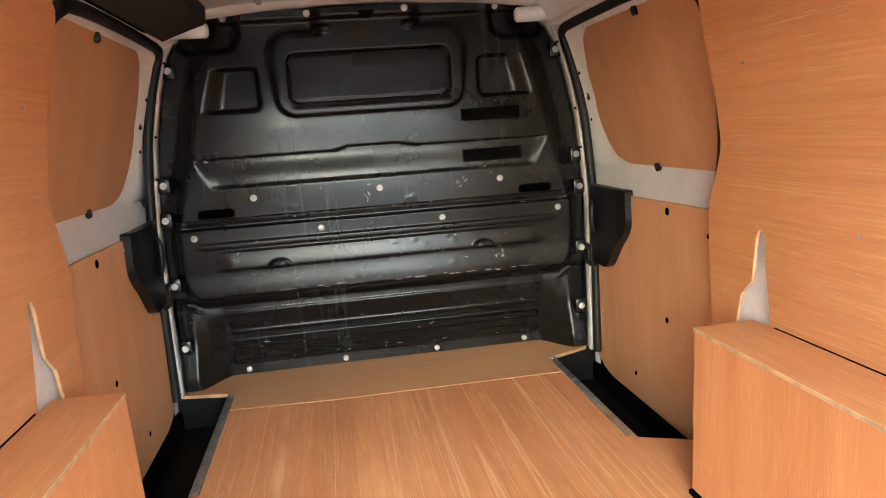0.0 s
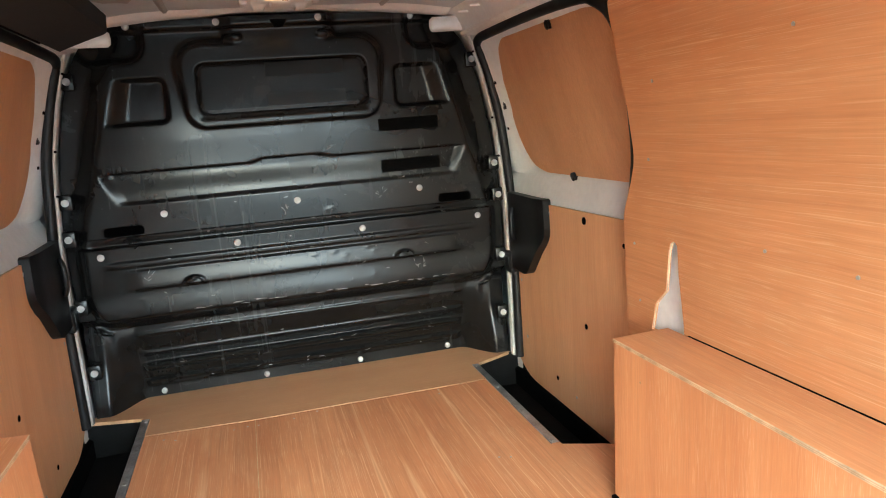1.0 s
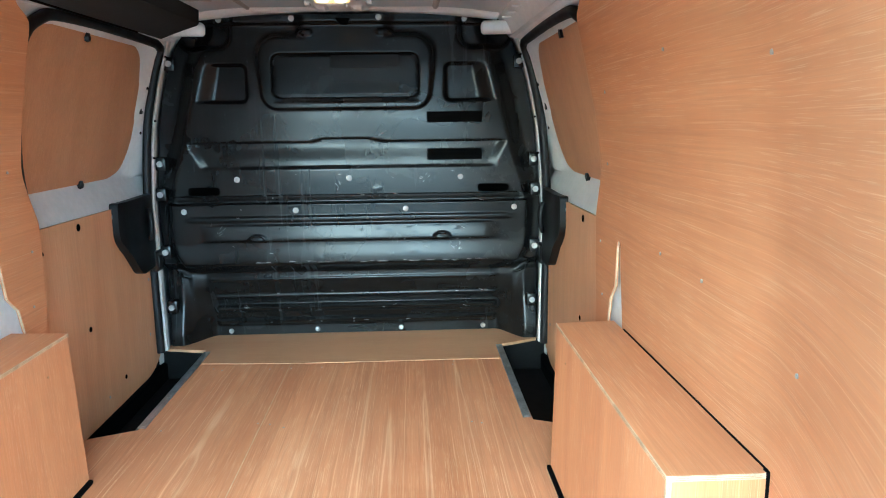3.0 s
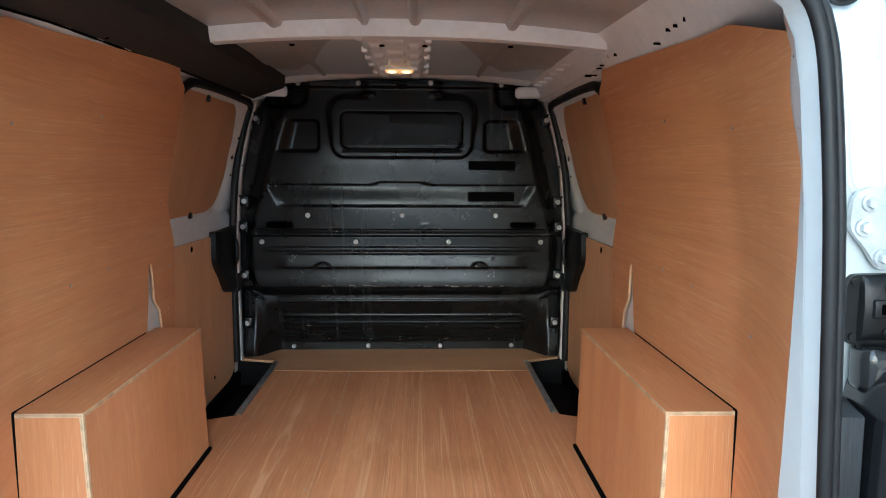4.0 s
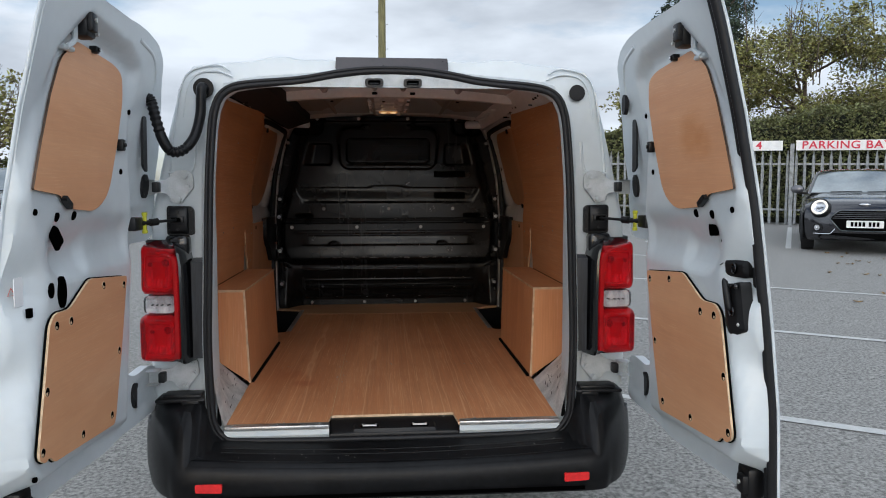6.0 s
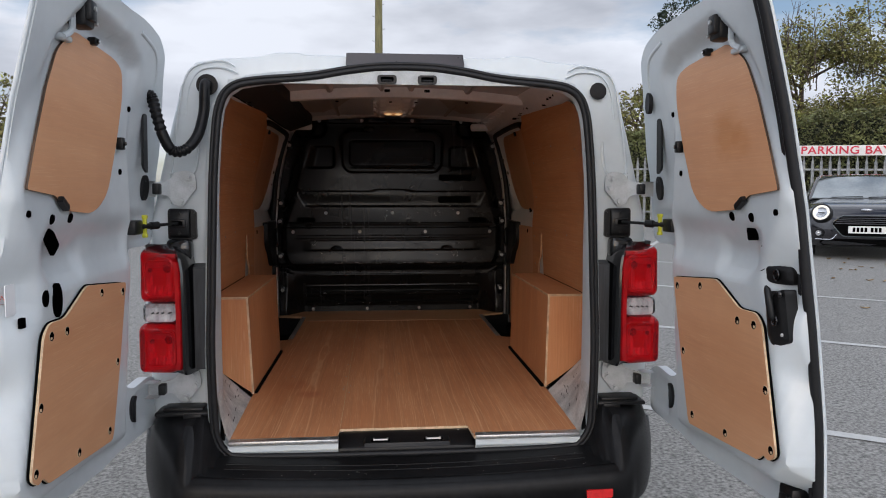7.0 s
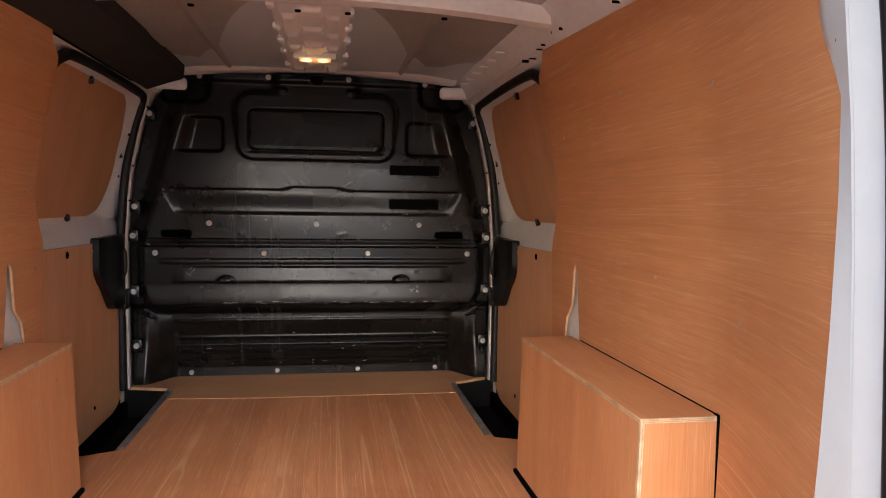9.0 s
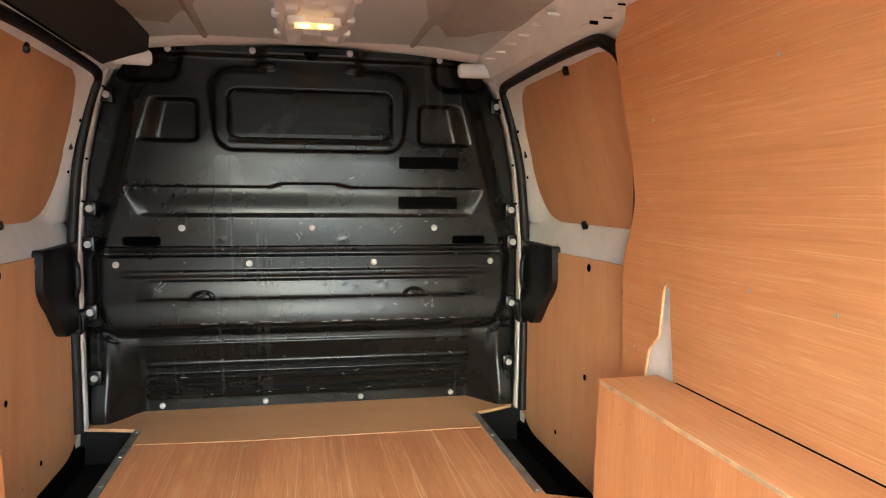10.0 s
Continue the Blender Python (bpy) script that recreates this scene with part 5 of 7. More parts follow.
for x0, z0, n, wdt in ((0.405, 1.018, 9, 0.05), (0.29, 1.30, 7, 0.03), (-0.05, 1.275, 4, 0.02), (-0.55, 1.095, 5, 0.03), (0.12, 1.49, 5, 0.03)):
    for k in range(n):
        bm = bmesh.new()
        x, z = x0 + rng.uniform(0, wdt), z0 + rng.uniform(-0.015, 0.015)
        a = rng.uniform(0, 3.1)
        L = rng.uniform(0.006, 0.02)
        tube(bm, [(x, bulk_y(x, z) - 0.0006, z), (x + L * math.cos(a), bulk_y(x + L * math.cos(a), z + L * math.sin(a)) - 0.0006, z + L * math.sin(a))], 0.0008, 5)
        part("paint_chip", bm, CHIP, bulk)

# ---- plywood floor ----
flr = lambda a, b, d: (a, b, FL - d)
SEAM = -0.236
right = [(SEAM + 0.0002, 0.132), (0.222, 0.132), (0.231, 0.016), (0.603, 0.030), (0.622, 0.60), (0.622, 1.43), (0.76, 1.455), (0.76, 1.690), (0.735, 1.706), (0.622, 1.756), (0.614, 2.355), (SEAM + 0.0002, 2.352)]
left = [(SEAM - 0.0002, 0.132), (SEAM - 0.0002, 2.352), (-0.612, 2.378), (-0.612, 1.764), (-0.735, 1.710), (-0.76, 1.690), (-0.76, 1.455), (-0.622, 1.43), (-0.622, 0.60), (-0.603, 0.030), (-0.2445, 0.016)]
floor = thing("floor", "worn orange brown hardwood plywood load floor", "floor", kind="structure")
for poly, nm in ((right, "floor_board"), (left, "floor_board")):
    bm = bmesh.new()
    sheet(bm, poly, flr, 0.009)
    part(nm, bm, [PLY_FLOOR, PLY_EDGE], floor, smooth=0)
front = [(-0.612, 2.3795), (SEAM, 2.3535), (0.614, 2.3565), (0.618, 2.535), (0.70, 2.572), (0.782, 2.612), (0.780, 2.648), (0.70, 2.70), (0.648, 2.775), (-0.648, 2.775), (-0.70, 2.70), (-0.780, 2.648), (-0.795, 2.612), (-0.79, 2.585), (-0.618, 2.545)]
bm = bmesh.new()
sheet(bm, front, lambda a, b, d: (a, b, FL + 0.0015 - d), 0.012)
part("floor_board", bm, [PLY_PALE, PLY_RIM], floor, "paler plywood board across the front", smooth=0)
bm = bmesh.new()
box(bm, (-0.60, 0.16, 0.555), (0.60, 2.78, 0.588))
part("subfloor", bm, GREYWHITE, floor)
bm = bmesh.new()
for k in range(26):
    y = 0.15 + k * 0.085
    box(bm, (SEAM - 0.0012, y, FL - 0.002), (SEAM + 0.0012, y + 0.083, FL + 0.0004))
part("worn_joint", bm, PLY_EDGE, floor, "pale worn joint between the floor boards")
rng = random.Random(8)
for k in range(34):
    x, y = rng.uniform(-0.56, 0.56), rng.choice((0.06, 0.9, 1.75, 2.32)) + rng.uniform(-0.03, 0.03)
    if k > 24:
        x, y = SEAM + rng.choice((-0.012, 0.014)), rng.uniform(0.3, 2.3)
    bm = bmesh.new()
    cyl(bm, (x, y, FL + 0.0003), (0, 0, 1), 0.0035, 0.001, 10)
    part("floor_screw", bm, ZINC, floor)
for s in (-1, 1):
    bm = bmesh.new()
    y0, y1 = 1.766, 2.526
    loft(bm, [[(s * (0.592), y, FL + 0.0005), (s * 0.594, y, FL + 0.003), (s * 0.612 + s * 0.006, y, FL + 0.003), (s * 0.6205, y, FL - 0.001), (s * 0.6205, y, FL - 0.022)] for y in (y0, 1.9, 2.2, y1)])
    trim = solo("aluminium_edging", bm, ALU, "aluminium angle edging screwed along the step well", "edging strip", group="step edgings")
    for y in (1.785, 2.03, 2.26, 2.505):
        bm = bmesh.new()
        cyl(bm, (s * 0.604, y, FL + 0.0035), (0, 0, 1), 0.006, 0.002, 10)
        part("screw", bm, ZINC, trim)

# ---- plywood wall linings ----
STRUT = [(1.522, 0.985), (1.497, 1.058), (1.448, 1.100), (1.436, 1.150), (1.424, 1.205), (1.414, 1.224), (1.400, 1.230), (1.388, 1.220), (1.389, 1.150), (1.380, 1.04), (1.378, 0.985)]
for s in (-1, 1):
    outer = [(0.164, 0.745), (0.150, 1.0), (0.136, 1.10), (0.120, 1.26), (0.116, 1.42), (0.122, 1.53), (0.150, 1.58), (0.175, 1.62), (0.170, 1.67), (0.145, 1.71), (0.155, 1.738),
             (0.44, 1.803), (0.90, 1.826), (1.41, 1.848), (1.424, 1.82), (1.50, 1.79), (1.520, 1.70), (1.538, 1.56), (1.545, 1.43), (1.575, 1.36), (1.628, 1.27), (1.638, 1.12), (1.640, 0.93), (1.660, 0.60), (0.585, 0.60), (0.585, 0.725)]
    bm = bmesh.new()
    sheet(bm, soften(outer, [0.02] * len(outer), 2), lambda a, b, d: (s * (lining_x(a, b) + d), a, b), 0.009, [STRUT],
          cuts_a=(0.14, 0.18, 0.23, 0.28, 0.34, 0.40, 0.46, 0.52, 0.58, 0.62), cuts_b=(1.0, 1.25, 1.32, 1.40, 1.48, 1.55, 1.62, 1.70, 1.77, 1.83))
    lining = solo("wall_right" if s > 0 else "wall_left", bm, [PLY_WALL, PLY_WALL], "orange brown plywood lining on the van side wall", "wall lining", "structure", smooth=30)
    bm = bmesh.new()
    tube(bm, [(s * (lining_x(y, z) + 0.004), y, z) for y, z in STRUT[:8]], 0.0026, 5)
    part("slot_edge", bm, PLY_EDGE, lining, "pale cut plywood edge", smooth=0)
    for y, z in ((0.87, 1.245), (1.09, 1.255), (1.58, 1.20), (1.40, 1.60), (0.55, 1.62), (0.95, 1.66), (1.48, 1.42), (1.57, 1.05), (0.50, 1.20), (0.62, 0.80)):
        bm = bmesh.new()
        cyl(bm, (s * (lining_x(y, z) - 0.0006), y, z), (1, 0, 0), 0.0038, 0.003, 12)
        part("wall_screw", bm, ZINC, lining)

# ---- wheel boxes ----
X1, Y0, Y1 = 0.788, 0.602, 1.429
for s in (-1, 1):
    wb = thing("wheel_arch_box", "orange brown plywood box over the wheel arch", "wheel box", "wheel arch boxes")
    X0, XF, Z1 = (0.626, 0.614, 1.009) if s > 0 else (0.634, 0.616, 1.013)
    lean = lambda z: XF + (X0 - XF) * (z - FL) / (Z1 - FL)
    bm = bmesh.new()
    sheet(bm, [(Y0 + 0.009, FL + 0.010), (Y1, FL + 0.010), (Y1, Z1 - 0.0095), (Y0 + 0.009, Z1 - 0.0095)], lambda a, b, d: (s * (lean(b) + d), a, b), 0.009)
    part("side_panel", bm, [PLY_Z, PLY_EDGE], wb, smooth=0)
    bm = bmesh.new()
    sheet(bm, [(X0 - 0.001, Y0), (X0 - 0.001, Y1 + 0.002), (X1 - 0.009, Y1 + 0.012), (X1 - 0.008, Y0)], lambda a, b, d: (s * a, b, Z1 - d), 0.009)
    part("top_panel", bm, [PLY_Y, PLY_EDGE], wb, smooth=0)
    bm = bmesh.new()
    sheet(bm, [(XF, FL + 0.003), (XF + 0.02, FL + 0.018), (0.778, 0.722), (0.778, Z1 - 0.0095), (X0, Z1 - 0.0095)], lambda a, b, d: (s * a, Y0 + d, b), 0.009)
    part("rear_panel", bm, [PLY_Z, PLY_EDGE], wb, smooth=0)
    bm = bmesh.new()
    sheet(bm, [(XF + 0.01, FL), (0.77, FL), (0.77, Z1 - 0.01), (X0 + 0.01, Z1 - 0.01)], lambda a, b, d: (s * a, Y1 - d, b), 0.009)
    part("front_panel", bm, [PLY_Z, PLY_EDGE], wb, smooth=0)
    # cut edges facing the load space: pale face plies, two darker glue lines
    bm, gl = bmesh.new(), bmesh.new()
    box(bm, (s * (X0 - 0.0022), Y0 - 0.001, Z1 - 0.0085), (s * (X0 + 0.001), Y1 + 0.002, Z1 - 0.0005))
    for dz in (0.0028, 0.0058):
        box(gl, (s * (X0 - 0.0026), Y0 - 0.0008, Z1 - dz - 0.0007), (s * X0, Y1 + 0.001, Z1 - dz + 0.0004))
    zs_ = (FL + 0.006, Z1 - 0.001)
    loft(bm, [[(s * (lean(z) - 0.0012), Y0 + 0.001, z), (s * (lean(z) - 0.0012), Y0 - 0.0022, z), (s * (lean(z) + 0.0065), Y0 - 0.0022, z), (s * (lean(z) + 0.0065), Y0 + 0.001, z)] for z in zs_], wrap=True)
    loft(gl, [[(s * (lean(z) + 0.0026), Y0 - 0.0026, z), (s * (lean(z) + 0.0036), Y0 - 0.0026, z)] for z in zs_])
    box(bm, (s * X0, Y0 - 0.0025, Z1 - 0.0085), (s * 0.77, Y0 + 0.001, Z1 - 0.0005))
    for dz in (0.0028, 0.0058):
        box(gl, (s * X0, Y0 - 0.0029, Z1 - dz - 0.0007), (s * 0.77, Y0, Z1 - dz + 0.0004))
    es = part("edge_strip", bm, PLY_EDGE, wb, "pale cut plywood edge", smooth=0)
    part("glue_line", gl, PLY_RIM, es, smooth=0)
    # black sealing strips
    bm = bmesh.new()
    box(bm, (s * 0.7800, Y0 - 0.002, Z1 - 0.004), (s * 0.7868, 1.36, Z1 + 0.0015))
    box(bm, (s * 0.777, Y0 - 0.004, 0.722), (s * 0.787, Y0 + 0.012, Z1 + 0.003), 0.002)
    box(bm, (s * (XF - 0.010), Y0 + 0.03, FL), (s * (XF + 0.003), Y1, FL + 0.012), 0.002)
    loft(bm, [[(s * x, Y0 - 0.003, z), (s * x, Y0 - 0.003, z - 0.006), (s * x, Y0 + 0.01, z - 0.010)] for x, z in ((XF + 0.01, FL + 0.014), (0.70, 0.667), (0.778, 0.724))])
    part("sealing_strip", bm, MATT_BLACK, wb, "black sealing strip", smooth=0)
    # two pin heads in the side panel
    for y, z in ((Y0 + 0.33, 0.66), (Y1 - 0.12, 0.94)):
        bm = bmesh.new()
        cyl(bm, (s * (lean(z) - 0.0004), y, z), (1, 0, 0), 0.0028, 0.002, 10)
        part("pin_head", bm, PLY_RIM, wb)

# ---- side doors, seen from inside ----
sd = lambda z: 0.868 - 0.285 * (z - 1.335)
for s in (-1, 1):
    door = thing("side_door", "closed sliding side door with white paint and plywood covers", "side door", "sliding side doors")
    bm = bmesh.new()
    rows = []
    for z in (0.50, 0.60, 0.70, 0.9, 1.1, 1.235, 1.25, 1.27, 1.30, 1.325, 1.34, 1.36, 1.5, 1.65, 1.78, 1.83, 1.87, 1.90):
        if z <= 1.24:
            base_x = 0.826
        elif z <= 1.33:
            base_x = 0.826 + (z - 1.24) / 0.09 * 0.046
        else:
            base_x = sd(z) + 0.008
        row = []
        for y in steps(1.50, 2.64, 30):
            x = base_x
            if z > 1.33:
                # frame ahead of the window cover comes inwards
                ef = 2.50 - 0.20 * (z - 1.40)
                x -= 0.020 * sstep(ef - 0.02, ef + 0.06, y)
                x -= 0.02 * sstep(1.80, 1.85, z)
            x -= 0.012 * sstep(2.50, 2.60, y)
            row.append((s * x, y, z))
        rows.append(row)
    loft(bm, rows)
    part("door_skin", bm, WHITE_IN, door, "white painted inner door skin", smooth=35)
    bm = bmesh.new()
    win = soften([(1.52, 1.337), (2.33, 1.338), (2.435, 1.362), (2.490, 1.46), (2.475, 1.64), (2.415, 1.785), (2.34, 1.815), (1.74, 1.812), (1.56, 1.79), (1.50, 1.55)], [0.01, 0.03, 0.05, 0.06, 0.05, 0.04, 0.04, 0.03, 0.03, 0.0], 4)
    sheet(bm, win, lambda a, b, d: (s * (sd(b) + d), a, b), 0.006)
    wc = part("window_cover", bm, [PLY_COVER, PLY_EDGE], door, "plywood cover over the window", smooth=0)
    for y, z in ((2.105, 1.336), (1.955, 1.800), (2.515, 1.585)):
        bm = bmesh.new()
        x = sd(z)
        cyl(bm, (s * (x - 0.004), y, z), (1, 0, 0.2), 0.015 if z != 1.565 else 0.010, 0.012, 10, 0.010)
        box(bm, (s * (x - 0.010), y - 0.010, z - 0.013), (s * (x + 0.006), y + 0.010, z + 0.013), 0.004)
        part("cover_knob", bm, BLACK_PLASTIC, wc, "small dark fastener")
    for y, z in ((2.515, 1.67), (2.535, 1.50)):
        bm = bmesh.new()
        x = sd(z) - 0.012
        cyl(bm, (s * x, y, z), (1, 0, 0), 0.006, 0.008, 12)
        part("clip_hole", bm, HOLE_SHADE, door)
    bm = bmesh.new()
    low = soften([(1.60, 1.243), (2.23, 1.238), (2.24, 1.13), (2.40, 0.985), (2.600, 0.985), (2.600, 0.64), (2.565, 0.580), (2.48, 0.542), (2.32, 0.524), (1.60, 0.524)], [0.0, 0.01, 0.02, 0.0, 0.0, 0.05, 0.04, 0.05, 0.04, 0.0], 5)
    sheet(bm, low, lambda a, b, d: (s * (0.812 + d), a, b), 0.009)
    lp = part("lower_cover", bm, [PLY_COVER, PLY_EDGE], door, "plywood cover on the lower door", smooth=0)
    for y, z, r in ((1.94, 1.213, 0.012), (1.955, 0.872, 0.009), (2.20, 0.62, 0.008), (2.205, 1.21, 0.006), (1.70, 1.17, 0.007), (2.27, 1.08, 0.006), (2.50, 0.92, 0.006), (2.05, 0.60, 0.005), (2.47, 0.70, 0.006)):
        bm = bmesh.new()
        cyl(bm, (s * 0.8115, y, z), (1, 0, 0), r, 0.003, 14)
        part("screw_hole", bm, HOLE_SHADE if r > 0.0065 else ZINC, lp)
    bm = bmesh.new()
    loft(bm, [[(s * 0.80, y, 0.528), (s * 0.822, y, 0.540), (s * 0.822, y, 0.46), (s * 0.80, y, 0.455)] for y in (1.60, 1.9, 2.2, 2.45, 2.62)], wrap=True)
    loft(bm, [[(s * 0.818, y, 0.50), (s * 0.818, y, 0.66)] for y in (2.52, 2.66)])
    part("door_foot_seal", bm, MATT_BLACK, door, "black rubber seal along the door foot", smooth=0)
    # black handle unit on the leading edge
    bm = bmesh.new()
    hp = soften([(2.206, 1.258), (2.540, 1.262), (2.555, 0.975), (2.365, 0.966), (2.202, 1.128)], [0.012, 0.02, 0.02, 0.03, 0.03], 4)
    sheet(bm, hp, lambda a, b, d: (s * (0.790 - 0.012 * sstep(2.20, 2.27, a) * (1 - sstep(2.50, 2.56, a)) + d), a, b), 0.03, cuts_a=(2.22, 2.24, 2.27, 2.4, 2.5, 2.53))
    hu = part("handle_unit", bm, BLACK_PLASTIC, door, "black plastic door handle unit", smooth=30)
    bm = bmesh.new()
    tube(bm, curve_pts([(s * 0.775, 2.46, 1.205), (s * 0.764, 2.45, 1.18), (s * 0.764, 2.45, 1.12), (s * 0.775, 2.46, 1.09)], 5), 0.010, 8)
    part("pull_handle", bm, BLACK_PLASTIC, hu, smooth=60)
    bm = bmesh.new()
    box(bm, (s * 0.772, 2.505, 0.945), (s * 0.80, 2.585, 1.030), 0.012, 3)
    box(bm, (s * 0.768, 2.52, 0.965), (s * 0.78, 2.57, 1.012), 0.006, 2)
    part("latch_block", bm, BLACK_PLASTIC, hu)

# ---- load bay lamp on its pressed bracket ----
lampb = thing("roof_lamp", "lit load bay lamp on a pressed white roof bracket", "lamp")
bm = bmesh.new()
rows = []
for y in steps(1.40, 2.50, 110):
    row = []
    for x in steps(-0.112, 0.112, 48):
        z = ceil_z(x, y) - 0.016 - 0.010 * (1 - sstep(0.085, 0.106, abs(x)))
        ph = y * 2 * math.pi / 0.215 + 0.7 * math.sin(y * 6.3)
        z -= 0.011 * sstep(0.0, 0.7, math.sin(ph)) * sstep(0.044, 0.049, abs(x)) * (1 - sstep(0.082, 0.088, abs(x)))
        z -= 0.010 * sstep(0.0, 0.7, math.sin(ph + 2.2)) * (1 - sstep(0.027, 0.032, abs(x)))
        z += 0.008 * (1 - sstep(0.0, 0.01, rbox(x, y, -0.075, 0.075, 2.08, 2.20, 0.02)))
        row.append((x, y, z))
    rows.append(row)
loft(bm, rows)
part("bracket", bm, WHITE_IN, lampb, "pressed white bracket", smooth=45)
for k in range(5):
    for s in (-1, 1):
        bm = bmesh.new()
        y = 1.46 + k * 0.215 + 0.03 * math.sin(k * 2.1 + s)
        box(bm, (s * 0.100, y, ceil_z(0.11, y) - 0.026), (s * 0.124, y + 0.045, ceil_z(0.12, y) - 0.004), 0.008)
        part("bracket_tab", bm, WHITE_IN, lampb)
bm = bmesh.new()
zl = ceil_z(0, 2.15) - 0.03
box(bm, (-0.080, 2.115, zl - 0.012), (0.080, 2.185, zl + 0.02), 0.008)
part("lamp_body", bm, WHITE_IN, lampb)
bm = bmesh.new()
box(bm, (-0.058, 2.112, zl - 0.018), (0.058, 2.158, zl - 0.006), 0.006, 3)
lens_ = part("lamp_lens", bm, LAMP_GLOW, lampb, "glowing warm lamp lens")
for x in (-0.03, 0.03):
    bm = bmesh.new()
    ball(bm, (x, 2.118, zl - 0.016), (0.022, 0.010, 0.007), 10)
    part("bulb_spot", bm, BULB_GLOW, lens_, "brighter spot over the bulb", smooth=60)
bm = bmesh.new()
box(bm, (-0.010, 2.106, zl - 0.026), (0.010, 2.118, zl - 0.012), 0.003)
part("lamp_switch", bm, CLEAR_LENS, lampb)
bm = bmesh.new()
loft(bm, [[(-0.03, 2.50, 1.925), (0.03, 2.50, 1.925)], [(-0.012, 2.555, 1.905), (0.014, 2.555, 1.905)], [(0.0, 2.565, 1.89), (0.003, 2.565, 1.89)]])
part("bracket_tip", bm, MATT_BLACK, lampb)
bm = bmesh.new()
tube(bm, curve_pts([(-0.17, 0.45, 1.925), (-0.165, 0.62, 1.905), (-0.14, 0.74, 1.908), (-0.10, 0.80, 1.925)], 6), 0.0025, 5)
part("lamp_cable", bm, RUBBER, lampb, smooth=60)

# ---- rear doors, standing open ----


HINGE_SIDE = ((0.6, 0.912), (1.3, 0.910), (1.5, 0.893), (1.7, 0.858), (1.85, 0.818), (1.96, 0.785))
FREE_SIDE = ((0.6, 0.985), (0.86, 0.975), (1.1, 0.948), (1.4, 0.907), (1.63, 0.862), (1.85, 0.808), (1.96, 0.775))


SWING = {"now": 0.0}


def swing(y):
    """The door on the hose side stands a little further in along its hinges."""
    return SWING["now"] * max(0.0, y + 0.25)


def flange_x(y, z):
    t = sstep(0.16, -0.75, y)
    return lerp_table(HINGE_SIDE, z) * (1 - t) + lerp_table(FREE_SIDE, z) * t - swing(y)


def panel_x(z):
    return 0.872 - 0.032 * (z - 1.2)


DOOR_EDGE = [(0.16, 0.64), (0.165, 0.79), (0.10, 0.815), (-0.02, 0.80), (-0.085, 0.84), (-0.105, 0.90), (-0.105, 1.16), (-0.09, 1.235), (-0.02, 1.262), (0.12, 1.262), (0.165, 1.29), (0.165, 1.58),
             (0.13, 1.72), (0.085, 1.80), (0.055, 1.88), (-0.02, 1.925), (-0.12, 1.945), (-0.20, 1.952), (-0.775, 1.956), (-0.780, 1.2), (-0.780, 0.585), (-0.20, 0.60), (-0.10, 0.625)]
UPPER_PLY = [(-0.170, 1.72), (-0.172, 1.80), (-0.238, 1.820), (-0.507, 1.838), (-0.603, 1.777), (-0.660, 1.68), (-0.711, 1.563), (-0.757, 1.444), (-0.620, 1.431), (-0.556, 1.393), (-0.387, 1.382), (-0.288, 1.431), (-0.217, 1.584)]
UPPER_R = [0.03, 0.03, 0.04, 0.02, 0.03, 0.0, 0.0, 0.008, 0.01, 0.015, 0.05, 0.05, 0.03]
LOWER_PLY = [(-0.200, 0.926), (-0.150, 1.160), (-0.155, 1.168), (-0.444, 1.194), (-0.575, 1.130), (-0.660, 1.132), (-0.690, 1.109), (-0.759, 0.789), (-0.725, 0.768), (-0.700, 0.776), (-0.672, 0.752), (-0.262, 0.716), (-0.250, 0.735)]
LOWER_R = [0.0, 0.01, 0.01, 0.02, 0.02, 0.02, 0.02, 0.02, 0.01, 0.01, 0.01, 0.02, 0.01]


def poly_dist(poly, a, b):
    """Signed distance to a polygon, negative inside."""
    best, inside = 1e9, False
    for i in range(len(poly)):
        (x0, y0), (x1, y1) = poly[i - 1], poly[i]
        dx, dy = x1 - x0, y1 - y0
        t = min(1, max(0, ((a - x0) * dx + (b - y0) * dy) / (dx * dx + dy * dy)))
        best = min(best, math.hypot(a - x0 - dx * t, b - y0 - dy * t))
        if (y0 > b) != (y1 > b) and a < x0 + (b - y0) / (y1 - y0) * dx:
            inside = not inside
    return -best if inside else best


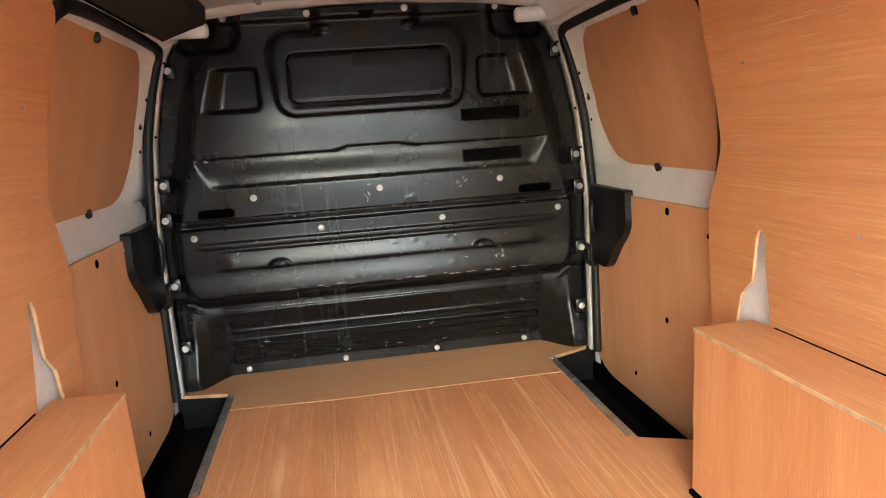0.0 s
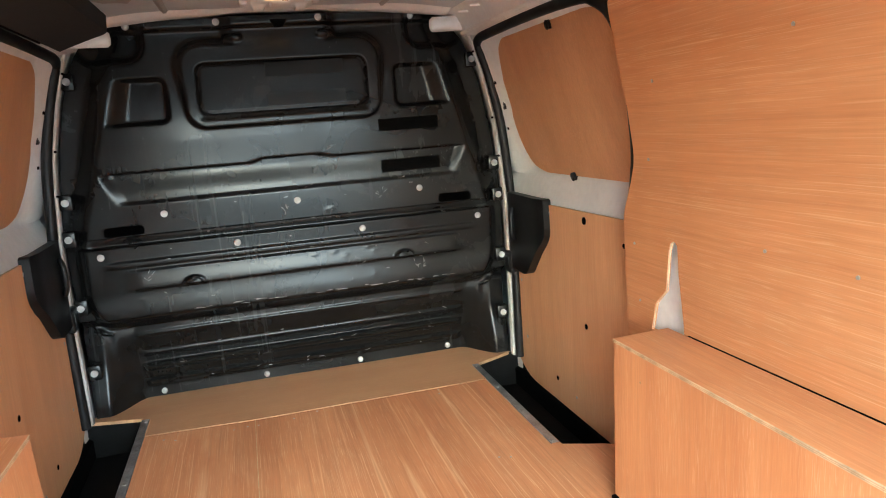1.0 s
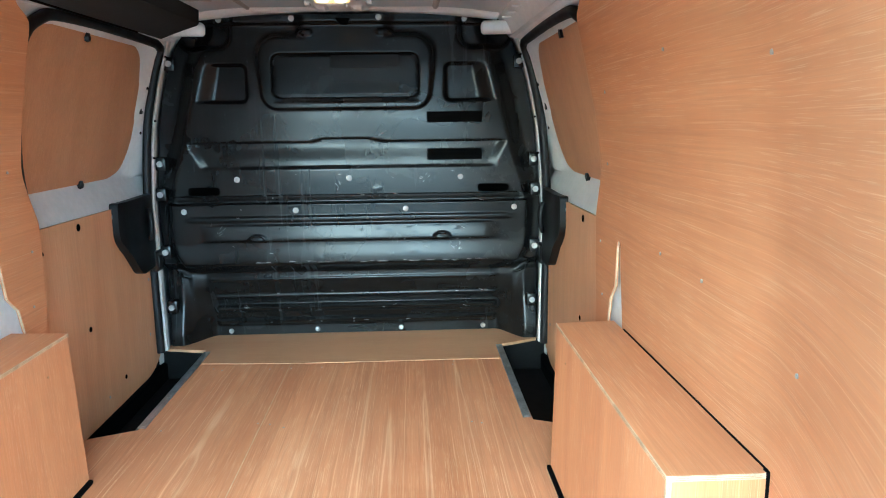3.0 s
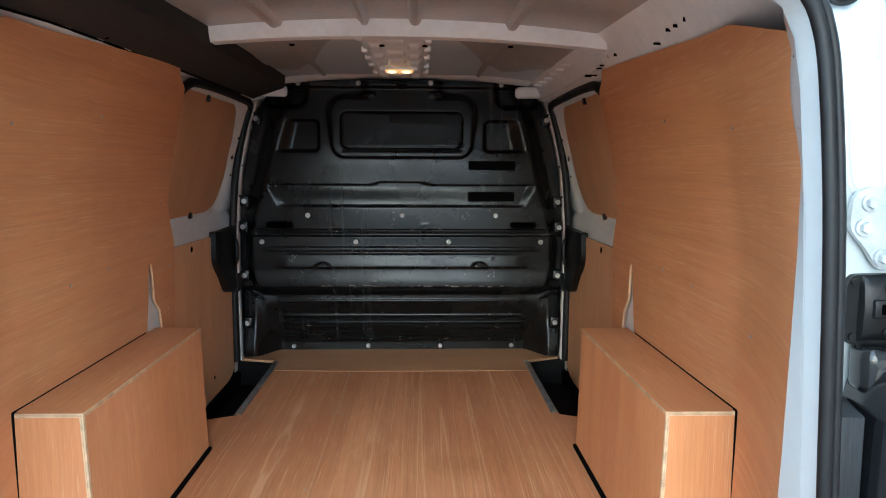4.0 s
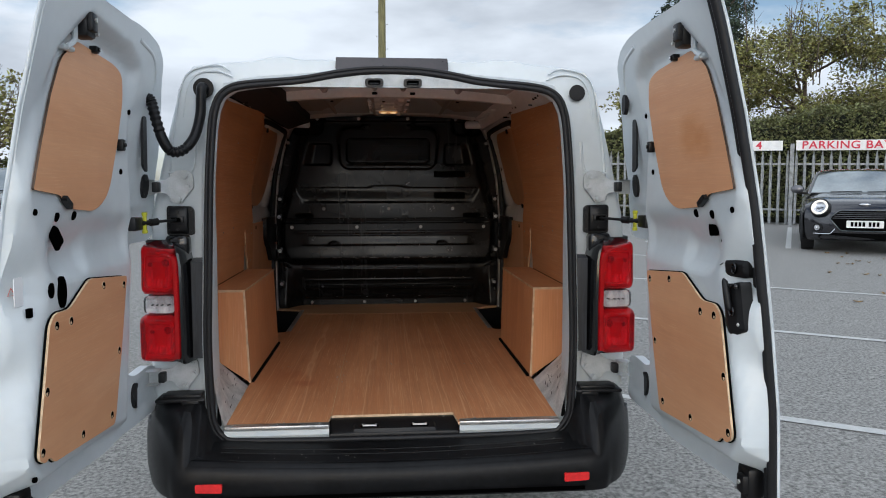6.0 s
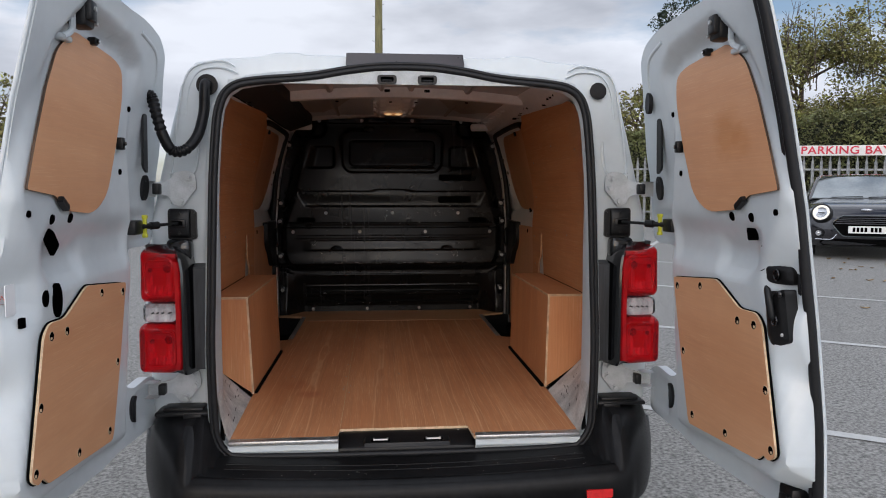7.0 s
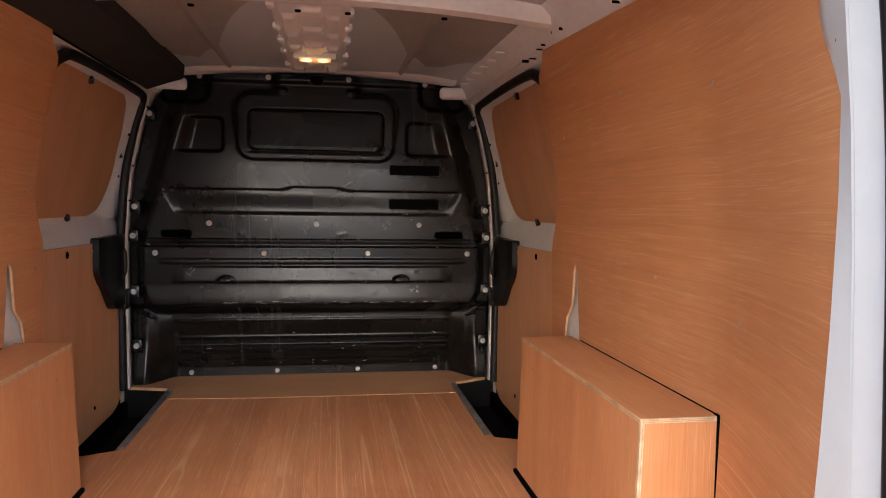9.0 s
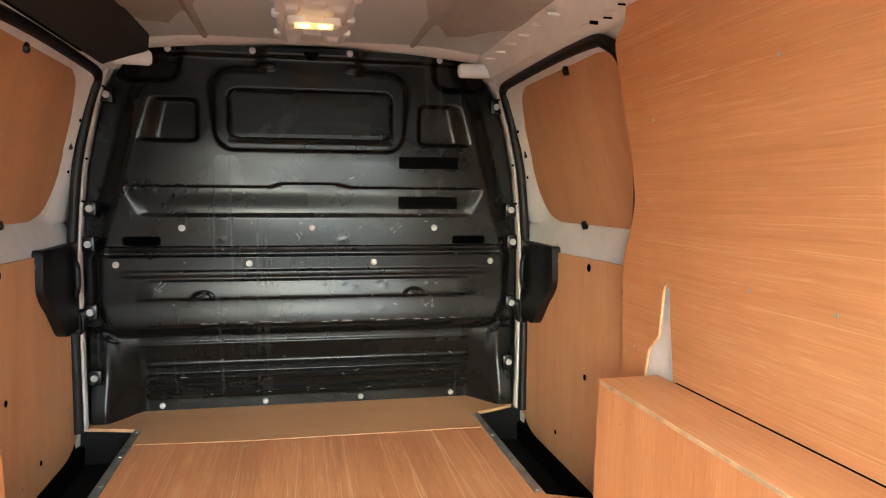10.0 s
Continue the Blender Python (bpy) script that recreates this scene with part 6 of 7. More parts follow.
def door_x(y, z):
    """The inner face of a rear door: a flange round the rim, a raised field, pockets and slopes."""
    f, p = flange_x(y, z) + swing(y), panel_x(z)
    field = [(-0.14, 0.69), (-0.11, 1.16), (-0.10, 1.33), (-0.14, 1.60), (-0.135, 1.81), (-0.22, 1.85), (-0.52, 1.87), (-0.63, 1.78), (-0.69, 1.66), (-0.735, 1.54), (-0.765, 1.42), (-0.725, 1.36), (-0.695, 1.31), (-0.665, 1.27), (-0.655, 1.24), (-0.66, 1.17), (-0.68, 1.135), (-0.71, 1.105), (-0.785, 0.78), (-0.72, 0.72)]
    d = poly_dist(field, y, z)
    m = 1 - sstep(-0.006, 0.042 + 0.085 * sstep(-0.50, -0.64, y) * sstep(1.42, 1.30, z) * sstep(0.98, 1.10, z), d)
    x = f + (p - f) * m
    # waist pocket between the two covers
    x += 0.030 * (1 - sstep(-0.03, 0.05, rbox(y, z, -0.64, -0.12, 1.245, 1.335, 0.04))) * 0.8
    x += 0.018 * (1 - sstep(-0.02, 0.03, rbox(y, z, -0.60, -0.42, 1.22, 1.30, 0.03)))
    # dish round the hinge arm
    x += 0.012 * (1 - sstep(-0.01, 0.02, rbox(y, z, -0.03, 0.13, 1.28, 1.37, 0.03)))
    x += 0.010 * (1 - sstep(-0.01, 0.02, rbox(y, z, 0.0, 0.15, 0.67, 0.77, 0.03)))
    return x - swing(y)


def rear_door(s):
    d = thing("rear_door", "white van rear door standing open with plywood covers" if s > 0 else "white van rear door standing open with a warning sticker", "door", "rear doors of the van")
    bm = bmesh.new()
    sheet(bm, soften(DOOR_EDGE, 0.03, 3), lambda a, b, t: (s * (door_x(a, b) if t == 0 else max(flange_x(a, b) + 0.032 - 0.018 * sstep(0.0, -0.7, a), door_x(a, b) + 0.010)), a, b), 1.0,
          cuts_a=steps(-0.77, 0.15, 74), cuts_b=steps(0.60, 1.94, 104))
    shell = part("door_shell", bm, WHITE, d, "white painted pressed steel door", smooth=60)
    # outer skin lip beyond the flange
    bm = bmesh.new()
    tube(bm, [(s * (flange_x(-0.78, z) + 0.008), -0.780, z) for z in steps(0.58, 1.95, 48)], 0.005, 6)
    part("skin_lip", bm, WHITE, d, smooth=60)
    # seal along the free edge
    if s > 0:
        bm = bmesh.new()
        tube(bm, [(s * (flange_x(-0.77, z) - 0.006), -0.774, z) for z in steps(0.59, 1.95, 24)], 0.013, 8)
        tube(bm, [(s * (flange_x(-0.75, z) - 0.006), -0.750, z) for z in steps(0.59, 1.95, 24)], 0.008, 6)
        loft(bm, [[(s * (flange_x(-0.76, z) - 0.007), -0.776, z), (s * (flange_x(-0.75, z) - 0.007), -0.748, z)] for z in steps(0.59, 1.95, 24)])
        part("edge_seal", bm, RUBBER, d, "black rubber edge seal", smooth=60)
        bm = bmesh.new()
        ball(bm, (flange_x(-0.75, 1.94) - 0.01, -0.735, 1.945), (0.03, 0.05, 0.022))
        part("seal_end", bm, RUBBER, d, smooth=60)
    # covers
    def board(name, poly, rad, off, label):
        bm = bmesh.new()
        sheet(bm, soften(poly, rad, 4), lambda a, b, t: (s * (panel_x(b) - off + t), a, b), 0.006)
        return part(name, bm, [PLY_DOOR, PLY_DARK if off < 0.01 else PLY_EDGE], d, label, smooth=0)
    board("window_cover", UPPER_PLY, UPPER_R, 0.009, "plywood cover over the door window")
    lowc = board("lower_cover", LOWER_PLY, LOWER_R, 0.013, "plywood cover with round fixing holes")
    for y, z in ((-0.180, 1.143), (-0.345, 1.162), (-0.570, 1.097), (-0.655, 1.100), (-0.222, 0.94), (-0.712, 0.945), (-0.738, 0.80), (-0.50, 0.765), (-0.285, 0.752)):
        bm = bmesh.new()
        cyl(bm, (s * (panel_x(z) - 0.0135), y, z), (1, 0, 0), 0.0108, 0.002, 16)
        hole = part("fixing_hole", bm, HOLE_SHADE, lowc)
        bm = bmesh.new()
        tube(bm, [(s * (panel_x(z) - 0.0135), y + 0.0112 * math.cos(k * math.pi / 8), z + 0.0112 * math.sin(k * math.pi / 8)) for k in range(16)], 0.0009, 5, True)
        cyl(bm, (s * (panel_x(z) - 0.014), y - 0.004, z - 0.004), (1, 0, 0), 0.004, 0.003, 8)
        part("hole_rim", bm, PLY_EDGE, hole)
    # shade in the gap round the lower cover, drawn as a black tube
    bm = bmesh.new()
    ring_ = soften(LOWER_PLY, LOWER_R, 3)
    tube(bm, [(s * (panel_x(b) - 0.004), a, b) for a, b in ring_], 0.0032, 5, True)
    part("cover_gap_shade", bm, MATT_BLACK, d)
    # cover fasteners
    bm = bmesh.new()
    a_, b_ = Vector((s * (panel_x(1.43) - 0.012), -0.606, 1.424)), Vector((s * (panel_x(1.4) - 0.012), -0.562, 1.397))
    tube(bm, [a_, a_.lerp(b_, 0.1), a_.lerp(b_, 0.9), b_], [0.008, 0.011, 0.011, 0.008], 4)
    part("cover_clip", bm, BLACK_PLASTIC, d, smooth=0)
    for y, z in ((-0.40, 1.835), (-0.197, 1.582)):
        bm = bmesh.new()
        x = panel_x(z) - 0.012
        box(bm, (s * (x - 0.012), y - (0.012 if z > 1.5 else 0.028), z - (0.018 if 1.5 < z < 1.8 else 0.010)), (s * (x + 0.01), y + (0.012 if z > 1.5 else 0.02), z + (0.018 if 1.5 < z < 1.8 else 0.010)), 0.004)
        cyl(bm, (s * (x - 0.014), y, z), (1, 0, 0), 0.006, 0.006, 10)
        clip = part("cover_clip", bm, BLACK_PLASTIC, d)
        bm = bmesh.new()
        cyl(bm, (s * (x - 0.0165), y, z), (1, 0, 0), 0.004, 0.003, 10)
        part("clip_screw", bm, CHROME, clip)

    def blank(name, poly, mtl, label="", off=0.004, th=0.008, rad=0.0):
        bm = bmesh.new()
        pts = soften(poly, rad, 4) if rad else poly
        ax_, bx_ = sum(p[0] for p in pts) / len(pts), sum(p[1] for p in pts) / len(pts)
        near, mid_ = min(door_x(a, b) for a, b in pts), door_x(ax_, bx_)
        x0 = near + 0.1 * (mid_ - near)
        steep = max(door_x(a, b) for a, b in pts) - near > 0.012
        sheet(bm, pts, lambda a, b, t: (s * ((x0 if steep else door_x(a, b)) - off + t), a, b), th)
        return part(name, bm, mtl, d, label)

    def oval(y, z, ry, rz, n=18):
        return [(y + ry * math.cos(k * 2 * math.pi / n), z + rz * math.sin(k * 2 * math.pi / n)) for k in range(n)]

    blank("rubber_plug", oval(0.066, 1.455, 0.026, 0.042), RUBBER, "oval black rubber plug", 0.009, 0.012)
    blank("rubber_plug", oval(-0.015, 0.735, 0.024, 0.044), RUBBER, "oval black rubber plug", 0.009, 0.012)
    if s > 0:
        blank("rubber_plug", oval(0.030, 1.745, 0.020, 0.036), RUBBER, "oval black rubber plug", 0.010, 0.014)
    blank("slot_opening", soften([(0.018, 1.69), (-0.018, 1.69), (-0.030, 1.52), (0.010, 1.50)], 0.012, 3), RUBBER, "long black slot", 0.003)
    # openings drawn as near-black plates in place of their shaded inside
    for y, z, r in ((-0.125, 1.69, 0.0085), (-0.185, 1.500, 0.0085), (-0.515, 1.374, 0.012), (-0.618, 1.374, 0.012), (-0.735, 1.39, 0.008)):
        blank("clip_hole", oval(y, z, r * 0.9, r, 12), HOLE_SHADE, "", 0.004)
    if s > 0:
        blank("access_hole", soften([(-0.578, 1.346), (-0.622, 1.346), (-0.630, 1.316), (-0.588, 1.313)], 0.006, 2), HOLE_SHADE, "square black hole", 0.004)
        # inner release and lock
        for (y0, y1, z0, z1), nm in (((-0.676, -0.752, 1.212, 1.258), "release_handle"), ((-0.704, -0.764, 1.060, 1.19), "lock_plate")):
            bm = bmesh.new()
            if nm == "lock_plate":
                poly = soften([(-0.704, 1.188), (-0.714, 1.198), (-0.722, 1.182), (-0.738, 1.198), (-0.758, 1.206), (-0.764, 1.075), (-0.718, 1.052), (-0.704, 1.085)], 0.008, 3)
            else:
                poly = rect(y1, y0, z0, z1, 0.012)
            lean = lambda a, b: 0.36 * (-0.66 - a) - 0.09 * (b - 1.2)
            rest = min(door_x(a, b) - lean(a, b) for a in steps(y1, y0, 6) for b in steps(z0, z1, 6)) - 0.003
            flat = lambda a, b: rest + lean(a, b)
            sheet(bm, poly, lambda a, b, t: (s * (flat(a, b) + t + 0.006 * sstep(0.012, 0.0, -poly_dist(poly, a, b))), a, b), 0.03, cuts_a=steps(y1, y0, 10), cuts_b=steps(z0, z1, 8))
            h = part(nm, bm, BLACK_PLASTIC, d, "black plastic " + nm.replace("_", " "), smooth=30)
            bm = bmesh.new()
            yc, zc = (y0 + y1) / 2, (z0 + z1) / 2
            tube(bm, [(s * (flat(yc, zc) - 0.002), yc + 0.011 * math.cos(k * math.pi / 8), zc + 0.012 * math.sin(k * math.pi / 8)) for k in range(16)], 0.003, 6, True)
            cyl(bm, (s * (flat(yc, zc) - 0.001), yc, zc), (1, 0, 0), 0.007, 0.008, 14)
            part("knob", bm, GLOSS_BLACK, h, smooth=50)
            if nm == "lock_plate":
                bm = bmesh.new()
                tube(bm, [(s * (flat(-0.721, z) - 0.007), -0.721 - 0.006 * k, z) for k, z in enumerate((1.209, 1.203, 1.17, 1.135, 1.128))], [0.003, 0.008, 0.009, 0.009, 0.003], 10)
                part("lever", bm, BLACK_PLASTIC, h, smooth=50)
                bm = bmesh.new()
                ball(bm, (s * (flat(-0.753, 1.192) - 0.003), -0.753, 1.192), (0.007, 0.009, 0.010), 12)
                part("button", bm, GLOSS_BLACK, h, smooth=60)
                bm = bmesh.new()
                ball(bm, (s * (flat(-0.752, 1.092) - 0.001), -0.752, 1.092), (0.004, 0.004, 0.005), 10)
                part("bolt", bm, ZINC, h, smooth=60)
            else:
                bm = bmesh.new()
                ball(bm, (s * (flat(yc, zc) - 0.001), yc, zc), (0.003, 0.016, 0.016), 14)
                part("finger_recess", bm, HOLE_SHADE, h, smooth=60)
        for y, z in ((-0.71, 0.93), (-0.66, 1.24), (-0.64, 1.30)):
            bm = bmesh.new()
            tube(bm, [(s * (door_x(y, z) - 0.0005), y, z), (s * (door_x(y - 0.014, z + 0.006) - 0.0005), y - 0.014, z + 0.006)], 0.0012, 5)
            part("scratch", bm, RUBBER, d)
    else:
        blank("access_hole", soften([(-0.600, 1.345), (-0.625, 1.355), (-0.640, 1.325), (-0.605, 1.285), (-0.570, 1.31)], 0.006, 2), HOLE_SHADE, "black access hole", 0.004)
        blank("access_hole", oval(-0.595, 1.178, 0.024, 0.042), HOLE_SHADE, "oval black hole", 0.004)
        blank("clip_hole", oval(-0.655, 1.190, 0.012, 0.020, 14), HOLE_SHADE, "", 0.004)
        blank("access_hole", rect(-0.745, -0.725, 1.135, 1.158, 0.003), HOLE_SHADE, "", 0.004)
        blank("clip_hole", oval(-0.745, 0.735, 0.007, 0.007, 12), HOLE_SHADE)
        st = blank("warning_sticker", rect(-0.772, -0.730, 1.165, 1.235, 0.006), mat("sticker_white", (0.80, 0.80, 0.80), 0.35, var=0.02), "small white warning sticker", 0.003, 0.002)
        red = mat("sticker_red", (0.65, 0.12, 0.10), 0.4, var=0.05)
        bm = bmesh.new()
        tri = [(-0.744, 1.192), (-0.762, 1.192), (-0.753, 1.210)]
        tube(bm, [(s * (door_x(a, b) - 0.004), a, b) for a, b in tri], 0.0012, 5, True)
        tube(bm, [(s * (door_x(-0.74, 1.215) - 0.004), -0.738, 1.218), (s * (door_x(-0.746, 1.2) - 0.004), -0.746, 1.204)], 0.0009, 5)
        part("warning_mark", bm, red, st)
    # latches at the top and bottom of the free edge
    for z, up_ in ((1.886, 1), (0.655, -1)):
        bm = bmesh.new()
        x = panel_x(z) - 0.055 if up_ > 0 else flange_x(-0.7, z) - 0.05
        yc = -0.520
        if up_ < 0:
            yc = -0.70
        box(bm, (s * x, yc - 0.035, z - 0.045), (s * (x + 0.05), yc + 0.03, z + 0.04), 0.012)
        box(bm, (s * (x - 0.012), yc - 0.03, z - 0.030), (s * (x + 0.02), yc + 0.008, z + 0.02), 0.006)
        box(bm, (s * (x + 0.005), yc - 0.022, z + up_ * 0.03), (s * (x + 0.03), yc + 0.016, z + up_ * 0.065), 0.006)
        lt = part("latch", bm, BLACK_PLASTIC, d, "black door latch", smooth=30)
        bm = bmesh.new()
        cyl(bm, (s * (x - 0.014), yc - 0.012, z), (1, 0, 0), 0.006, 0.006, 8)
        cyl(bm, (s * (x - 0.004), yc + 0.018, z - 0.03), (1, 0, 0), 0.005, 0.008, 8)
        part("latch_screw", bm, ZINC, lt)
    bm = bmesh.new()
    box(bm, (s * (panel_x(1.80) - 0.022), -0.605, 1.800), (s * (panel_x(1.80) + 0.02), -0.545, 1.815), 0.006)
    tube(bm, curve_pts([(s * (panel_x(1.9) - 0.028), -0.565, 1.93), (s * (panel_x(1.86) - 0.026), -0.562, 1.87), (s * (panel_x(1.82) - 0.022), -0.556, 1.83), (s * (panel_x(1.8) - 0.02), -0.60, 1.806)], 5), 0.008, 7)
    part("latch_guide", bm, WHITE, d, smooth=50)
    # raised bead on the upper corner
    bm = bmesh.new()
    tube(bm, curve_pts([(s * (door_x(0.03, 1.78) + 0.003), 0.03, 1.78), (s * (door_x(0.01, 1.84) + 0.003), 0.01, 1.84), (s * (door_x(-0.04, 1.885) + 0.003), -0.04, 1.885), (s * (door_x(-0.16, 1.912) + 0.003), -0.16, 1.912)], 6), 0.0075, 7)
    part("pressed_bead", bm, WHITE, d, smooth=60)
    return d


for s in (-1, 1):
    SWING["now"] = 0.09 if s < 0 else 0.0
    rear_door(s)

# ---- fence, signs, hedge, trees, cars, pole ----
GALV = mat("weathered_galvanised_steel", (0.30, 0.31, 0.31), 0.6, 0.45, var=0.25, scale=9, bump=0.1)
SIGN_W = mat("sign_white", (0.76, 0.75, 0.73), 0.5, scale=8, var=0.06)
SIGN_R = mat("sign_red", (0.58, 0.03, 0.06), 0.5, scale=20, var=0.08)
LEAF = mat("hedge_leaf", (0.125, 0.135, 0.048), 0.55, scale=3, var=0.3, island=0.45)
LEAF2 = mat("tree_leaf", (0.19, 0.185, 0.052), 0.55, scale=2, var=0.3, island=0.5)
LEAF3 = mat("pine_needle", (0.030, 0.050, 0.026), 0.6, scale=2, var=0.3, island=0.4)
BARK = mat("bark", (0.10, 0.075, 0.055), 0.9, scale=10, var=0.3, bump=0.6, bump_scale=60)
POLE_W = mat("creosoted_pole", (0.17, 0.155, 0.07), 0.8, scale=4, var=0.25, bump=0.3, stretch=(6, 6, 0.6))

FENCE_AT = Vector((9.84, 14.21))


def fence_pt(u, back=0.0):
    p = FENCE_AT + LINE_DIR * u + LINE_NRM * back
    return Vector((p.x, p.y, ground_z(p.y)))


fence = thing("palisade_fence", "weathered galvanised steel palisade fence round the car park", "fence")
turn_f = math.atan2(LINE_DIR.y, LINE_DIR.x)
pale_bm = bmesh.new()
prof = [(-0.033, 0.0), (-0.018, -0.014), (0.0, -0.006), (0.018, -0.014), (0.033, 0.0)]
rows = [[(x, y, z) for x, y in prof] for z in (0.03, 1.0, 1.62)] + [[(x * 0.55, y, 1.70) for x, y in prof], [(x * 0.2, y, 1.80) for x, y in prof]]
loft(pale_bm, rows)
loft(pale_bm, [[(x, y + 0.004, z) for x, y, z in r] for r in rows])
pale_me = finish(pale_bm, "pale", GALV)
for k in range(64):
    u = -7.2 + k * 0.185
    ob = new("pale", pale_me)
    ob.parent = fence
    ob.matrix_basis = Matrix.Translation(fence_pt(u, -0.03)) @ Matrix.Rotation(turn_f, 4, "Z")
for z in (0.35, 1.45):
    bm = bmesh.new()
    a, b = fence_pt(-7.3), fence_pt(4.7)
    d = (b - a)
    n = LINE_NRM
    loft(bm, [[(p.x - n.x * 0.02, p.y - n.y * 0.02, p.z + z), (p.x - n.x * 0.02, p.y - n.y * 0.02, p.z + z + 0.045), (p.x + n.x * 0.025, p.y + n.y * 0.025, p.z + z + 0.045)] for p in (a, a.lerp(b, 0.5), b)])
    part("rail", bm, GALV, fence)
for u in (-6.2, -3.05, -0.08, 2.75):
    bm = bmesh.new()
    p = fence_pt(u, -0.05)
    bmesh.ops.create_cube(bm, size=1, matrix=Matrix.Translation(p + Vector((0, 0, 0.98))) @ Matrix.Rotation(turn_f, 4, "Z") @ Matrix.Diagonal((0.09, 0.05, 1.96, 1)))
    part("post", bm, GALV, fence)


def sign(u0, u1, text):
    sg = thing("parking_sign", "white parking sign with red capital letters on the fence", "sign", "parking signs")
    zc = 1.915
    bm = bmesh.new()
    a, b = fence_pt(u0, -0.09), fence_pt(u1, -0.09)
    n = LINE_NRM * 0.006
    vs = []
    loft(bm, [[(p.x - n.x, p.y - n.y, p.z + z0), (p.x - n.x, p.y - n.y, p.z + z0 + 0.235), (p.x + n.x, p.y + n.y, p.z + z0 + 0.235), (p.x + n.x, p.y + n.y, p.z + z0), (p.x - n.x, p.y - n.y, p.z + z0)] for p, z0 in ((a, zc - 0.117), (b, zc - 0.117))])
    part("board", bm, SIGN_W, sg)
    cu = bpy.data.curves.new("lettering", "FONT")
    cu.body, cu.size, cu.extrude, cu.align_x, cu.align_y = text, 0.25, 0.002, "LEFT", "CENTER"
    cu.space_character = 1.08
    cu.offset = 0.004
    cu.materials.append(SIGN_R)
    tob = new("lettering", cu)
    tob.parent = sg
    m = a + (b - a).normalized() * 0.12
    slope = math.atan2(b.z - a.z, (b.xy - a.xy).length)
    tob.matrix_basis = Matrix.Translation((m.x - LINE_NRM.x * 0.02, m.y - LINE_NRM.y * 0.02, m.z + zc)) @ Matrix.Rotation(turn_f, 4, "Z") @ Matrix.Rotation(-slope, 4, "Y") @ Matrix.Rotation(radians(90), 4, "X") @ Matrix.Diagonal((1.10, 1, 1, 1))


sign(0.0, 2.62, "PARKING BAY")
sign(-2.95, -0.29, "PARKING BAY 4")


def leaves(bm, spots, rng, size):
    """Scatters small bent leaves."""
    for p in spots:
        q = Euler((rng.uniform(-1.3, 1.3), rng.uniform(-1.3, 1.3), rng.uniform(0, 6.3))).to_matrix()
        L = size * rng.uniform(0.6, 1.3)
        w = L * 0.5
        pts = [Vector((0, -L * 0.5, 0)), Vector((w * 0.5, 0, L * 0.1)), Vector((0, L * 0.5, 0)), Vector((-w * 0.5, 0, L * 0.1))]
        bm.faces.new([bm.verts.new(p + q @ v) for v in pts])


def hedge(name, p0, p1, hf, depth, count, seed, size=0.1):
    rng = random.Random(seed)
    hd = thing(name, "dense clipped dark green hedge behind the fence", "hedge")
    p0, p1 = Vector(p0), Vector(p1)
    d = (p1 - p0).normalized()
    n = Vector((-d.y, d.x))
    L = (p1 - p0).length
    # near-black filler that paints the shade between the leaves
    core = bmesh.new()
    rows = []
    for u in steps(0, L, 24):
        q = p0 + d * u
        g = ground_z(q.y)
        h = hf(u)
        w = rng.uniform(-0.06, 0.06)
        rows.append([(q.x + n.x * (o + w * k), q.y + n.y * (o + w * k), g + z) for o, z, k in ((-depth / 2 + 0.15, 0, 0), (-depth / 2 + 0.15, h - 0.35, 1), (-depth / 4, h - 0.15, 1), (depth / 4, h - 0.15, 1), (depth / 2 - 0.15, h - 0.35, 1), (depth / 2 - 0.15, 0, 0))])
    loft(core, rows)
    part("shade_core", core, mat("hedge_shade", (0.014, 0.018, 0.008), 0.9, var=0.3), hd)
    bm = bmesh.new()
    spots = []
    for _ in range(count):
        u = rng.uniform(0, L)
        q = p0 + d * u
        g, h = ground_z(q.y), hf(u) + 0.05 * math.sin(u * 1.7) + 0.04 * math.sin(u * 4.1)
        if rng.random() < 0.62:
            o, z = -depth / 2 + rng.gauss(0.05, 0.07) - 0.10 * math.sin(u * 2.3 + 1) * 0.5, rng.uniform(0.05, 1.0) * h
        else:
            o, z = rng.uniform(-depth / 2, depth / 2), h + rng.gauss(-0.06, 0.07)
        spots.append(Vector((q.x + n.x * o, q.y + n.y * o, g + z)))
    leaves(bm, spots, rng, size)
    tagged(part("foliage", bm, LEAF, hd, smooth=0), kind="stuff")


p = fence_pt(-12.0, 1.2)
q = fence_pt(7.0, 1.2)
hedge("hedge", (p.x, p.y), (q.x, q.y), lambda u: max(2.35, 2.66 + 0.16 * (u - 12.0)), 1.4, 60000, 4)


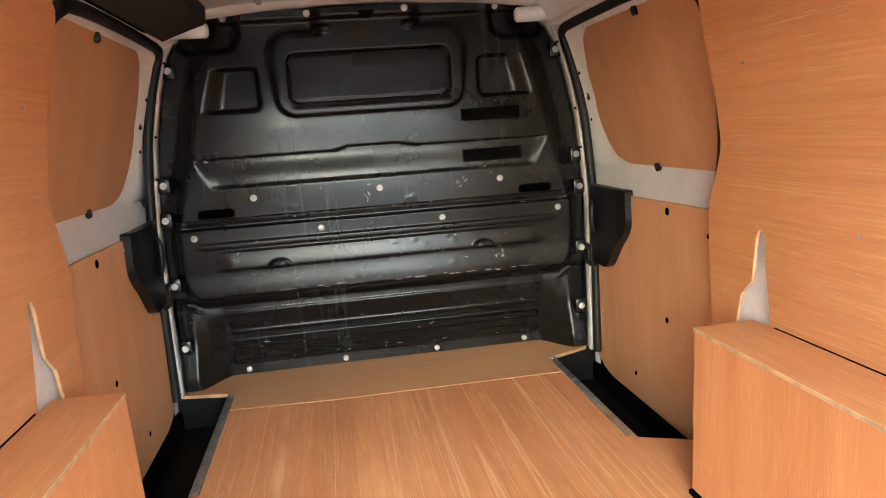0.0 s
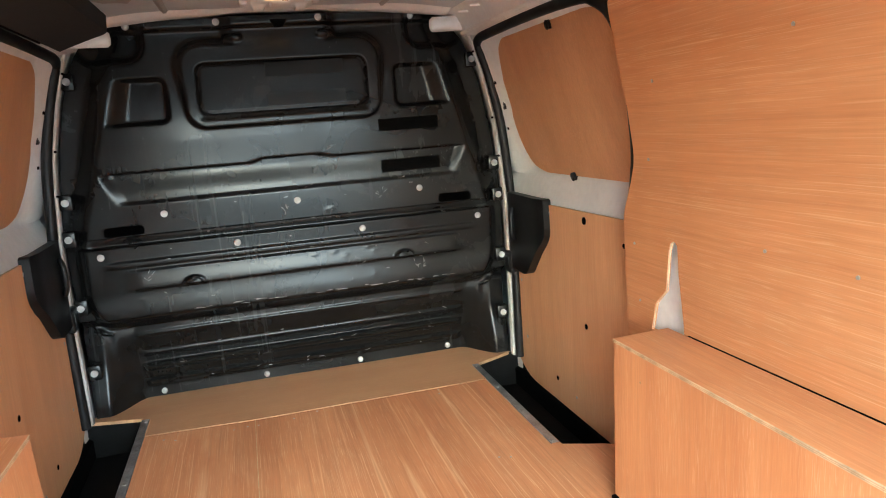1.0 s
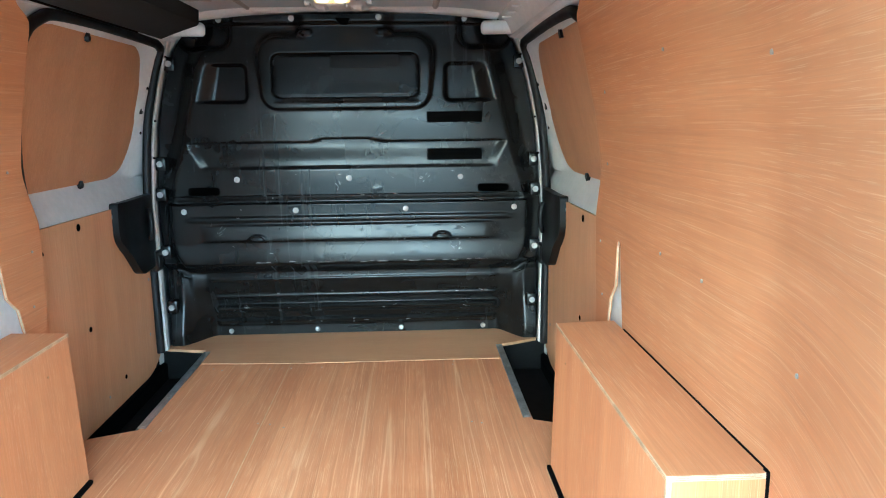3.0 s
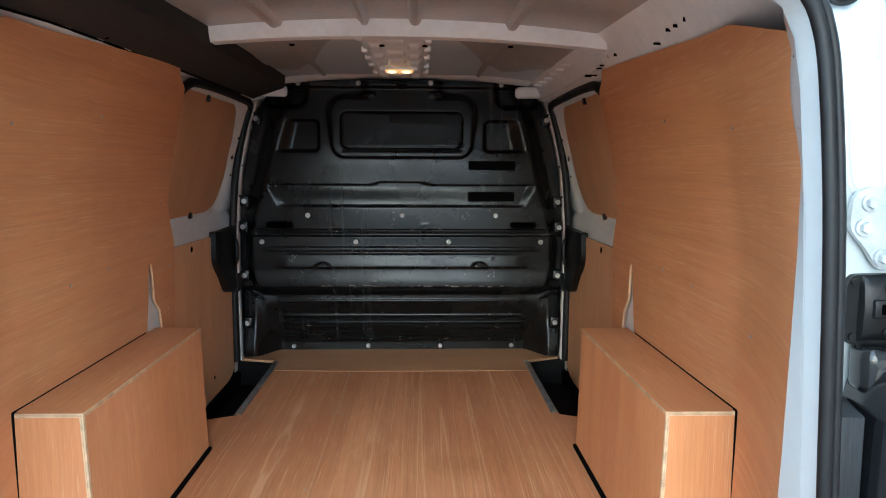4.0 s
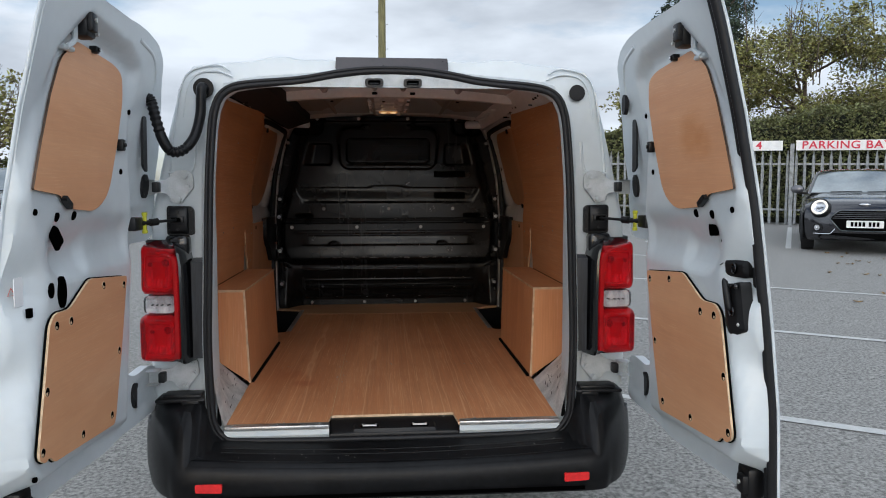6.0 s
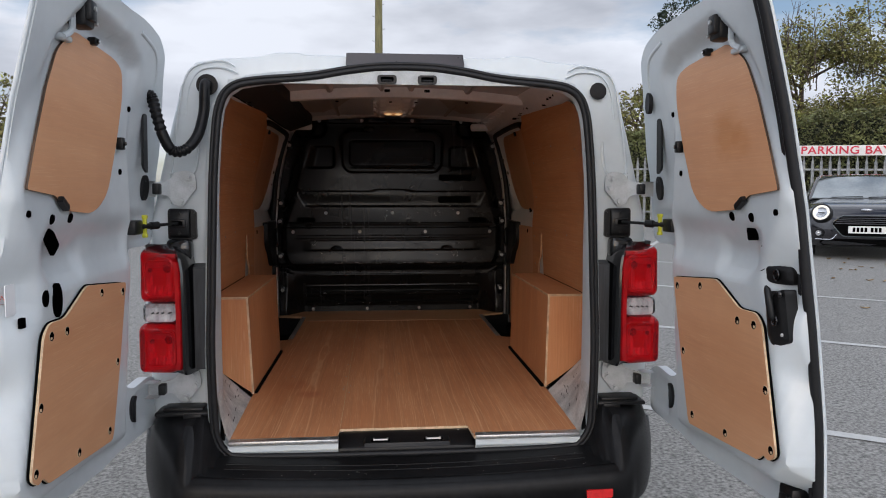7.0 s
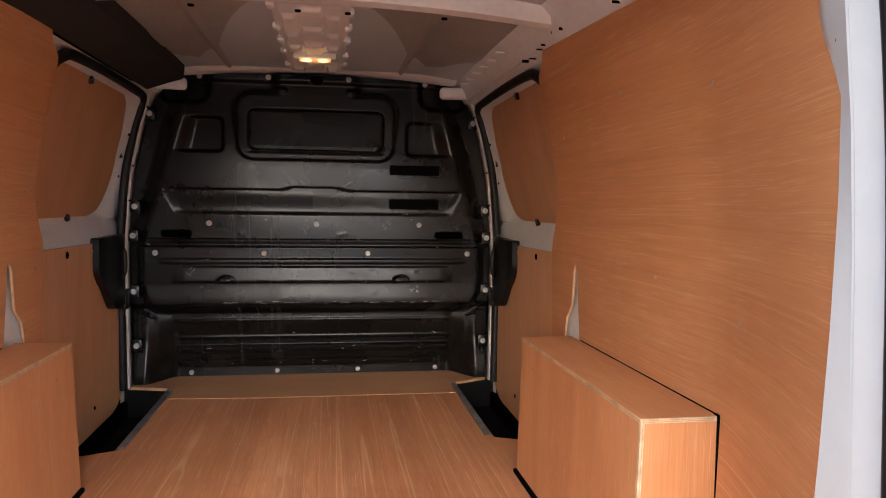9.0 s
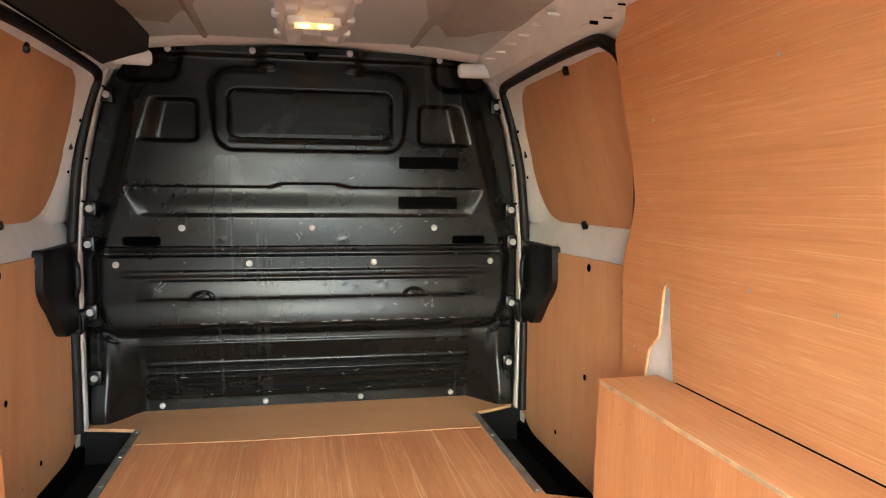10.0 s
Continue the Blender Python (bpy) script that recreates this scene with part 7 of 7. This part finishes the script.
def tree(base, height, spread, seed, lmat, label, count=9000, leaf=0.17, trunk=0.16, low=0.25, bare=0):
    rng = random.Random(seed)
    x, y = base
    g = ground_z(y)
    tr = thing("tree", label, "tree", "trees beyond the hedge")
    bm = bmesh.new()
    tips = []
    top = Vector((x, y, g + height * 0.8))
    tube(bm, curve_pts([(x, y, g), (x + rng.uniform(-0.2, 0.2), y, g + height * 0.35), (x + rng.uniform(-0.3, 0.3), y + 0.1, g + height * 0.6), top], 4), [trunk * (1 - 0.8 * i / 12) for i in range(13)], 8)
    for k in range(26):
        t = rng.uniform(low, 0.8)
        a = rng.uniform(0, 6.28)
        r = spread * (0.5 + 0.5 * math.sin(math.pi * min(1, (t - low) / (1 - low) + 0.15))) * rng.uniform(0.55, 1.0)
        s0 = Vector((x, y, g + height * t))
        e = s0 + Vector((math.cos(a) * r, math.sin(a) * r, height * rng.uniform(0.08, 0.24)))
        mid = s0.lerp(e, 0.5) + Vector((rng.uniform(-0.2, 0.2), rng.uniform(-0.2, 0.2), rng.uniform(-0.1, 0.25)))
        tube(bm, curve_pts([s0, mid, e], 3), [trunk * 0.35 * (1 - 0.13 * i) for i in range(7)], 5)
        tips += [e, mid.lerp(e, 0.6), mid]
    for k in range(bare):
        a, r = rng.uniform(0, 6.28), rng.uniform(0.1, spread * 0.9)
        s0 = Vector((x + math.cos(a) * r, y + math.sin(a) * r, g + height * rng.uniform(0.6, 0.8)))
        e = s0 + Vector((rng.uniform(-0.5, 0.5), rng.uniform(-0.3, 0.3), height * rng.uniform(0.18, 0.38)))
        tube(bm, [s0, s0.lerp(e, 0.5) + Vector((rng.uniform(-0.1, 0.1), 0, 0)), e], [0.02, 0.014, 0.006], 4)
        for j in range(4):
            b0 = s0.lerp(e, rng.uniform(0.3, 0.9))
            tube(bm, [b0, b0 + Vector((rng.uniform(-0.4, 0.4), rng.uniform(-0.3, 0.3), rng.uniform(0.1, 0.5)))], [0.009, 0.004], 4)
    part("trunk", bm, BARK, tr, smooth=50)
    bm = bmesh.new()
    spots = []
    clumps = [t + Vector((rng.gauss(0, 0.25), rng.gauss(0, 0.25), rng.gauss(0.1, 0.2))) for t in tips for _ in range(2)]
    sizes = [rng.uniform(0.22, 0.62) * spread * 0.42 for _ in clumps]
    for _ in range(count):
        i = rng.randrange(len(clumps))
        v = Vector((rng.gauss(0, 1), rng.gauss(0, 1), rng.gauss(0, 0.75)))
        v = v.normalized() * rng.uniform(0.5, 1.08) * sizes[i]
        spots.append(clumps[i] + v)
    leaves(bm, spots, rng, leaf)
    tagged(part("crown", bm, lmat, tr, smooth=0), kind="stuff")


tree((14.6, 22.0), 6.6, 2.9, 21, LEAF2, "broad autumn tree with thinning green and yellow leaves", 26000, 0.125, 0.18, 0.2, 26)
tree((17.6, 19.6), 7.0, 3.0, 22, LEAF2, "broad autumn tree with thinning green and yellow leaves", 26000, 0.125, 0.18, 0.2, 22)
tree((11.7, 22.9), 5.2, 2.0, 25, LEAF2, "broad autumn tree with thinning green and yellow leaves", 14000, 0.12, 0.14, 0.2, 6)
tree((13.6, 27.5), 9.4, 2.1, 23, LEAF3, "tall dark green pine tree", 20000, 0.13, 0.2, 0.35)
tree((10.2, 25.5), 5.0, 1.3, 26, LEAF2, "small green tree beyond the car park", 3500, 0.16, 0.12, 0.25)
tree((-12.6, 22.0), 4.3, 1.6, 24, LEAF2, "small thin tree at the edge of the car park", 2600, 0.15, 0.1, 0.3, 8)
hedge("hedge", (-24.0, 22.0), (-9.6, 23.5), lambda u: 1.5, 1.2, 7000, 9, 0.16)

# utility pole with two lines
pole = thing("utility_pole", "tall weathered wooden utility pole with climbing pegs", "pole")
px, py = -0.06, 23.4
gz = ground_z(py)
bm = bmesh.new()
tube(bm, [(px, py, gz), (px, py, gz + 5), (px + 0.02, py, gz + 11)], [0.15, 0.135, 0.115], 14)
part("shaft", bm, POLE_W, pole, smooth=60)
for k in range(14):
    sx = 1 if k % 2 else -1
    z = gz + 4.2 + k * 0.42
    bm = bmesh.new()
    tube(bm, [(px, py - 0.05, z), (px + sx * 0.2, py - 0.08, z), (px + sx * 0.205, py - 0.08, z + 0.03)], 0.010, 5)
    part("climbing_peg", bm, GALV, pole)
for k, (x1, y1, z1, x2, y2, z2) in enumerate(((1.5, 20, 10.2, 30, 22, 8.2), (1.5, 20.5, 10.6, 30, 23, 8.8))):
    bm = bmesh.new()
    tube(bm, [(px, py, gz + 10.9), ((px + x2) / 2, (py + y2) / 2, 9.0 + 0.3 * k), (x2, y2, z2 + 1)], 0.014, 5)
    part("cable", bm, RUBBER, pole)

# parked cars
PAINT_DARK = mat("dark_metallic_paint", (0.016, 0.016, 0.020), 0.16, 0.2, var=0.1, scale=6, coat=1.0)
PLATE = mat("plate_white", (0.72, 0.72, 0.70), 0.4, var=0.04, scale=30)
LAMP_IN = mat("lamp_silver", (0.55, 0.56, 0.58), 0.15, 0.8, var=0.1, scale=40)
# pale base colour paints the sky's reflection into the windscreen
SKY_PALE_GLASS = mat("car_glass", (0.30, 0.335, 0.345), 0.07, 0.45, var=0.12, scale=3, coat=0.8)
SEAT_DARK = mat("dark_car_trim", (0.02, 0.02, 0.022), 0.7, var=0.2, scale=10)
RING_GLOW = glow_mat("daylight_ring", (0.86, 0.93, 1.0), 0.28)


def hatchback(pos, yaw, label, paint):
    """A small rounded hatchback, its nose towards -y before turning."""
    car = thing("car", label, "car", "parked cars")
    # nose and bonnet: a profile swept across the width, turning in at the corners
    prof = [(0.12, 0.20, 0.80, 0.22), (0.03, 0.25, 0.83, 0.26), (0.005, 0.34, 0.85, 0.28), (0.0, 0.46, 0.86, 0.28), (0.008, 0.56, 0.865, 0.27), (0.03, 0.635, 0.865, 0.26), (0.06, 0.69, 0.865, 0.25),
            (0.11, 0.75, 0.865, 0.23), (0.18, 0.805, 0.865, 0.20), (0.29, 0.855, 0.86, 0.16), (0.46, 0.898, 0.855, 0.11), (0.75, 0.940, 0.85, 0.07), (1.0, 0.965, 0.845, 0.05), (1.16, 0.985, 0.84, 0.03)]

    def nose(i, u):
        y, z, w, c = prof[i]
        top = sstep(0.74, 0.90, z)
        # bonnet crown with two soft ridges that run back from the headlights
        z += top * (-0.085 * abs(u) ** 4 + 0.012 * math.exp(-((abs(u) - 0.72) / 0.12) ** 2))
        return (w * u, y + c * abs(u) ** 3.2, z)
    bm = bmesh.new()
    us = steps(-1, 1, 40)
    loft(bm, [[nose(i, u) for u in us] for i in range(len(prof))])
    body = part("bonnet_and_bumper", bm, paint, car, "glossy black bonnet and bumper", smooth=60)
    for s in (-1, 1):
        bm = bmesh.new()
        rows = []
        for y in (0.30, 0.42, 0.6, 0.9, 1.2, 1.8, 2.6, 3.4, 3.8, 4.0):
            zt = lerp_table(((0.30, 0.72), (0.42, 0.79), (0.6, 0.835), (0.9, 0.87), (1.2, 0.90), (4.0, 0.93)), y)
            k = sstep(3.5, 4.05, y) * 0.12
            rows.append([(s * (0.850 - k), y, zt), (s * (0.885 - k), y, zt - 0.05), (s * (0.895 - k), y, 0.62), (s * (0.885 - k), y, 0.40), (s * (0.84 - k), y, 0.21)])
        loft(bm, rows)
        part("side_panel", bm, paint, car, smooth=50)
        # dark wheel arch trim
        for yw in (0.74, 3.35):
            bm = bmesh.new()
            tube(bm, [(s * 0.888, yw + 0.345 * math.cos(a), 0.305 + 0.345 * math.sin(a)) for a in steps(-0.25, math.pi + 0.25, 18)], 0.022, 6)
            part("arch_trim", bm, BLACK_PLASTIC, car, smooth=60)
    bm = bmesh.new()
    loft(bm, [[(x * (1 - 0.1 * abs(zz - 0.5)), 4.0 + 0.10 * math.cos(x * 1.5) - 0.05 * zz, 0.22 + 0.74 * zz) for x in steps(-0.76, 0.76, 10)] for zz in steps(0, 1, 6)])
    part("tailgate", bm, paint, car, smooth=50)
    # roof and pillars
    bm = bmesh.new()
    loft(bm, [[(-w, y, z - 0.05), (-w * 0.86, y, z - 0.012), (-w * 0.4, y, z), (0, y, z + 0.004), (w * 0.4, y, z), (w * 0.86, y, z - 0.012), (w, y, z - 0.05)]
              for y, w, z in ((1.70, 0.645, 1.372), (1.80, 0.655, 1.392), (2.2, 0.665, 1.422), (3.0, 0.665, 1.425), (3.6, 0.64, 1.385), (3.75, 0.62, 1.345))])
    part("roof", bm, paint, car, "dark roof", smooth=50)
    bm = bmesh.new()
    loft(bm, [[(x, y, z) for x in (-0.66, 0, 0.66)] for y, z in ((1.20, 0.93), (1.75, 1.0), (2.4, 0.95), (3.7, 1.0))])
    for s in (-1, 1):
        box(bm, (s * 0.16, 2.15, 0.9), (s * 0.58, 2.3, 1.22), 0.05)
        box(bm, (s * 0.26, 2.16, 1.2), (s * 0.48, 2.26, 1.36), 0.04)
    part("cabin", bm, SEAT_DARK, car, "dark cabin with seats")
    bm = bmesh.new()
    loft(bm, [[(x * w, y + 0.10 * abs(x) ** 2.2, z - 0.012 * abs(x) ** 2) for x in steps(-1, 1, 14)] for y, z, w in ((1.10, 0.985, 0.775), (1.32, 1.118, 0.735), (1.52, 1.245, 0.69), (1.68, 1.365, 0.635))])
    ws = part("windscreen", bm, SKY_PALE_GLASS, car, "windscreen coloured pale like reflected sky", smooth=60)
    for x0 in (-0.46, 0.10):
        bm = bmesh.new()
        tube(bm, [(x0 + 0.30 * t * 1.6, 1.085 + 0.035 * t, 0.998 + 0.012 * t) for t in steps(0, 1, 4)], 0.008, 5)
        part("wiper", bm, BLACK_PLASTIC, ws)
    bm = bmesh.new()
    box(bm, (-0.09, 1.70, 1.29), (0.09, 1.73, 1.345), 0.015)
    part("rear_view_mirror", bm, BLACK_PLASTIC, ws)
    bm = bmesh.new()
    loft(bm, [[(x, 1.04 + 0.10 * abs(x / 0.78) ** 2.2 + d, z) for x in steps(-0.78, 0.78, 12)] for d, z in ((0.0, 0.974), (0.05, 0.988))])
    part("scuttle", bm, BLACK_PLASTIC, car)
    for s in (-1, 1):
        bm = bmesh.new()
        loft(bm, [[(s * (w + dx), y + dy, z) for dx, dy in ((-0.015, -0.015), (0.02, 0.0), (0.035, 0.05), (0.02, 0.11))] for w, y, z in ((0.785, 1.19, 0.96), (0.745, 1.41, 1.11), (0.70, 1.61, 1.24), (0.645, 1.77, 1.362))])
        part("windscreen_pillar", bm, paint, car, smooth=50)
        bm = bmesh.new()
        loft(bm, [[(s * (0.855 - 0.19 * t), y, 0.92 + 0.42 * t) for y in (y0, (y0 + y1) / 2, y1)] for t, y0, y1 in ((0, 1.3, 3.75), (1, 1.9, 3.6))])
        part("side_window", bm, GLASS_DARK, car)
        # round headlights with a bright ring
        ax = Vector((s * 0.34, -1, 0.42)).normalized()
        c = Vector((s * 0.645, 0.118, 0.745)) + ax * 0.01
        q = Vector((0, 0, 1)).rotation_difference(ax)

        def hoop(r, d, n=28):
            return [c + ax * d + q @ Vector((r * math.cos(k * 2 * math.pi / n), r * math.sin(k * 2 * math.pi / n), 0)) for k in range(n)]
        bm = bmesh.new()
        loft(bm, [hoop(0.158, -0.10), hoop(0.156, 0.0), hoop(0.148, 0.016), hoop(0.134, 0.020), hoop(0.128, 0.005)], wrap=True)
        hl = part("headlight", bm, BLACK_PLASTIC, car, "round headlight with a bright ring", smooth=50)
        bm = bmesh.new()
        loft(bm, [hoop(0.130, 0.008), hoop(0.122, 0.020), hoop(0.104, 0.022), hoop(0.092, 0.006)], wrap=True)
        part("light_ring", bm, RING_GLOW, hl, "bright daylight ring", smooth=60)
        bm = bmesh.new()
        loft(bm, [hoop(0.094, 0.004), hoop(0.07, -0.01), hoop(0.03, -0.02), hoop(0.002, -0.022)], wrap=True)
        part("lamp_core", bm, LAMP_IN, hl, smooth=60)
        bm = bmesh.new()
        box(bm, c + ax * 0.006 - Vector((0.05, 0.0, 0.006)), c + ax * 0.006 + Vector((0.05, 0.008, 0.006)), 0.002)
        part("lamp_bar", bm, BLACK_PLASTIC, hl)
        # fog light in its pocket
        bm = bmesh.new()
        cyl(bm, (s * 0.665, 0.118, 0.415), (s * 0.42, -1, 0), 0.072, 0.05, 20)
        fl_ = part("fog_light", bm, BLACK_PLASTIC, car)
        bm = bmesh.new()
        cyl(bm, (s * 0.676, 0.094, 0.415), (s * 0.42, -1, 0), 0.045, 0.02, 18)
        part("fog_lens", bm, LAMP_IN, fl_)
        bm = bmesh.new()
        ball(bm, (s * 0.681, 0.082, 0.415), (0.018, 0.012, 0.018), 8)
        part("fog_bulb", bm, CHROME, fl_)
        bm = bmesh.new()
        ball(bm, (s * 0.985, 1.36, 1.045), (0.112, 0.075, 0.075), 16)
        mir = part("door_mirror", bm, mat("mirror_grey", (0.10, 0.10, 0.11), 0.2, 0.3, var=0.1, coat=0.8), car, "grey door mirror", smooth=60)
        bm = bmesh.new()
        box(bm, (s * 0.80, 1.36, 0.955), (s * 0.95, 1.42, 1.0), 0.012)
        part("mirror_arm", bm, BLACK_PLASTIC, mir)
        for y in (0.74, 3.35):
            wheel = thing("wheel", "", "")
            wheel.parent = car
            bm = bmesh.new()
            loft(bm, [[(s * (0.80 + w), y + r * math.cos(k * math.pi / 14), 0.305 + r * math.sin(k * math.pi / 14)) for k in range(28)] for r, w in ((0.2, -0.09), (0.29, -0.1), (0.306, -0.05), (0.306, 0.05), (0.29, 0.1), (0.2, 0.09))], wrap=True)
            part("tyre", bm, RUBBER, wheel, smooth=45)
            bm = bmesh.new()
            cyl(bm, (s * 0.81, y, 0.305), (1, 0, 0), 0.205, 0.15, 20)
            part("rim", bm, ALU, wheel)
            for k in range(5):
                a = k * 1.2566 + 0.3
                bm = bmesh.new()
                tube(bm, [(s * 0.892, y, 0.305), (s * 0.896, y + 0.19 * math.cos(a), 0.305 + 0.19 * math.sin(a))], [0.03, 0.02], 6)
                part("spoke", bm, BLACK_PLASTIC, wheel)
        # chrome sweep below the fog light
        bm = bmesh.new()
        tube(bm, curve_pts([(s * 0.42, 0.02, 0.40), (s * 0.46, 0.024, 0.345), (s * 0.52, 0.045, 0.318), (s * 0.72, 0.135, 0.318)], 6), 0.010, 6)
        part("bumper_flick", bm, LAMP_IN, car, smooth=60)
    # grille
    gf = lambda a, b: lerp_table(((0.2, 0.12), (0.25, 0.03), (0.34, 0.005), (0.46, 0.0), (0.56, 0.008), (0.635, 0.03), (0.69, 0.06), (0.75, 0.11)), b) + 0.27 * abs(a / 0.86) ** 3.2
    bm = bmesh.new()
    sheet(bm, soften([(-0.36, 0.70), (0.36, 0.70), (0.50, 0.575), (0.44, 0.50), (0.34, 0.37), (-0.34, 0.37), (-0.44, 0.50), (-0.50, 0.575)], 0.06, 5), lambda a, b, t: (a, gf(a, b) - 0.010 + t, b), 0.03, cuts_a=steps(-0.45, 0.45, 12), cuts_b=steps(0.40, 0.68, 7))
    gr = part("grille", bm, MATT_BLACK, car, "black radiator grille", smooth=40)
    bm = bmesh.new()
    rim_ = soften([(-0.36, 0.70), (0.36, 0.70), (0.50, 0.575), (0.44, 0.50), (0.34, 0.37), (-0.34, 0.37), (-0.44, 0.50), (-0.50, 0.575)], 0.06, 5)
    tube(bm, [(a, gf(a, b) - 0.012, b) for a, b in rim_], 0.011, 6, True)
    part("grille_rim", bm, GLASS_DARK, gr, "glossy black rim", smooth=60)
    for z, hw_ in ((0.665, 0.36), (0.635, 0.40), (0.605, 0.43), (0.575, 0.45)):
        bm = bmesh.new()
        tube(bm, [(x, gf(x, z) - 0.016, z) for x in steps(-hw_, hw_, 12)], 0.006, 5)
        part("grille_bar", bm, mat("grille_grey", (0.08, 0.08, 0.085), 0.3, 0.5, var=0.1), gr)
    bm = bmesh.new()
    sheet(bm, rect(-0.26, 0.26, 0.425, 0.540, 0.01), lambda a, b, t: (a, -0.045 + t, b), 0.02)
    pl = part("number_plate", bm, PLATE, car, "white number plate with dark bars")
    for k, x in enumerate((-0.20, -0.145, -0.09, -0.035, 0.05, 0.105, 0.16)):
        bm = bmesh.new()
        box(bm, (x, -0.049, 0.447), (x + 0.038, -0.043, 0.519))
        part("plate_bar", bm, MATT_BLACK, pl)
    bm = bmesh.new()
    sheet(bm, soften([(-0.62, 0.33), (0.62, 0.33), (0.66, 0.26), (0.60, 0.215), (-0.60, 0.215), (-0.66, 0.26)], 0.02, 3), lambda a, b, t: (a, gf(a, b) - 0.010 + t, b), 0.03, cuts_a=steps(-0.6, 0.6, 12))
    part("lower_grille", bm, MATT_BLACK, car)
    bm = bmesh.new()
    ball(bm, (0, 0.155, 0.795), (0.085, 0.03, 0.022), 12)
    part("badge", bm, LAMP_IN, car, smooth=60)
    car.matrix_basis = Matrix.Translation(pos) @ Matrix.Rotation(yaw, 4, "Z")
    return car


car_yaw = math.atan2(LINE_NRM.y, LINE_NRM.x) - math.pi / 2
hw = Vector((7.24, 9.54)) + LINE_DIR * 0.90 - LINE_NRM * 0.74
c1 = hatchback((hw.x, hw.y, ground_z(hw.y + 0.7)), car_yaw, "small black hatchback with round headlights parked by the fence", PAINT_DARK)
copy_thing(c1, Matrix.Translation((-5.9, 9.3, ground_z(10.2))) @ Matrix.Rotation(0.45, 4, "Z"))

# fallen leaves on the car park
LITTER = mat("fallen_leaf_brown", (0.26, 0.17, 0.06), 0.7, var=0.3, scale=20, island=0.4)
rng = random.Random(77)
for k in range(46):
    if k < 30:
        u, v = rng.uniform(-0.6, 2.6), rng.uniform(-2.6, 0.2)
        p = Vector((hw.x, hw.y)) + LINE_DIR * u + LINE_NRM * v
    else:
        p = Vector((rng.uniform(1.3, 6.0), rng.uniform(1.0, 8.0)))
    L = rng.uniform(0.03, 0.06)
    a = rng.uniform(0, 6.28)
    dx, dy = Vector((math.cos(a), math.sin(a))), Vector((-math.sin(a), math.cos(a)))
    bm = bmesh.new()
    z = ground_z(p.y) + 0.006
    rows = []
    for t in (-1.0, -0.4, 0.2, 0.7, 1.0):
        w = 0.45 * L * math.sqrt(max(0.02, 1 - t * t))
        c = p + dx * t * L
        rows.append([(c.x - dy.x * w, c.y - dy.y * w, z + 0.012 * t * t + 0.008), (c.x, c.y, z + 0.010 * t * t), (c.x + dy.x * w, c.y + dy.y * w, z + 0.012 * t * t + 0.006)])
    loft(bm, rows)
    solo("fallen_leaf", bm, LITTER, "dry brown fallen leaf lying on the asphalt", "leaf", group="fallen leaves")
